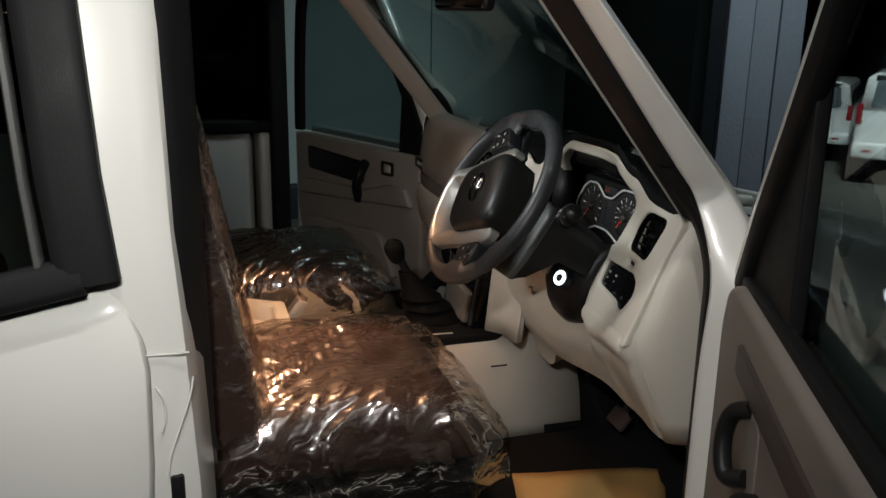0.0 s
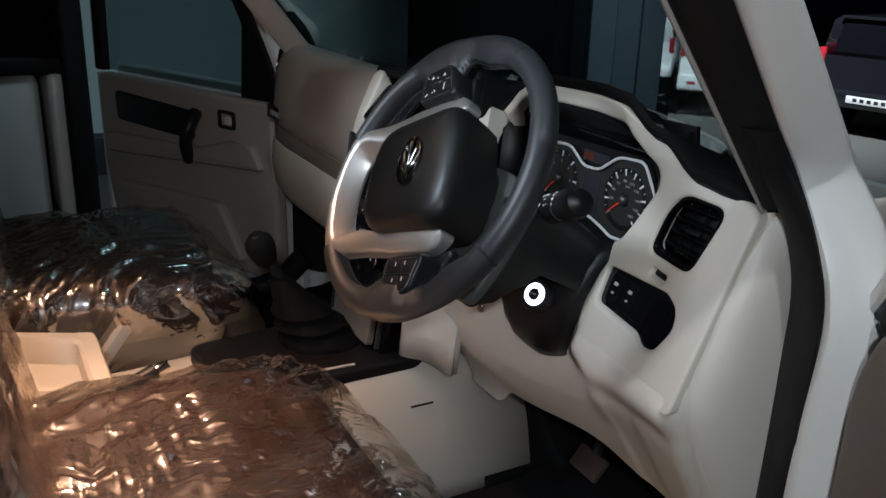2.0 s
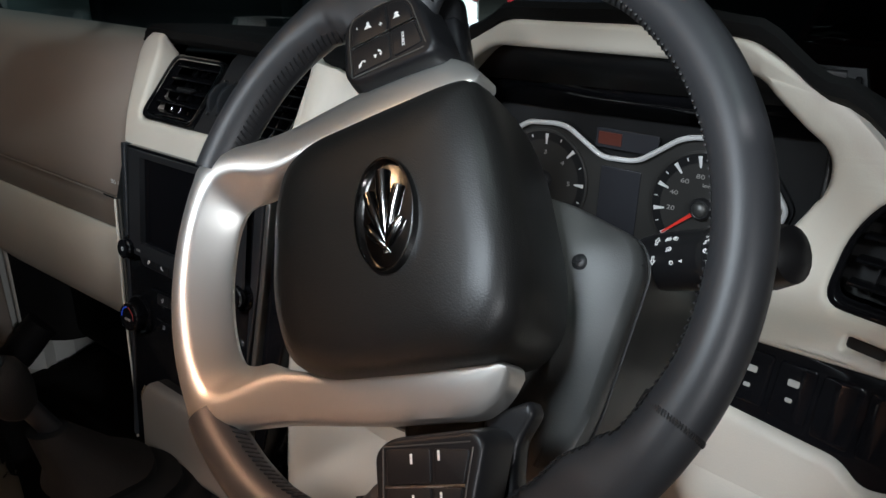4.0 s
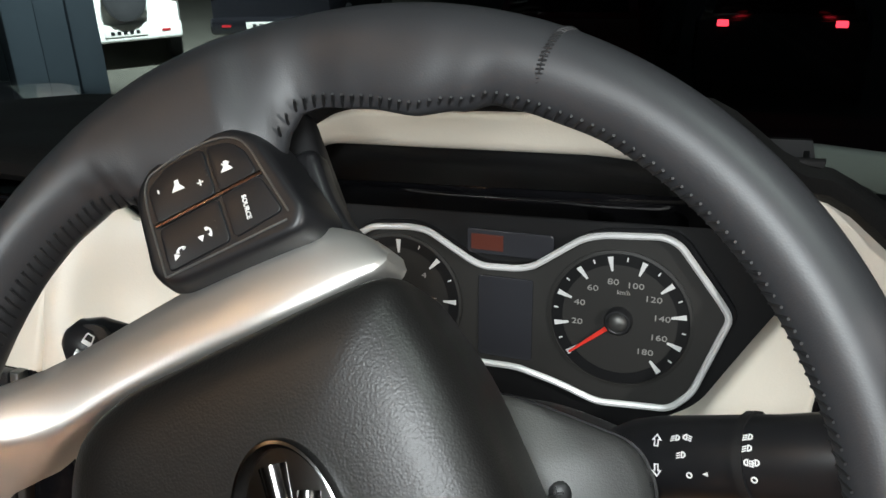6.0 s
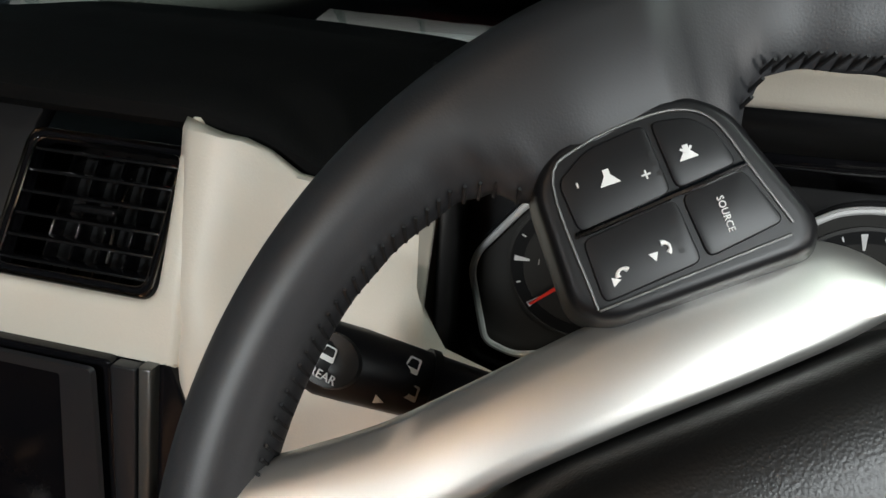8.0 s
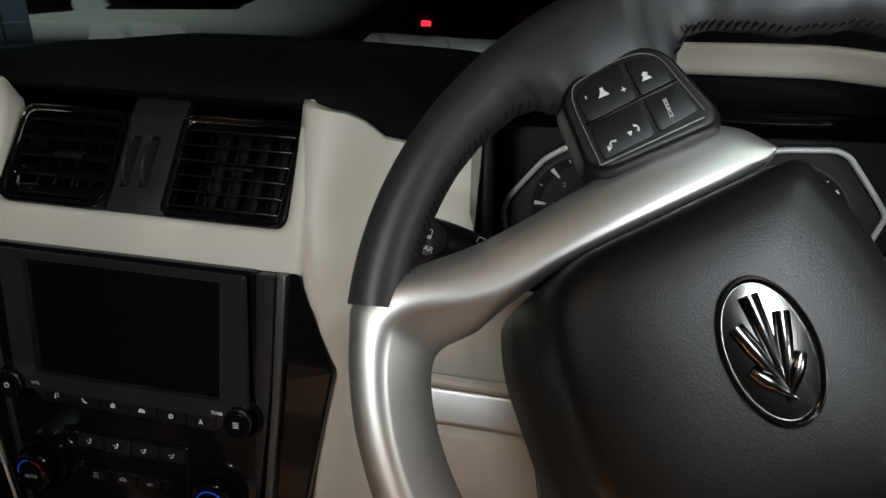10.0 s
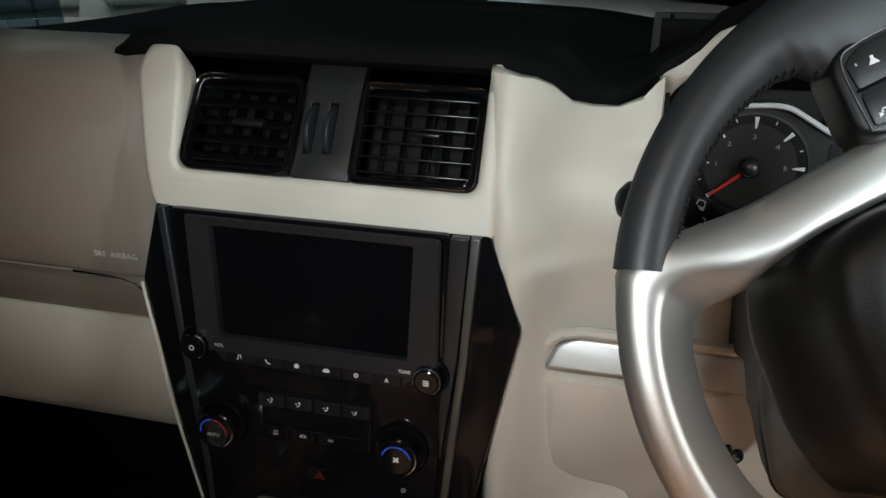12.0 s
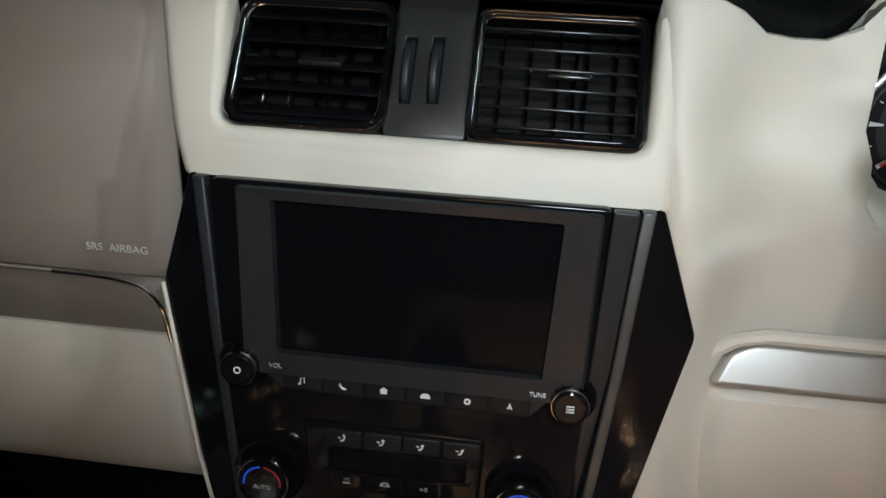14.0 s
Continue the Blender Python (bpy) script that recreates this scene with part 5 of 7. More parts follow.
        part("knob_ring", moved(turned([(r * 1.005, h * 0.70), (r * 1.02, h * 0.78), (r * 1.005, h * 0.86)], 44), pose(x, y, 0.005)), CHROME, k, "thin chrome ring", local=True)
        for j in range(28):
            a = math.tau * j / 28
            if j % 2:
                part("ridge", moved(box((r - 0.0003, -0.0006, 0.002), (r + 0.0008, 0.0006, h * 0.68), 0.0002, 1), pose(x, y, 0.005, 0, 0, math.degrees(a))), PIANO, k, local=True)
        return k

    k = knob("volume_knob", "small glossy volume knob", -0.0985, 0.0165, 0.0105, 0.014)
    part("symbol", moved(slab([ellipse(0, 0, 0.0022, 0.0022, 16), ellipse(0, 0, 0.0015, 0.0015, 12)], 0.0005), pose(-0.0985, 0.0165, 0.0186)), MARK, k, local=True, smooth=False)
    k = knob("tune_knob", "small glossy tuning knob", 0.0920, 0.0145, 0.0105, 0.014)
    for j in range(3):
        part("symbol", moved(box((-0.0022, -0.0004, 0), (0.0022, 0.0004, 0.0005), 0), pose(0.092, 0.0127 + 0.0017 * j, 0.0184)), MARK, k, local=True, smooth=False)
    k = knob("temperature_knob", "glossy temperature knob with red and blue arcs", -0.0845, -0.0560, 0.0155, 0.017)
    for a0, a1, mat in ((95, 185, BLUE), (-5, 85, REDMARK)):
        part("arc", moved(tube([(0.0112 * math.cos(radians(a)), 0.0112 * math.sin(radians(a)), 0) for a in steps(a0, a1, 14)], 0.0006, 5), pose(-0.0845, -0.0560, 0.0211)), mat, k, local=True)
    part("print", moved(words("AUTO", 0.0040), pose(-0.0845, -0.0585, 0.0210)), GREYMARK, k, local=True, smooth=False)
    k = knob("fan_knob", "glossy fan knob with a blue arc", 0.0695, -0.0545, 0.0155, 0.017)
    part("arc", moved(tube([(0.0114 * math.cos(radians(a)), 0.0114 * math.sin(radians(a)), 0) for a in steps(15, 165, 20)], 0.0006, 5), pose(0.0695, -0.0545, 0.0211)), BLUE, k, "blue glowing arc", local=True)
    for a in (45, 135, 225, 315):
        part("symbol", moved(slab([ellipse(0.0015, 0, 0.0015, 0.0009, 12)], 0.0005), pose(0.0695, -0.0545, 0.0211, 0, 0, a)), MARK, k, local=True, smooth=False)
    band = rounded([(-0.064, -0.0185), (0.046, -0.0195), (0.044, -0.0660), (-0.060, -0.0645)], 0.005)
    part("climate_panel", moved(slab([band], 0.006, 0.0022, 3), pose(0, 0, 0.0055)), PIANO, s, "glossy black raised climate panel", local=True)
    # air conditioning keys in two rows with a dark display between them
    for row, (y, n, x0) in enumerate(((-0.0275, 4, -0.0385), (-0.0560, 3, -0.0360))):
        for j in range(n):
            x = x0 + 0.0236 * j
            key = part("key", moved(slab([rounded([(x - 0.0110, y - 0.0055), (x + 0.0110, y - 0.0055), (x + 0.0110, y + 0.0055), (x - 0.0110, y + 0.0055)], 0.0015, 3)], 0.006, 0.0008), pose(0, 0, 0.0075)), SATINBLACK if row == 0 else PIANO, s, local=True)
            if row == 0:
                sh = joined(tube([(-0.0018, -0.0018, 0), (0.0002, -0.0012, 0), (0.0014, 0.0022, 0)], 0.0006, 5), slab([ellipse(0.0004, 0.0026 - 0.0006 * j, 0.0008, 0.0008, 8)], 0.0006), tube([(-0.0034, 0.0008, 0), (-0.0014, 0.0004, 0)], 0.0004, 4))
            else:
                sh = (joined(*[tube([(0.0016 * q - 0.0016, -0.0004, 0), (0.0016 * q - 0.0012, 0.0008, 0), (0.0016 * q - 0.0018, 0.0022, 0)], 0.0003, 4) for q in range(3)], box((-0.0026, -0.0022, 0), (0.0026, -0.0012, 0.0004), 0)),
                      slab([rounded([(-0.0036, -0.0014), (0.0036, -0.0014), (0.0030, 0.0004), (0.0014, 0.0018), (-0.0018, 0.0018), (-0.0032, 0.0004)], 0.0005, 2), ellipse(0, 0.0001, 0.0016, 0.0008, 10)], 0.0005),
                      words("A/C", 0.0034))[j]
            part("symbol", moved(sh, pose(x, y, 0.0078) @ Matrix.Scale(0.9, 4)), MARK if row == 0 else GREYMARK, key, local=True, smooth=False)
    part("climate_display", moved(slab([rounded([(-0.048, -0.0350), (0.036, -0.0350), (0.036, -0.0495), (-0.048, -0.0495)], 0.002, 3)], 0.003, 0.0005), pose(0, 0, 0.0062)), SCREEN, s, local=True)
    part("display_lip", tube([(-0.0500, -0.0495, 0.0066), (-0.0484, -0.0508, 0.0066), (0.0380, -0.0508, 0.0066), (0.0394, -0.0495, 0.0066)], 0.0005, 6), CHROME, s, "thin bright lip under the display", local=True)
    haz = part("hazard_key", moved(slab([rounded([(-0.012, -0.098), (0.012, -0.098), (0.012, -0.084), (-0.012, -0.084)], 0.002, 3)], 0.006, 0.001), pose(0, 0, 0.0065)), PIANO, s, local=True)
    part("symbol", moved(slab([[(-0.005, -0.0945), (0.005, -0.0945), (0, -0.0865)], [(-0.0012, -0.0932), (0.0012, -0.0932), (0, -0.0912)]], 0.0005), pose(0, 0, 0.0071)), DARKRED, haz, local=True, smooth=False)
    part("symbol", moved(slab([ellipse(0.0705, -0.094, 0.002, 0.002, 12), ellipse(0.0705, -0.094, 0.0013, 0.0013, 12)], 0.0005), pose(0, 0, 0.0045)), GREYMARK, s, local=True, smooth=False)
    # ashtray lid
    part("ashtray_lid", moved(slab([rounded([(-0.062, -0.205), (0.088, -0.205), (0.092, -0.128), (-0.058, -0.124), (-0.070, -0.145)], 0.008)], 0.024, 0.006, 3), pose(0, 0, 0.016)), TAUPE, s, "satin brown ashtray lid", local=True)
    part("lid_edge", tube([(-0.071, -0.150, 0.012), (-0.066, -0.138, 0.014), (-0.0605, -0.128, 0.0135)], 0.0018, 6), CHROME, s, local=True)
    return s


centre_stack()


def centre_console():
    c = thing("centre_console", "cream centre console with a black gear surround", "console", Matrix.Translation((-0.04, -0.2, 0.56)))
    secs = []
    for y, top, wide in ((0.32, 0.80, 0.128), (0.12, 0.782, 0.128), (0.0, 0.776, 0.128), (-0.15, 0.765, 0.120), (-0.30, 0.760, 0.112), (-0.70, 0.760, 0.112)):
        x0 = -0.035
        half = [(wide + 0.078, 0.552), (wide + 0.074, 0.59), (wide + 0.060, 0.65), (wide + 0.034, 0.715), (wide + 0.010, top - 0.028), (wide - 0.006, top - 0.008), (wide - 0.022, top - 0.001), (wide - 0.045, top)]
        secs.append([(x0 + a, y, z) for a, z in half] + [(x0 - a, y, z) for a, z in reversed(half)])
    part("tunnel", loft(secs), CREAM, c, "cream tunnel cover", thick=0.006)
    for d in (1, -1):
        rows = []
        for f in steps(0, 1, 8):
            low, high = 0.555, 0.578 + 0.15 * f ** 0.8
            rows.append([(-0.035 + d * (0.2105 - (z - 0.552) * 0.30), 0.225 + 0.11 * f + 0.12 * f * f, z) for z in steps(low, high, 8)])
        part("footwell_carpet", loft(rows), CARPET, c, "black carpet over the front of the tunnel", thick=0.008)
    part("panel_joint", tube([(0.1285, 0.10, 0.722), (0.1290, 0.14, 0.722)], 0.0018, 6), BLACK, c)
    part("gear_surround", moved(slab([rounded([(-0.115, -0.21), (0.082, -0.19), (0.090, 0.15), (-0.150, 0.15)], 0.03)], 0.03, 0.008, 3), pose(0, 0, 0.792)), BLACK, c, "black gear surround")
    part("seam", tube([(0.062, -0.19, 0.7925), (0.070, -0.10, 0.7945), (0.076, 0.02, 0.7945)], 0.0022, 6), CREAM, c, "thin cream edge")
    # storage box behind the lever
    rows = []
    for k, z in ((1.0, 0.74), (1.0, 0.872), (0.97, 0.882), (0.82, 0.882), (0.78, 0.876), (0.76, 0.84)):
        rows.append([(-0.045 + x * k, -0.495 + y * k, z - 0.05 * (y > 0)) for x, y in rounded([(-0.115, -0.165), (0.118, -0.165), (0.108, 0.150), (-0.105, 0.150)], 0.02)])
    part("storage_box", loft(rows, closed=True, caps=True), CREAM, c, "cream open storage box")
    return c


centre_console()


def gear_lever():
    g = thing("gear_lever", "black gear lever with a leather boot", "gear lever", Matrix.Translation((-0.05, 0.0, 0.79)))
    rows = []
    for k, (z, r) in enumerate(((0.790, 0.075), (0.800, 0.072), (0.815, 0.058), (0.825, 0.062), (0.840, 0.048), (0.850, 0.052), (0.870, 0.036), (0.895, 0.026), (0.915, 0.018))):
        f = (z - 0.79) / 0.125
        rows.append([(-0.052 + r * math.cos(math.tau * j / 28) * (1 + 0.05 * math.sin(5 * math.tau * j / 28 + k)), 0.012 - 0.075 * f + r * math.sin(math.tau * j / 28), z) for j in range(28)])
    part("boot", loft(rows, closed=True, caps=True), PAD, g, "creased black leather boot")
    part("shaft", tube([(-0.052, -0.055, 0.905), (-0.056, -0.075, 0.945)], 0.010, 14), SATINBLACK, g)
    rows = []
    for z, r in ((-0.028, 0.010), (-0.020, 0.017), (-0.005, 0.0225), (0.010, 0.0245), (0.022, 0.0225), (0.029, 0.016), (0.032, 0.004)):
        rows.append((r, z))
    part("knob", moved(turned(rows, 28), pose(-0.060, -0.086, 0.962, 20, 0, 0)), PAD, g, "black leather gear knob")
    part("cap", moved(turned([(0.013, 0.026), (0.013, 0.0315), (0.011, 0.0335), (0.001, 0.034)], 24), pose(-0.060, -0.086, 0.962, 20, 0, 0)), SATINBLACK, g, "satin black cap")
    return g


gear_lever()


def handbrake():
    h = thing("handbrake", "black handbrake lever with a chrome release button", "handbrake", Matrix.Translation((0.05, -0.42, 0.76)))
    part("lever", tube([(0.055, -0.46, 0.765), (0.052, -0.40, 0.785), (0.044, -0.33, 0.812), (0.036, -0.285, 0.830)], [0.016, 0.015, 0.0155, 0.013], 14), SATINBLACK, h)
    part("release_button", tube([(0.036, -0.286, 0.830), (0.033, -0.270, 0.836), (0.0325, -0.266, 0.8375)], [0.0085, 0.0085, 0.006], 14), CHROME, h, "chrome push button")
    part("gaiter", moved(slab([rounded([(0.02, -0.50), (0.09, -0.50), (0.085, -0.38), (0.03, -0.38)], 0.02)], 0.02, 0.006), pose(0, 0, 0.772)), BLACK, h)
    return h


handbrake()


def buckle(place, rx, ry, rz):
    b = thing("belt_buckle", "cream seat belt buckle with a red button", "belt buckle", pose(*place, rx, ry, rz), "seat belt buckles")
    part("casing", box((-0.030, -0.012, 0.0), (0.030, 0.012, 0.085), 0.005), CREAM, b, local=True)
    part("red_button", box((-0.022, -0.009, 0.083), (0.022, -0.002, 0.087), 0.001), REDMARK, b, "red release button", local=True)
    part("strap", box((-0.022, -0.004, -0.09), (0.022, 0.004, 0.01), 0.002), RUBBER, b, local=True)


buckle((-0.225, -0.345, 0.745), -35, 12, 10)
buckle((0.135, -0.520, 0.800), 10, -30, -20)
# ---- seats wrapped in clear film ----
def cushion_rows(cx, half, y0, y1, zt, zb, grow, crumple, n=40, k=36):
    """Rings round a seat cushion, from back to front."""
    rings = []
    for i in range(n + 1):
        f = i / n
        y = y0 + (y1 - y0) * f
        nose = max(0.0, (f - 0.80) / 0.20)
        tail = max(0.0, (0.08 - f) / 0.08)
        pinch = 1 - 0.55 * nose ** 3 - 0.3 * tail ** 2
        ring = []
        for j in range(k):
            q = math.tau * j / k
            c, s = math.cos(q), math.sin(q)
            c = math.copysign(abs(c) ** 0.55, c)
            s2 = math.copysign(abs(s) ** 0.6, s)
            top = zt + 0.020 * math.sin(math.pi * min(1, f * 1.1)) - 0.075 * nose ** 2.2 + (0.016 * abs(c) ** 3 if s > 0 else 0) - 0.030 * tail
            mid = (top + zb) / 2
            x = cx + (half + grow) * c * (1 - 0.12 * nose ** 2)
            z = mid + (top - mid + grow) * s2 * (pinch if s < 0 else 1)
            p = Vector((x, y + (grow if f > 0.5 else -grow) * abs(2 * f - 1), z))
            if crumple:
                bend = 0.05 * noise.noise(p * 6)
                u, v = 0.8 * p.y - 0.6 * p.x + bend, 0.6 * p.y + 0.8 * p.x + bend
                d = noise.ridged_multi_fractal(Vector((u * 3.5, v * 19, p.z * 9)), 0.9, 2.1, 3, 0.9, 2.0) - 0.9
                d2 = noise.noise(Vector((u * 9, v * 30, p.z * 20)))
                out = Vector((c, 0, s2)).normalized() if abs(c) + abs(s2) > 0.01 else Vector((0, 0, 1))
                p += out * crumple * (0.42 * d + 0.22 * d2)
            ring.append(p)
        rings.append(ring)
    return rings


def back_rows(cx, half, base, top, thick, grow, crumple, n=34, k=32):
    rings = []
    for i in range(n + 1):
        f = i / n
        y, z = base[0] + (top[0] - base[0]) * f, base[1] + (top[1] - base[1]) * f
        wide = (half + grow) * (1 - 0.14 * f - 0.35 * max(0, (f - 0.85) / 0.15) ** 2)
        deep = (thick / 2 + grow) * (1 - 0.25 * f - 0.4 * max(0, (f - 0.9) / 0.1) ** 2)
        ring = []
        for j in range(k):
            q = math.tau * j / k
            c, s = math.cos(q), math.sin(q)
            c = math.copysign(abs(c) ** 0.6, c)
            s = math.copysign(abs(s) ** 0.7, s)
            p = Vector((cx + wide * c, y + deep * s + (0.022 * abs(c) ** 3 if s > 0 else 0), z))
            if crumple:
                d = noise.ridged_multi_fractal(Vector((p.x * 12, p.y * 8, p.z * 6)), 0.8, 2.1, 4, 0.9, 2.0) - 0.9
                p += Vector((c, s, 0)) * crumple * (0.5 * d + 0.35 * noise.noise(p * 30))
            ring.append(p)
        rings.append(ring)
    return rings


def seat(cx, label):
    s = thing("front_seat", label, "car seat", Matrix.Translation((cx, -0.3, 0.56)), "front seats")
    part("cushion", loft(cushion_rows(cx, 0.235, -0.545, -0.070, 0.868, 0.735, 0.0, 0.0), closed=True, caps=True), SEATSKIN, s, "dark brown leatherette cushion")
    part("backrest", loft(back_rows(cx, 0.235, (-0.520, 0.83), (-0.610, 1.40), 0.13, 0.0, 0.0), closed=True, caps=True), SEATSKIN, s, "dark brown leatherette backrest")
    part("skirt", moved(slab([rounded([(cx - 0.235, -0.56), (cx + 0.235, -0.56), (cx + 0.235, -0.09), (cx - 0.235, -0.09)], 0.03)], 0.17, 0.01), pose(0, 0, 0.74)), BLACK, s, "black plastic seat base")
    part("headrest", loft([[(cx + 0.12 * k * math.copysign(abs(math.cos(q)) ** 0.5, math.cos(q)), -0.655 + 0.05 * k * math.sin(q), z) for q in steps(0, math.tau * 31 / 32, 31)] for k, z in ((0.6, 1.42), (0.95, 1.44), (1.0, 1.50), (0.97, 1.56), (0.7, 1.585))], closed=True, caps=True), SEATSKIN, s)
    for dx in (-0.06, 0.06):
        part("headrest_post", tube([(cx + dx, -0.605, 1.36), (cx + dx, -0.650, 1.45)], 0.007, 10), CHROME, s)
    for dx in (-0.20, 0.20):
        part("rail", box((cx + dx - 0.02, -0.55, 0.558), (cx + dx + 0.02, -0.08, 0.58), 0.004), DARKMETAL, s)
    return s


def wrapping(cx, label):
    w = thing("seat_wrapping", label, "plastic film", Matrix.Translation((cx, -0.3, 0.72)), "seat wrappings")
    a = part("cushion_film", loft(cushion_rows(cx, 0.240, -0.550, -0.050, 0.872, 0.660, 0.016, 0.030, 150, 150), closed=True), FILM, w, "crumpled clear film over the cushion")
    b = part("backrest_film", loft(back_rows(cx, 0.240, (-0.520, 0.85), (-0.610, 1.41), 0.14, 0.010, 0.016, 70, 70), closed=True), FILM, w, "clear film over the backrest")
    return w


seat(0.372, "dark brown leatherette driver's seat under clear plastic film")
seat(-0.455, "dark brown leatherette passenger seat under clear plastic film")
wrapping(0.372, "crumpled clear protective film on the driver's seat")
wrapping(-0.455, "crumpled clear protective film on the passenger seat")


def floor_paper():
    rows = []
    for f in steps(0, 1, 14):
        a, b = Vector((0.345 + 0.36 * f, 0.075 - 0.1 * f)), Vector((0.430 + 0.275 * f, 0.395 - 0.15 * f))
        row = []
        for g in steps(0, 1, 16):
            p = a.lerp(b, g)
            row.append((p.x, p.y, 0.572 + 0.006 * math.sin(9 * p.x + 14 * p.y) + 0.004 * noise.noise(Vector((p.x * 20, p.y * 20, 0)))))
        rows.append(row)
    p = part("floor_paper", loft(rows), CARD, None, "", thick=0.002)
    return tagged(p, "brown protective paper sheet on the driver's footwell floor", "paper mat")


floor_paper()


def pedal():
    p = thing("brake_pedal", "dark rubber brake pedal hanging in the footwell", "pedal", Matrix.Translation((0.275, 0.38, 0.62)))
    part("pad", moved(box((-0.035, -0.022, -0.006), (0.035, 0.022, 0.006), 0.005), pose(0.275, 0.365, 0.625, 50, 0, 0)), material("pedal_rubber", (0.07, 0.045, 0.04), 0.6, 0, 0.3, 200, 0.1, 20), p)
    part("arm", tube([(0.275, 0.375, 0.63), (0.275, 0.43, 0.75), (0.275, 0.45, 0.90)], 0.009, 8), DARKMETAL, p)


pedal()
# ---- the car's shell ----
def ribbon(path, wide, thick, normal):
    """A flat bar along a path; normal: the way its broad side faces, one for all or one for each point."""
    rings = []
    pts = [Vector(p) for p in path]
    for i, p in enumerate(pts):
        d = (pts[min(i + 1, len(pts) - 1)] - pts[max(i - 1, 0)]).normalized()
        n = Vector(normal[i] if isinstance(normal, list) else normal)
        n = (n - d * n.dot(d)).normalized()
        s = d.cross(n)
        w = wide[i] if isinstance(wide, list) else wide
        ring = []
        for j in range(14):
            q = math.tau * j / 14
            c, e = math.cos(q), math.sin(q)
            c, e = math.copysign(abs(c) ** 0.5, c), math.copysign(abs(e) ** 0.6, e)
            ring.append(p + s * c * w / 2 + n * e * thick / 2)
        rings.append(ring)
    return loft(rings, closed=True, caps=True)


MID = -0.055


def car():
    c = thing("car", "white sport utility car parked with its front doors open", "car", Matrix.Translation((MID, -0.3, 0)))
    part("floor_pan", box((-0.86, -1.75, 0.40), (0.75, 0.62, 0.50), 0.02), DARKMETAL, c)
    # carpet with a raised toe board
    rows = []
    for x in steps(-0.84, 0.73, 20):
        rows.append([(x, y, z + 0.004 * noise.noise(Vector((x * 9, y * 9, 0)))) for y, z in ((-1.7, 0.555), (-0.6, 0.555), (0.0, 0.555), (0.30, 0.556), (0.38, 0.575), (0.47, 0.66), (0.53, 0.80), (0.55, 0.95))])
    part("carpet", loft(rows), CARPET, c, "black needle-felt carpet", thick=0.01)
    # pillars and roof rails, both sides
    for side in (1, -1):
        X = lambda x: x if side > 0 else 2 * MID - x
        flip = lambda pts: [(X(x), y, z) for x, y, z in pts]

        def between(rows, inset=0.0, thick=0.04):
            """A bar whose broad face runs between two edges, given as rows of both points."""
            path, wide, nrm = [], [], []
            for p, q in rows:
                p, q = Vector((X(p[0]), p[1], p[2])), Vector((X(q[0]), q[1], q[2]))
                path.append((p + q) / 2)
                wide.append((q - p).length - inset)
            for i in range(len(path)):
                d = (path[min(i + 1, len(path) - 1)] - path[max(i - 1, 0)]).normalized()
                p, q = rows[i]
                n = d.cross(Vector((X(q[0]) - X(p[0]), q[1] - p[1], q[2] - p[2])))
                nrm.append(n if n.x * side > 0 else -n)
            path = [p - Vector(n).normalized() * thick / 2 for p, n in zip(path, nrm)]
            return ribbon(path, wide, thick, nrm)

        def strip(rows, way, thick, bulge=0.0, n=5):
            """A bar between two smooth edges; way: the direction in which it is thick."""
            a, b = smooth_path([r[0] for r in rows], n), smooth_path([r[1] for r in rows], n)
            way = Vector(way).normalized()
            rings = []
            for p, q in zip(a, b):
                ring = [p + way * thick * 0.7] + [p.lerp(q, f) - way * bulge * (1 - (2 * f - 1) ** 4) + way * 0.004 * (f in (0, 1)) for f in (0, 0.06, 0.2, 0.4, 0.6, 0.8, 0.94, 1)] + [q + way * thick * 0.7, p.lerp(q, 0.5) + way * thick]
                rings.append([(X(v.x), v.y, v.z) for v in ring])
            return loft(rings, closed=True, caps=True)

        edge_in = lambda z: (0.689 + 0.129 * (z - 1.15), 0.304 - 0.836 * (z - 1.15), z)
        edge_out = lambda z: (0.714 + 0.198 * (z - 1.15), 0.374 - 0.971 * (z - 1.15), z)
        edge_trim = lambda z: (0.654 + 0.007 * (z - 1.15), 0.274 - 0.80 * (z - 1.15), z)
        zs = steps(1.20, 1.60, 12)
        sweep = [((0.752, 0.232, 0.45), (0.800, 0.262, 0.45)), ((0.749, 0.232, 0.75), (0.800, 0.262, 0.75)), ((0.751, 0.232, 0.95), (0.800, 0.263, 0.95)), ((0.757, 0.233, 1.05), (0.801, 0.268, 1.05)), ((0.757, 0.235, 1.10), (0.800, 0.278, 1.10)), ((0.745, 0.236, 1.15), (0.786, 0.290, 1.15)), ((0.722, 0.232, 1.20), (0.762, 0.292, 1.20))]
        part("front_pillar", strip(sweep + [(edge_in(z), edge_out(z)) for z in steps(1.25, 1.60, 9)] + [((0.742, -0.155, 1.69), (0.790, -0.150, 1.70)), ((0.715, -0.235, 1.742), (0.752, -0.240, 1.758))], (-0.75, 0.65, 0), 0.05, 0.004), PAINT, c, "white windscreen pillar")
        part("pillar_cover", between([((0.660, p[1] - 0.004, p[2]), (q[0] - 0.002, q[1] - 0.002, q[2])) for p, q in [(edge_trim(z), edge_in(z)) for z in zs]] + [((0.655, -0.165, 1.69), (0.738, -0.160, 1.69))], 0, 0.03), RUBBER, c, "black inner pillar cover")
        part("pillar_trim", ribbon([(X(p[0] - 0.004), p[1] + 0.006, p[2]) for p in [edge_trim(z) for z in steps(1.19, 1.66, 12)]], 0.007, 0.008, (side, -0.7, 0)), LINER, c, "pale inner trim edge")
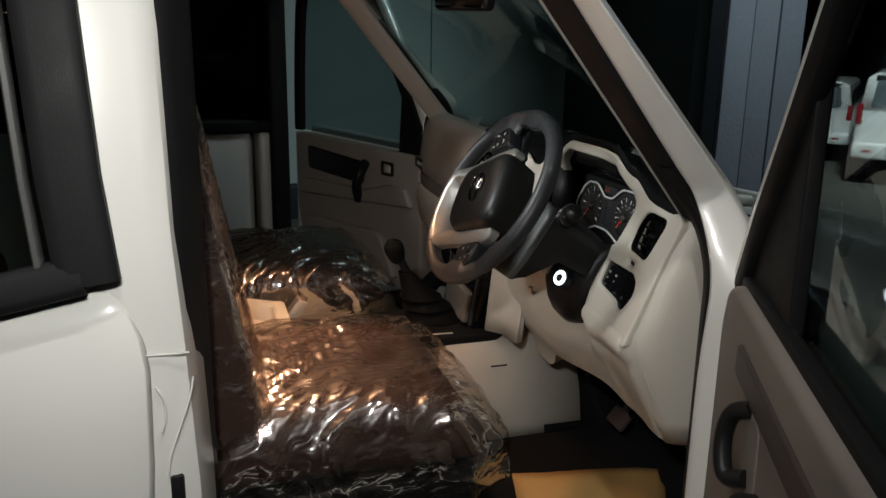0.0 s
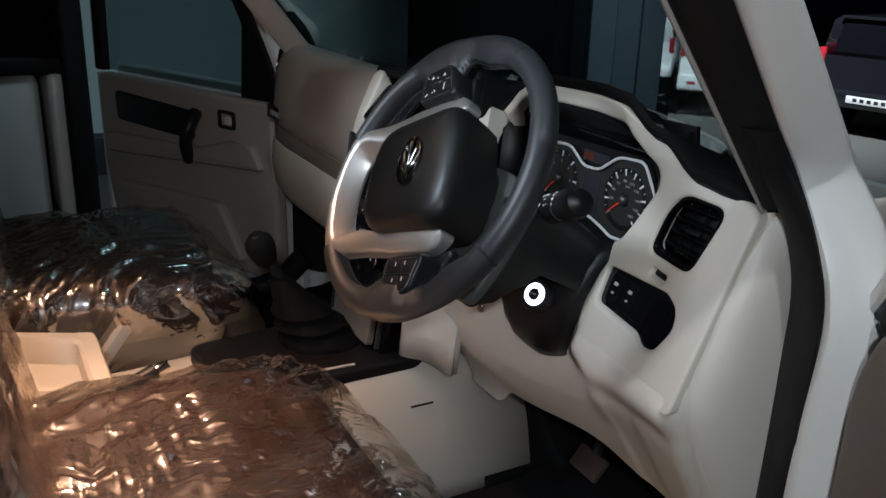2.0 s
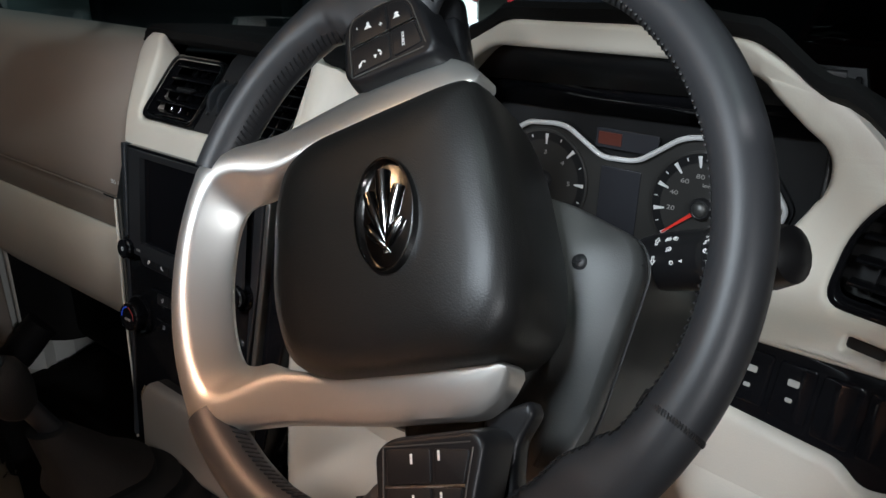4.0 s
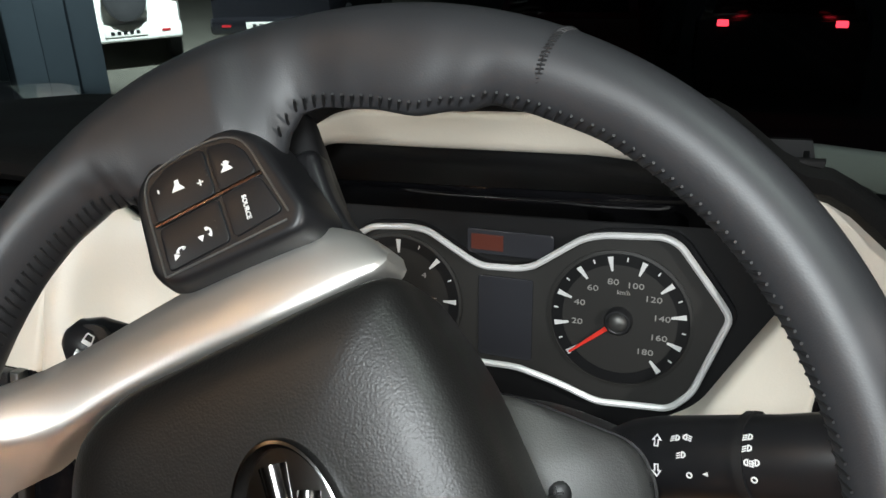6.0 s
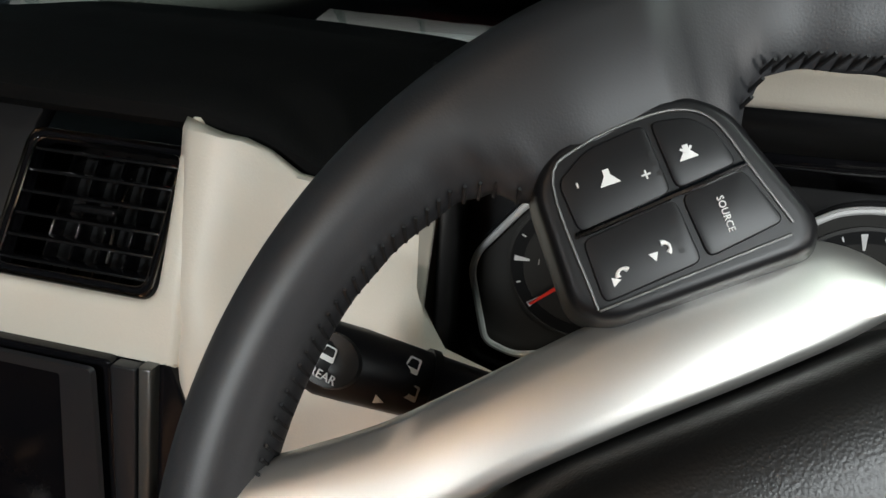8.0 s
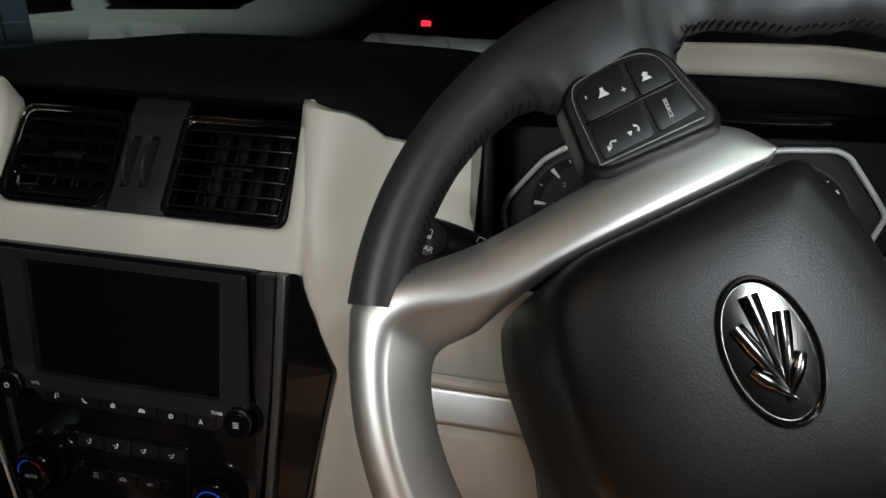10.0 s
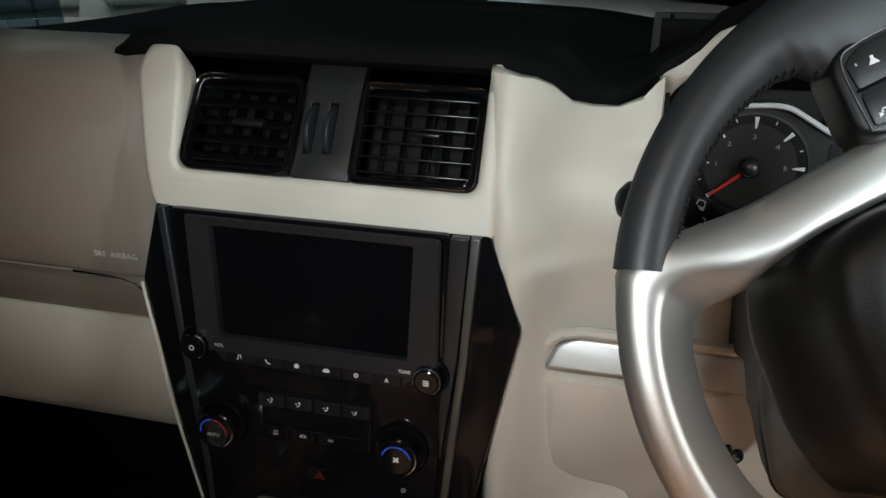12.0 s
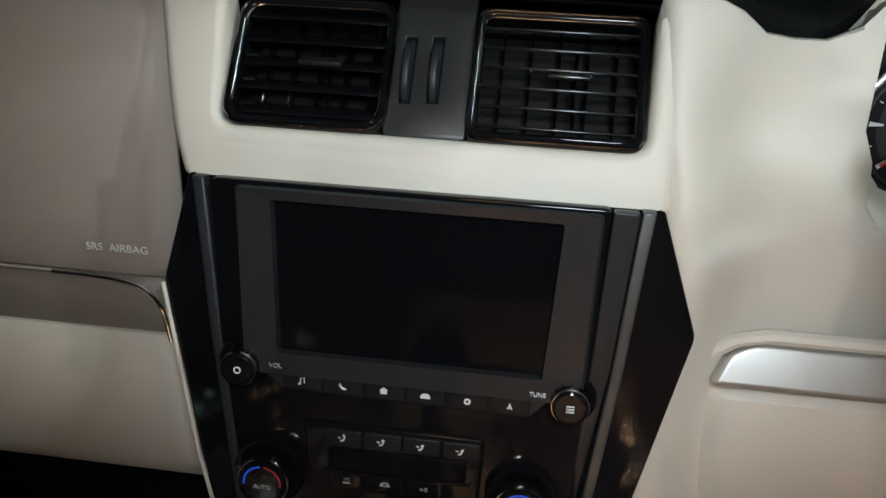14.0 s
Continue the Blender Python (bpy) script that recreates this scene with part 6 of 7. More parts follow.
        if side < 0:
            part("pillar_trim", ribbon([(X(p[0] - 0.022), p[1] - 0.008, p[2]) for p in [edge_trim(z) for z in steps(1.19, 1.66, 12)]], 0.060, 0.022, (1, -0.75, 0.1)), BEIGE, c, "beige inner pillar trim")
        # lower jamb and sill
        part("wing_edge", box(tuple(Vector((min(X(0.775), X(0.835)), 0.285, 0.45))), (max(X(0.775), X(0.835)), 0.34, 1.13), 0.012), PAINT, c)
        part("sill", ribbon(flip([(0.78, 0.27, 0.50), (0.785, -0.2, 0.49), (0.785, -0.66, 0.50)]), 0.13, 0.11, (side, 0, 0.3)), PAINT, c, "white door sill")
        S = -0.06
        part("centre_pillar", loft([[(X(x + S), y, z) for x, y in ring] for z, ring in (
            (0.46, [(0.870, -0.690), (0.872, -0.590), (0.862, -0.566), (0.800, -0.545), (0.740, -0.560), (0.740, -0.690)]),
            (0.90, [(0.872, -0.690), (0.874, -0.596), (0.863, -0.568), (0.800, -0.548), (0.740, -0.562), (0.740, -0.690)]),
            (1.12, [(0.872, -0.690), (0.873, -0.604), (0.862, -0.577), (0.798, -0.556), (0.738, -0.566), (0.738, -0.690)]),
            (1.25, [(0.862, -0.705), (0.862, -0.612), (0.848, -0.585), (0.788, -0.562), (0.730, -0.570), (0.730, -0.705)]),
            (1.50, [(0.842, -0.715), (0.840, -0.618), (0.825, -0.590), (0.775, -0.570), (0.722, -0.580), (0.722, -0.715)]),
            (1.76, [(0.785, -0.725), (0.782, -0.622), (0.765, -0.596), (0.735, -0.580), (0.700, -0.590), (0.700, -0.725)]))], closed=True, caps=True), PAINT, c, "white centre pillar")
        front = [((0.672, 0.285, z), (0.753, 0.235, z)) for z in (0.62, 0.78, 0.92, 1.02, 1.09)]
        part("door_seal", strip(front + [((0.674, 0.272, 1.14), (0.745, 0.238, 1.145)), ((0.668, 0.252, 1.19), (0.724, 0.234, 1.20)), ((0.660, 0.205, 1.25), (0.703, 0.221, 1.25)), ((0.658, 0.170, 1.29), (0.706, 0.190, 1.29))], (-0.4, 0.9, 0), 0.05, 0.010), RUBBER, c, "wide black rubber door seal")
        rear = [((0.690, -0.536, z), (0.792 - 0.10 * max(0, z - 1.15), -0.572 - 0.02 * max(0, z - 1.1), z)) for z in (0.60, 0.80, 1.0, 1.15, 1.30, 1.45, 1.60, 1.70)]
        part("door_seal", between(rear, 0, 0.04), RUBBER, c, "wide black rubber door seal")
        part("door_seal", tube(smooth_path(flip([(0.735, -0.56, 1.68), (0.722, -0.50, 1.722), (0.715, -0.35, 1.735), (0.722, -0.22, 1.722), (0.742, -0.135, 1.66)]), 5), 0.028, 10), RUBBER, c, "black roof seal")
        part("door_seal", tube(smooth_path(flip([(0.735, -0.545, 0.66), (0.738, -0.50, 0.585), (0.74, -0.2, 0.570), (0.738, 0.15, 0.575), (0.700, 0.255, 0.66)]), 5), 0.030, 10), RUBBER, c, "black sill seal")
        # rear door with its window, closed
        lead = lambda z: along(z, [(0.50, -0.645), (0.80, -0.634), (1.00, -0.622), (1.08, -0.620), (1.13, -0.626), (1.17, -0.642), (1.195, -0.660)])
        rows = []
        for f in (0, 0.1, 0.3, 0.5, 0.65, 0.76, 0.84, 0.90, 0.95, 1.0):
            out = 0.840 - 0.030 * max(0, (f - 0.70) / 0.30) ** 2 - 0.05 * max(0, 0.35 - f)
            row = []
            for back, top, sink in ((1.15, 1.17, 0.0), (0.75, 1.165, 0.0), (0.35, 1.160, 0.0), (0.12, 1.170, 0.0), (0.05, 1.180, 0.001), (0.02, 1.190, 0.003), (0.006, 1.194, 0.007), (0.0, 1.192, 0.016)):
                z = 0.50 + (top - 0.50) * f
                row.append((X(out - sink), lead(z) - back, z))
            rows.append(row)
        part("rear_door_panel", loft(rows), PAINT, c, "white rear door panel", thick=0.02)
        part("window_rail", ribbon(flip([(0.826, -1.75, 1.190), (0.826, -1.0, 1.183), (0.824, -0.80, 1.192), (0.820, -0.690, 1.212)]), 0.050, 0.030, (side, 0, 0.2)), RUBBER, c, "black window rail")
        part("window_post", ribbon(flip([(0.820, -0.682, 1.20), (0.812, -0.695, 1.33), (0.797, -0.705, 1.52), (0.755, -0.715, 1.72)]), 0.075, 0.030, (side, 0, 0.25)), RUBBER, c, "black window post")
        part("window_channel", ribbon(flip([(0.816, -0.735, 1.21), (0.806, -0.745, 1.33), (0.791, -0.755, 1.52), (0.750, -0.765, 1.70)]), 0.012, 0.030, (side, 0, 0.25)), GREYPLASTIC, c)
        part("rear_window", loft([[(X(0.808), -1.75, 1.19), (X(0.808), -0.70, 1.20)], [(X(0.738), -1.75, 1.70), (X(0.738), -0.75, 1.70)]]), TINTED, c, "tinted rear window", thick=0.004)
    # jamb details on the driver's side
    for pts, r in (([(0.8160, -0.682, 1.101), (0.8160, -0.600, 1.098), (0.8080, -0.572, 1.095)], 0.0012), ([(0.8050, -0.568, 1.06), (0.8100, -0.575, 1.03), (0.8150, -0.592, 0.985), (0.8165, -0.604, 0.95), (0.8165, -0.607, 0.925)], 0.0013),
                   ([(0.8165, -0.616, 1.055), (0.8168, -0.607, 1.035), (0.8168, -0.606, 1.010), (0.8168, -0.612, 0.99)], 0.0016)):
        part("pressed_line", tube(smooth_path(pts, 4), r, 8), PAINT, c)
    part("striker", box((0.8080, -0.606, 0.84), (0.8185, -0.588, 0.925), 0.004), BLACK, c, "black latch striker")
    # roof, headliner, bulkheads
    rows = []
    for y in (-1.9, -1.2, -0.6, -0.3, -0.16, -0.05):
        drop = 0.0 if y < -0.35 else (y + 0.35) ** 2 * 0.9
        rows.append([(MID + x, y - 0.10 * abs(x) ** 2, 1.80 - drop - 0.10 * abs(x / 0.77) ** 4) for x in steps(-0.80, 0.80, 16)])
    part("roof", loft(rows), PAINT, c, "white roof", thick=0.02)
    rows = []
    for y in (-1.85, -1.2, -0.6, -0.3, -0.17, -0.08):
        drop = 0.0 if y < -0.35 else (y + 0.35) ** 2 * 0.8
        rows.append([(MID + x, y - 0.10 * abs(x) ** 2, 1.752 - drop - 0.10 * abs(x / 0.76) ** 4) for x in steps(-0.775, 0.775, 16)])
    part("headliner", loft(rows), LINER, c, "pale grey headliner", thick=0.01)
    # windscreen with black edge band
    def screen_point(u, f):
        y0, z0 = 0.53 - 0.49 * u * u, 1.172 + 0.03 * u * u
        y1, z1 = -0.055 - 0.10 * u * u, 1.712 - 0.10 * abs(u / 0.76) ** 4
        x = MID + u * (1 - 0.08 * f)
        return (x, y0 + (y1 - y0) * f, z0 + (z1 - z0) * f + 0.03 * math.sin(math.pi * f))
    part("windscreen", loft([[screen_point(u, f) for u in steps(-0.735, 0.735, 20)] for f in steps(0, 1, 10)]), GLASS, c, "clear windscreen", thick=0.005)
    part("screen_edge", tube([screen_point(u, 0.985) for u in steps(-0.735, 0.735, 20)], 0.012, 8), RUBBER, c)
    part("scuttle", loft([[(MID + u, 0.52 - 0.49 * u * u, 1.150 + 0.03 * u * u), (MID + u, 0.60 - 0.45 * u * u, 1.06), (MID + u, 0.62 - 0.42 * u * u, 0.98)] for u in steps(-0.70, 0.70, 20)]), RUBBER, c, "black scuttle panel", thick=0.01)
    part("bonnet", loft([[(MID + u, y, z - 0.10 * (u / 0.8) ** 4) for u in steps(-0.80, 0.80, 16)] for y, z in ((0.46, 1.035), (0.8, 0.990), (1.3, 0.912), (1.55, 0.868), (1.62, 0.83))]), PAINT, c, "white bonnet", thick=0.01)
    part("nose", loft([[(MID + u, y - 0.15 * (u / 0.85) ** 2, z) for u in steps(-0.88, 0.88, 12)] for y, z in ((1.62, 0.89), (1.70, 0.75), (1.72, 0.5), (1.65, 0.35))]), PAINT, c, thick=0.02)
    for side in (1, -1):
        x = MID + side * 0.86
        part("wing", loft([[(x - side * 0.10, y, 1.02 - 0.14 * max(0, y - 0.45)), (x - side * 0.02, y, 0.98 - 0.14 * max(0, y - 0.45)), (x, y, 0.84), (x, y, 0.45)] for y in (0.30, 0.5, 0.7, 1.1, 1.5, 1.60)]), PAINT, c, "white front wing", thick=0.02)
        for y in (1.05, -1.45):
            tyre = part("tyre", moved(turned([(0.20, -0.10), (0.32, -0.11), (0.355, -0.085), (0.36, 0), (0.355, 0.085), (0.32, 0.11), (0.20, 0.10)], 40), pose(MID + side * 0.76, y, 0.36, 0, 90, 0)), TYRE, c)
            part("rim", moved(turned([(0.20, -0.09), (0.17, 0.06), (0.06, 0.09), (0.01, 0.09)], 30), pose(MID + side * 0.76, y, 0.36, 0, side * 90, 0)), REFLECTOR, tyre)
        part("rear_side", box((x - 0.02 if side > 0 else x, -2.6, 0.45), (x if side > 0 else x + 0.02, -1.74, 1.72), 0.005), PAINT, c)
    part("bulkhead", box((-0.80, 0.56, 0.50), (0.69, 0.60, 1.02), 0.01), DARKMETAL, c)
    part("tailgate", box((-0.9, -2.62, 0.45), (0.80, -2.58, 1.76), 0.01), PAINT, c)
    part("rear_roof", box((-0.80, -2.6, 1.755), (0.69, -1.84, 1.79), 0.01), PAINT, c)
    bench = part("rear_bench", box((-0.70, -1.55, 0.55), (0.60, -1.05, 0.88), 0.05, 3), SEATSKIN, c, "dark rear bench")
    part("bench_back", box((-0.70, -1.66, 0.85), (0.60, -1.50, 1.45), 0.05, 3), SEATSKIN, bench)
    return c


CAR = car()


def rear_mirror():
    m = thing("rear_view_mirror", "black rear-view mirror on the windscreen", "mirror", pose(-0.035, 0.055, 1.560, 82, 0, 12))
    line = rounded([(-0.115, -0.030), (0.115, -0.030), (0.120, 0.028), (-0.120, 0.028)], 0.016)
    part("housing", moved(slab([line], 0.030, 0.010, 3), pose(0, 0, 0)), SATINBLACK, m, local=True)
    part("mirror_glass", moved(slab([[(x * 0.94, y * 0.88) for x, y in line]], 0.003, 0.0005), pose(0, 0, 0.0015)), CHROME, m, "mirror glass", local=True)
    part("stem", tube([(0, 0.02, -0.02), (0, 0.05, -0.05), (0, 0.075, -0.085)], 0.010, 10), SATINBLACK, m, local=True)


rear_mirror()


def cabin_lamp():
    l = thing("cabin_lamp", "small warm cabin lamp in the headliner", "ceiling lamp", Matrix.Translation((-0.05, -0.42, 1.752)))
    part("housing", box((-0.12, -0.47, 1.722), (0.02, -0.37, 1.752), 0.008), LINER, l)
    part("lens", box((-0.10, -0.455, 1.715), (0.0, -0.385, 1.724), 0.004), material("warm_lens", (1.0, 0.62, 0.32), 0.4, 0, 0, 300, 0.02, 20, glow=15.0), l, "glowing warm lens")


cabin_lamp()


def door_frame(origin, way):
    """A frame in an open door: local x from the hinge outwards, z up, y to the door's outer side."""
    x = Vector((way[0], way[1], 0)).normalized()
    z = Vector((0, 0, 1))
    y = z.cross(x)
    m = Matrix.Identity(4)
    for i in range(3):
        m[i][0], m[i][1], m[i][2], m[i][3] = x[i], y[i], z[i], origin[i]
    return m


def hung(name, shape, label, m):
    """A door's outer panel as a part of the car, in the door's own frame."""
    ob = part(name, shape, PAINT, CAR, label)
    ob.matrix_basis = m
    WORLD[ob] = m.copy()
    return ob


def front_door(name_label, m, inner, trim, strip_mat, group, mirror=False):
    """inner: -1 when the room side is on local -y, 1 when it is on +y."""
    F = lambda bm, off: moved(bm, Matrix(((1, 0, 0, 0), (0, 0, inner, off), (0, 1, 0, 0), (0, 0, 0, 1))))
    skin = rounded([(0.0, 0.50), (0.90, 0.50), (0.93, 0.80), (0.93, 1.15), (0.0, 1.15), (-0.02, 0.9)], 0.04)
    d = hung("front_door", F(slab([skin], 0.05, 0.012, 3), -inner * 0.045), name_label, m)
    # window frame with a slanting front post
    post = smooth_path([(-0.012, 0, 1.120), (0.070, 0, 1.240), (0.190, 0, 1.390), (0.335, 0, 1.580), (0.410, 0, 1.665), (0.50, 0, 1.705), (0.70, 0, 1.715), (0.84, 0, 1.70), (0.885, 0, 1.64), (0.915, 0, 1.40), (0.93, 0, 1.15)], 6)
    part("window_frame", ribbon(post, 0.022, 0.045, (0, 1, 0)), PAINT, d, "white window frame", local=True)
    inner_post = [(p.x + 0.042 * (1 if p.x < 0.5 else -1) * (1 if p.z < 1.69 else 0), inner * 0.012, p.z - (0.030 if p.z > 1.60 else 0.0)) for p in post]
    part("window_seal", ribbon(inner_post, 0.045, 0.030, (0, 1, 0)), RUBBER, d, "black window seal", local=True)
    glass = [(0.01, 1.13), (0.085, 1.24), (0.20, 1.39), (0.33, 1.56), (0.41, 1.645), (0.50, 1.68), (0.84, 1.68), (0.90, 1.40), (0.91, 1.13)]
    part("window_glass", F(slab([glass], 0.004), -inner * 0.010), TINTED, d, "dark window glass", local=True)
    part("sail_cover", F(slab([rounded([(0.015, 1.135), (0.30, 1.135), (0.29, 1.50), (0.22, 1.41), (0.09, 1.25)], 0.01)], 0.02, 0.004), inner * 0.012), RUBBER, d, "black corner cover", local=True)
    part("waist_seal", F(slab([rounded([(0.05, 1.118), (0.90, 1.118), (0.90, 1.152), (0.05, 1.152)], 0.008)], 0.024, 0.005), inner * 0.024), RUBBER, d, "black waist seal", local=True)
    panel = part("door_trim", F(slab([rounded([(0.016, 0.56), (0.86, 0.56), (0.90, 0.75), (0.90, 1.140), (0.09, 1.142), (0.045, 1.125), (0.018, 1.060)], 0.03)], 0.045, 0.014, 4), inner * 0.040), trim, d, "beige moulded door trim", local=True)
    part("trim_strip", F(slab([rounded([(0.180, 1.040), (0.88, 1.030), (0.88, 1.075), (0.184, 1.086)], 0.008)], 0.014, 0.004, 3), inner * 0.046), strip_mat, d, "dark trim strip", local=True)
    grip = smooth_path([(0.290, inner * 0.040, 1.035), (0.270, inner * 0.060, 1.018), (0.268, inner * 0.068, 0.980), (0.290, inner * 0.066, 0.940), (0.312, inner * 0.045, 0.946)], 5)
    part("pull_handle", tube(grip, 0.0125, 10), BLACK, d, "black pull handle", local=True)
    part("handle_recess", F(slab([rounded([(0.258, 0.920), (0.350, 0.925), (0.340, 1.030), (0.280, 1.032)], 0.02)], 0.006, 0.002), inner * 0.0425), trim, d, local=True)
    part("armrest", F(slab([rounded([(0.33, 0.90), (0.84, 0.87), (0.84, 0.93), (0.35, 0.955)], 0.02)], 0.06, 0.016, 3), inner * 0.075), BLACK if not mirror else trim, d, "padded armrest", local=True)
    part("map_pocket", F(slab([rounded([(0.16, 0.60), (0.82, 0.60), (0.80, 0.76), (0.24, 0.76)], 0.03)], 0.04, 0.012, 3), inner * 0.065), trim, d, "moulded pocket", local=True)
    return d, panel, F


DOOR = door_frame((0.792, 0.282, 0.0), (0.905, -0.425))
front_door("open white driver's door with beige trim and black pull handle", DOOR, -1, SHADETRIM, DOORSTRIP, "front doors")


def passenger_door():
    m = door_frame((-0.915, 0.262, 0.0), (-0.92, -0.40))
    F = lambda bm, off: moved(bm, Matrix(((1, 0, 0, 0), (0, 0, 1, off), (0, 1, 0, 0), (0, 0, 0, 1))))
    d = hung("front_door", F(slab([rounded([(0.0, 0.50), (0.86, 0.50), (0.88, 0.80), (0.88, 1.06), (0.0, 1.06)], 0.04)], 0.05, 0.012, 3), -0.045), "open white passenger door with beige trim", m)
    post = smooth_path([(0.0, 0, 1.05), (0.050, 0, 1.160), (0.16, 0, 1.34), (0.30, 0, 1.55), (0.40, 0, 1.64), (0.60, 0, 1.66), (0.80, 0, 1.64), (0.845, 0, 1.55), (0.87, 0, 1.30), (0.88, 0, 1.05)], 6)
    part("window_frame", ribbon(post, 0.035, 0.045, (0, 1, 0)), PAINT, d, "white window frame", local=True)
    part("window_seal", ribbon([(p.x + (0.03 if p.x < 0.45 else -0.03), 0.018, p.z - (0.03 if p.z > 1.55 else 0)) for p in post], 0.050, 0.030, (0, 1, 0)), RUBBER, d, "black window seal", local=True)
    part("window_glass", F(slab([[(0.03, 1.05), (0.07, 1.16), (0.18, 1.34), (0.31, 1.53), (0.41, 1.62), (0.79, 1.62), (0.85, 1.30), (0.86, 1.05)]], 0.004), 0.004), TINTED, d, "dark window glass", local=True)
    part("corner_cover", F(slab([[(0.03, 1.04), (0.175, 1.04), (0.155, 1.30), (0.10, 1.22)]], 0.02, 0.003), 0.024), RUBBER, d, "black corner cover", local=True)
    part("window_divider", ribbon([(0.165, 0.010, 1.05), (0.145, 0.010, 1.29)], 0.022, 0.03, (0, 1, 0)), RUBBER, d, local=True)
    trim = part("door_trim", F(slab([rounded([(0.02, 0.54), (0.80, 0.54), (0.845, 0.75), (0.845, 1.045), (0.03, 1.045)], 0.03)], 0.045, 0.014, 4), 0.045), BEIGE, d, "beige moulded door trim", local=True)
    part("insert", F(slab([rounded([(0.36, 0.90), (0.74, 0.91), (0.745, 1.0), (0.36, 0.985)], 0.02)], 0.012, 0.004, 3), 0.052), BLACK, d, "black armrest insert", local=True)
    part("pull_handle", tube(smooth_path([(0.34, 0.05, 0.985), (0.33, 0.085, 0.95), (0.345, 0.09, 0.90), (0.375, 0.06, 0.845)], 5), 0.018, 10), BLACK, d, "black pull handle", local=True)
    part("latch_bezel", F(slab([rounded([(0.175, 0.955), (0.245, 0.955), (0.245, 1.005), (0.175, 1.005)], 0.01), rounded([(0.185, 0.963), (0.235, 0.963), (0.235, 0.997), (0.185, 0.997)], 0.008)], 0.010, 0.002), 0.052), BLACK, d, "black latch bezel", local=True)
    part("latch", F(slab([rounded([(0.19, 0.968), (0.215, 0.968), (0.215, 0.99), (0.19, 0.99)], 0.004)], 0.008, 0.002), 0.052), CREAM, d, local=True)
    part("shelf", F(slab([rounded([(0.06, 0.86), (0.80, 0.80), (0.80, 0.865), (0.34, 0.885), (0.20, 0.925), (0.10, 0.925)], 0.02)], 0.03, 0.010, 3), 0.062), BEIGE, d, "moulded shelf", local=True)
    part("pocket", F(slab([rounded([(0.14, 0.58), (0.76, 0.58), (0.74, 0.72), (0.24, 0.74)], 0.03)], 0.04, 0.012, 3), 0.07), BEIGE, d, "moulded pocket", local=True)
    part("edge_cap", box((0.846, -0.02, 0.56), (0.872, 0.03, 1.04), 0.006), PAINT, d, local=True)
    return d


passenger_door()
# ---- yard, building and parked vehicles ----
def yard():
    rows = []
    for y in (-60, -20, -8, 0, 2.2, 3.2, 4.2, 5.2, 6.2, 7.5, 10, 16, 30, 90, 400):
        z = -0.95 * max(0.0, min(1.0, (y - 2.0) / 4.6)) ** 1.0
        rows.append([(x, y, z) for x in (-400, -60, -20, -10, -5, -2, 0, 3, 8, 20, 60, 400)])
    g = tagged(part("ground", loft(rows), ASPHALT, None, thick=0.0), kind="structure")
    part("apron", loft([[(x, 6.9 + 0.18 * (x + 8), -0.944), (x, 40, -0.944)] for x in (-30, -12, -6, -2, 2, 20)]), CONCRETE, g, "pale concrete yard")
    part("kerb", tube([(-12, 6.25, -0.90), (-7, 6.9, -0.92), (-3.4, 7.6, -0.92)], 0.07, 6), WHITEWALL, g, "pale kerb line")


yard()


def building():
    b = tagged(thing("wall_building", "", "", Matrix.Translation((-4.6, 0, 0))), kind="structure")
    part("plinth", box((-5.2, -12, -0.6), (-4.52, 5.0, 0.25), 0.02), DARKMETAL, b)
    part("back_wall", box((-5.4, -12, 0), (-5.25, 5.0, 6.0), 0.01), DARKMETAL, b)
    for k in range(11):
        y = -10.0 + 1.13 * k
        part("facade_panel", box((-4.80, y, 0.25), (-4.60, y + 1.127, 5.0), 0.004, 1), CURTAIN, b)
    part("dark_column", box((-4.75, 2.45, -0.6), (-4.55, 3.16, 5.0), 0.03), DARKMETAL, b, "dark metal column")
    part("window_bay", box((-4.85, 3.16, 0.3), (-4.80, 3.76, 5.0), 0.01), CURTAIN, b)
    part("dark_column", box((-2.60, 2.30, -0.3), (-2.44, 2.40, 5.0), 0.02), DARKMETAL, b)
    for k in range(3):
        part("facade_panel", box((-2.58 + 0.013 * (k % 2), 2.403 + 0.172 * k, -0.4), (-2.42 - 0.006 * (k % 2), 2.403 + 0.172 * k + 0.168, 5.0), 0.010), FACADE, b, "blue-grey cladding panel")
    part("corner_core", box((-4.80, 2.50, -0.6), (-2.60, 2.90, 5.0), 0.01), DARKMETAL, b)
    part("canopy", box((-5.4, -12, 5.0), (-2.6, 5.0, 5.3), 0.02), DARKMETAL, b)


building()


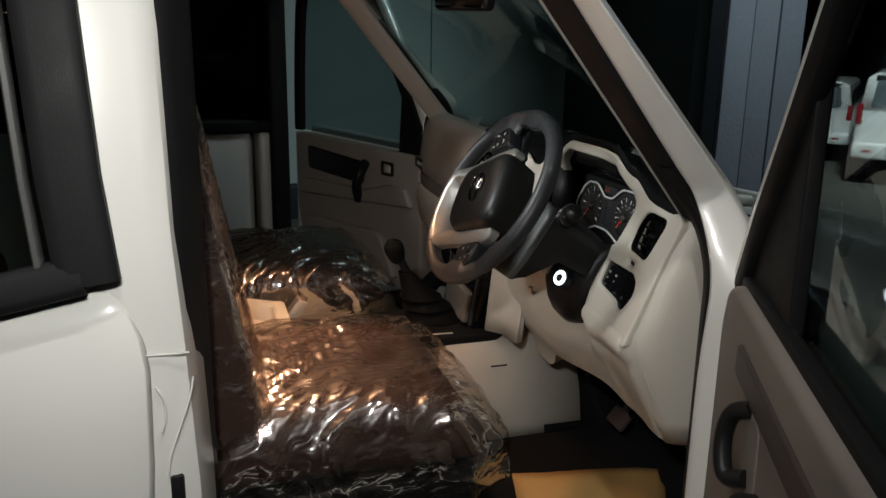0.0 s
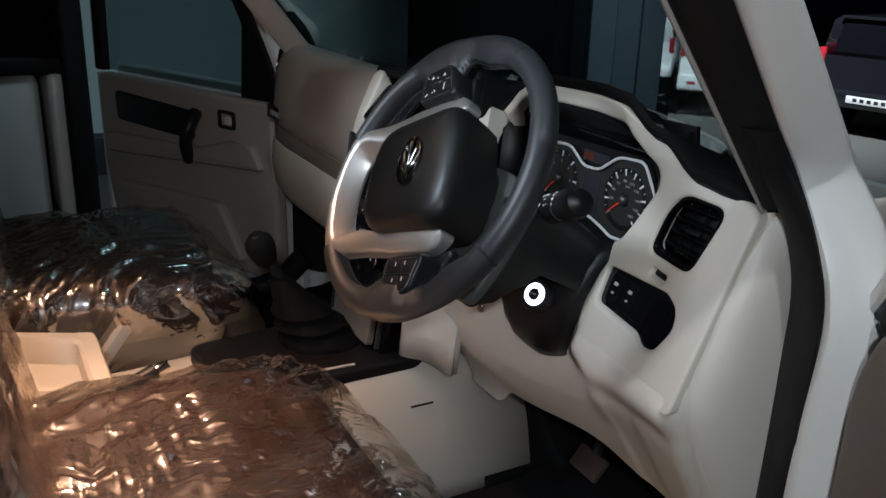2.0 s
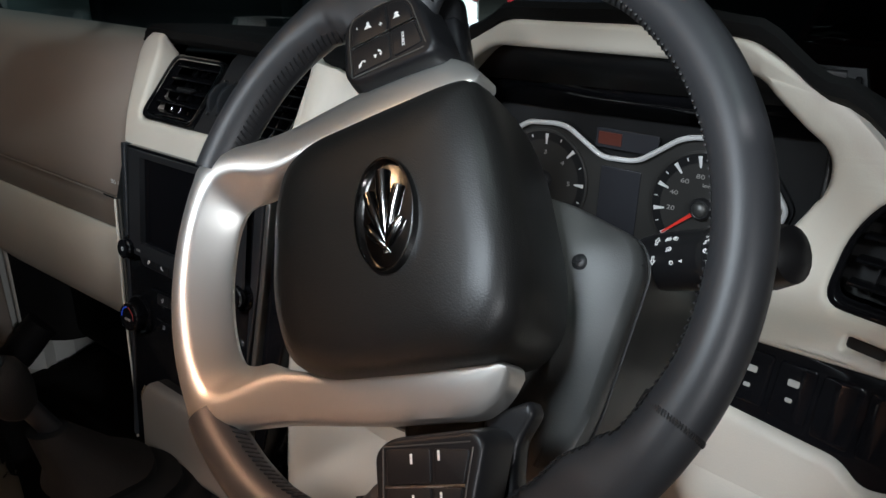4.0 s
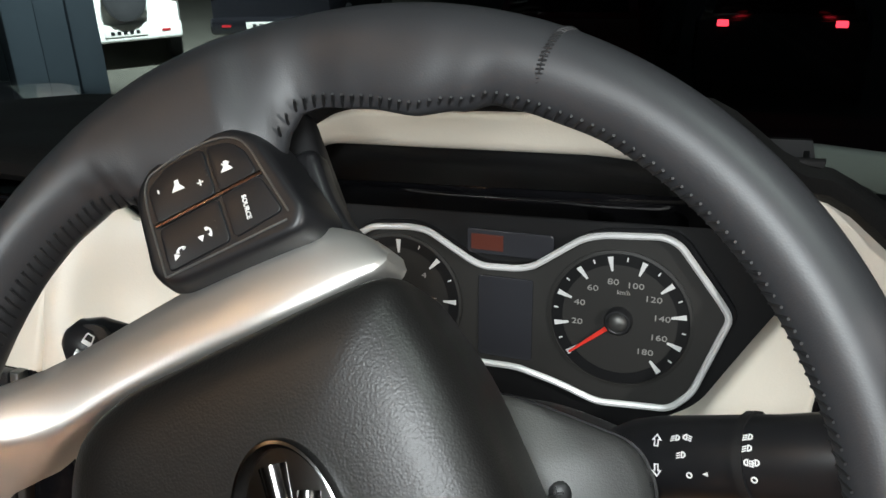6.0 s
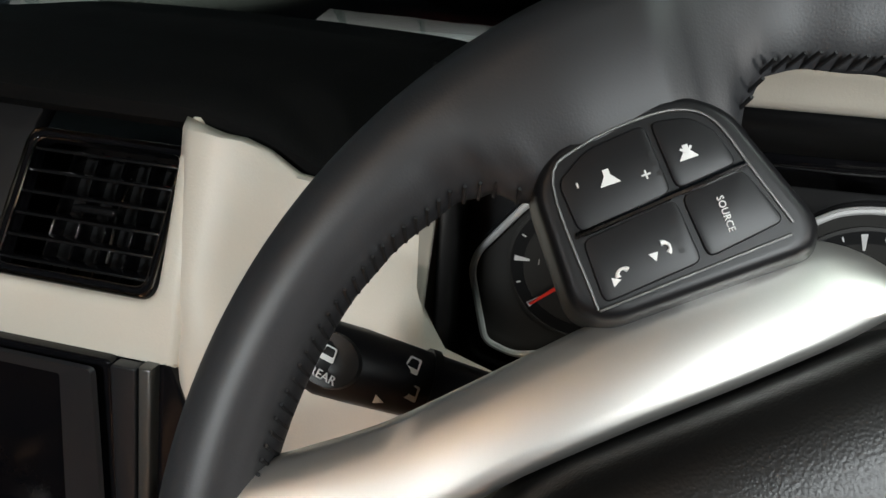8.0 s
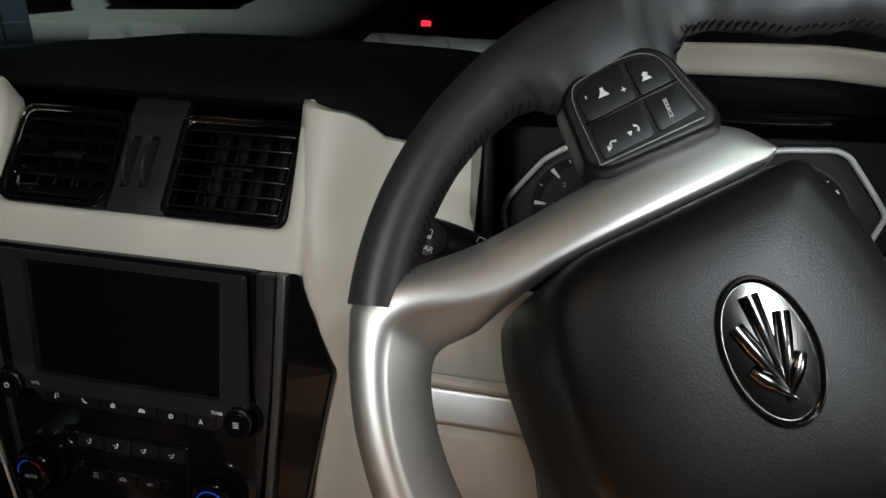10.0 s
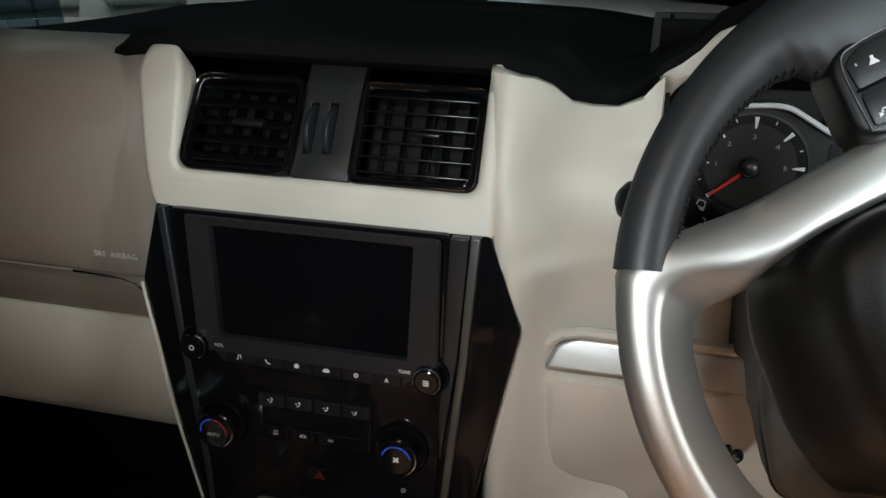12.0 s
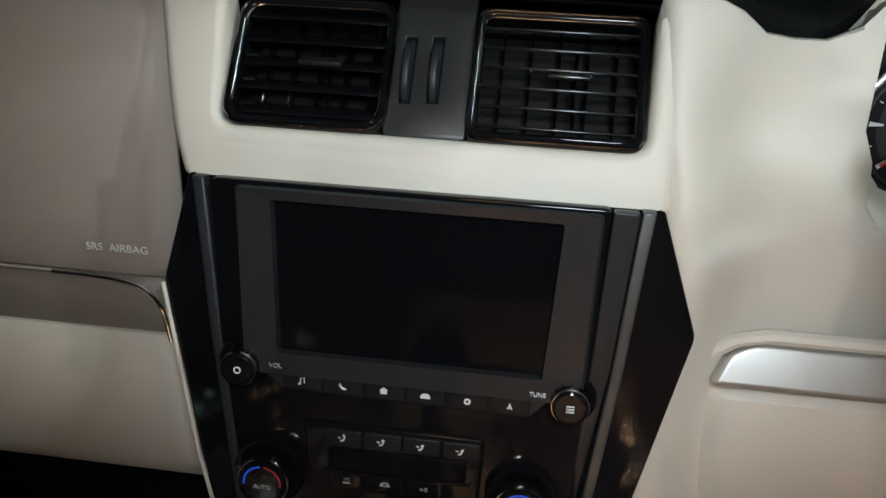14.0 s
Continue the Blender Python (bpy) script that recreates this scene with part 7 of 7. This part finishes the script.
def suv(label, m, paint, spare, lit=False, group="parked cars"):
    """A tall estate seen from behind: local y points ahead, its tail at y = 0."""
    c = thing("parked_car", label, "car", m, group)
    L = dict(local=True)
    body = loft([[(x * w, y, z) for x, z in ((-0.90, 0.48), (-0.91, 0.75), (-0.90, 1.05), (-0.86, 1.12), (0.86, 1.12), (0.90, 1.05), (0.91, 0.75), (0.90, 0.48))] for y, w in ((0.0, 0.96), (0.08, 1.0), (1.2, 1.0), (2.6, 1.0), (4.0, 1.0), (4.3, 0.92))], closed=True, caps=True)
    part("body", body, paint, c, **L)
    cabin = loft([[(-0.86 * w, y + o, 1.10), (-0.79 * w, y + o + 0.06 * s, 1.60), (-0.70 * w, y + o + 0.08 * s, 1.66), (0.70 * w, y + o + 0.08 * s, 1.66), (0.79 * w, y + o + 0.06 * s, 1.60), (0.86 * w, y + o, 1.10)] for y, o, s, w in ((0.02, 0, 1, 0.99), (0.5, 0, 0, 1.0), (2.2, 0, 0, 1.0), (2.75, 0, -6, 1.0))], caps=True)
    part("cabin", cabin, paint, c, thick=0.01, **L)
    part("rear_window", moved(slab([rounded([(-0.68, 1.17), (0.68, 1.17), (0.62, 1.57), (-0.62, 1.57)], 0.05)], 0.03, 0.006), Matrix(((-1, 0, 0, 0), (0, 0.09, -1, -0.115), (0, 1, 0, 0), (0, 0, 0, 1)))), SCREEN if paint is DARKPAINT else LITGLASS, c, "grey rear window", **L)
    for s in (-1, 1):
        part("side_window", box((s * 0.845 - 0.02, 0.35, 1.18), (s * 0.845 + 0.02, 1.15, 1.52), 0.02), SCREEN, c, **L)
        part("side_window", box((s * 0.845 - 0.02, 1.22, 1.18), (s * 0.845 + 0.02, 2.1, 1.52), 0.02), SCREEN, c, **L)
        part("tail_light", box((s * 0.845 - 0.05, -0.03, 0.92), (s * 0.845 + 0.05, 0.10, 1.22), 0.02), LAMPRED, c, "red tail light", **L)
        for y in (0.85, 3.4):
            tyre = part("tyre", moved(turned([(0.22, -0.11), (0.33, -0.115), (0.37, -0.09), (0.375, 0), (0.37, 0.09), (0.33, 0.115), (0.22, 0.11)], 36), pose(s * 0.80, y, 0.375, 0, 90, 0)), TYRE, c, **L)
            part("wheel_rim", moved(turned([(0.22, -0.10), (0.20, 0.08), (0.08, 0.105), (0.01, 0.105)], 24), pose(s * 0.80, y, 0.375, 0, s * 90, 0)), REFLECTOR, tyre, **L)
    part("bumper", box((-0.90, -0.10, 0.42), (0.90, 0.15, 0.66), 0.05, 3), paint, c, **L)
    for s in (-1, 1):
        part("reflector", box((s * 0.64 - 0.07, -0.115, 0.53), (s * 0.64 + 0.07, -0.095, 0.565), 0.005), LAMPRED, c, **L)
    part("plate", box((-0.34, -0.120, 0.50), (0.34, -0.095, 0.60), 0.006), PAPER, c, **L)
    for k in range(5):
        part("plate_bar", box((-0.24 + 0.10 * k, -0.124, 0.525), (-0.18 + 0.10 * k, -0.119, 0.575), 0.002, 1), BLACK, c, **L)
    if spare:
        carrier = part("spare_wheel", moved(turned([(0.18, -0.10), (0.30, -0.11), (0.345, -0.085), (0.35, 0), (0.345, 0.085), (0.30, 0.10), (0.19, 0.09)], 44), pose(0.06, -0.16, 1.05, 90, 0, 0)), TYRE, c, "black spare wheel on the tailgate", **L)
        part("wheel_rim", moved(turned([(0.19, 0.04), (0.17, 0.070), (0.11, 0.055), (0.07, 0.085), (0.01, 0.09)], 30), pose(0.06, -0.16, 1.05, 90, 0, 0)), REFLECTOR, carrier, **L)
        for k in range(5):
            part("rim_spoke", moved(box((0.06, -0.025, 0.06), (0.21, 0.025, 0.085), 0.01), pose(0.06, -0.16, 1.05, 90, 0, 0) @ pose(0, 0, 0, 0, 0, 72 * k)), DARKMETAL, carrier, **L)
    part("roof_lip", box((-0.64, -0.02, 1.635), (0.64, 0.25, 1.68), 0.02), paint, c, **L)
    return c


suv("white sport utility car with a tailgate-mounted spare wheel", pose(-8.29, 9.71, -0.95, 0, 0, 42) @ Matrix.Diagonal((0.85, 1, 1.02, 1)), PAINT, True)
suv("dark sport utility car parked beside the white one", pose(-6.45, 10.6, -0.95, 0, 0, 12), DARKPAINT, False)
suv("white car parked further back in the yard", pose(-10.9, 9.95, -0.95, 0, 0, 44) @ Matrix.Diagonal((0.85, 0.85, 0.85, 1)), PAINT, False)


def lit_tail(m, paint, high, label):
    c = thing("parked_car", label, "car", m, "parked cars")
    L = dict(local=True)
    part("body", loft([[(x * w, y, z) for x, z in ((-0.82, 0.30), (-0.84, 0.60), (-0.82, 0.92), (0.82, 0.92), (0.84, 0.60), (0.82, 0.30))] for y, w in ((0, 0.95), (0.1, 1), (3.6, 1), (3.8, 0.9))], closed=True, caps=True), paint, c, **L)
    part("cabin", loft([[(-0.78, y0, 0.90), (-0.62, y1, 1.40), (0.62, y1, 1.40), (0.78, y0, 0.90)] for y0, y1 in ((0.05, 0.35), (2.8, 1.9))], caps=True), paint, c, thick=0.01, **L)
    part("rear_window", loft([[(-0.66, 0.09, 0.98), (0.66, 0.09, 0.98)], [(-0.56, 0.31, 1.34), (0.56, 0.31, 1.34)]]), SCREEN, c, thick=0.01, **L)
    for x in (-0.545, 0.545):
        part("rear_lens", box((x - 0.055, -0.035, high - 0.03), (x + 0.055, 0.02, high + 0.03), 0.012), TAILLIT, c, "glowing red rear lens", **L)
    for s in (-1, 1):
        for y in (0.6, 3.0):
            part("tyre", moved(turned([(0.18, -0.09), (0.29, -0.09), (0.30, 0), (0.29, 0.09), (0.18, 0.09)], 30), pose(s * 0.74, y, 0.30, 0, 90, 0)), TYRE, c, **L)
    return c


# its low red lenses are bumper reflectors, given a lamp's glow
lit_tail(pose(-1.785, 9.0, -0.95), REDPAINT, 0.36, "dark red car ahead with bumper reflectors made to glow")
lit_tail(pose(0.365, 9.0, -0.95), DARKPAINT, 0.90, "dark car ahead with two glowing red tail lamps")


def neighbour():
    c = thing("parked_car", "white car standing beside the open passenger door", "car", Matrix.Translation((-2.5, -0.6, 0)), "parked cars")
    part("front_panel", box((-3.9, -0.235, 0.445), (-2.05, -0.18, 0.99), 0.02, 3), PAINT, c, "white door panel")
    part("rear_panel", box((-3.9, -3.6, 0.445), (-2.07, -0.26, 0.99), 0.04, 3), PAINT, c, "white door panel")
    part("cladding", box((-3.9, -3.7, 0.30), (-2.04, -0.10, 0.445), 0.03, 3), RUBBER, c, "black lower cladding")
    part("window_band", box((-3.8, -3.5, 1.03), (-2.12, -0.20, 1.66), 0.03, 3), SCREEN, c, "dark windows")
    part("waist_rail", box((-3.9, -3.6, 0.985), (-2.06, -0.15, 1.045), 0.012, 3), RUBBER, c, "black waist rail")
    part("door_post", box((-3.9, -0.185, 0.40), (-2.03, -0.10, 1.70), 0.02, 3), RUBBER, c, "black door post")
    part("roof", box((-3.8, -3.5, 1.66), (-2.10, -0.10, 1.72), 0.03, 3), PAINT, c)
    for y in (-0.9, -3.2):
        for x in (-2.2, -3.75):
            part("tyre", moved(turned([(0.20, -0.10), (0.32, -0.10), (0.34, 0), (0.32, 0.10), (0.20, 0.10)], 30), pose(x, y, 0.34, 0, 90, 0)), TYRE, c)
    return c


neighbour()
tagged(part("white_column", box((-15.0, 16.75, -0.95), (-14.4, 17.35, 7.0), 0.03), WHITEWALL, None), kind="structure")
tagged(part("far_wall", box((-60, 24, -0.95), (40, 24.4, 5.5), 0.05), material("dark_far_wall", (0.10, 0.09, 0.15), 0.9, 0, 0.1, 3, 0.2, 0.3), None), kind="structure")
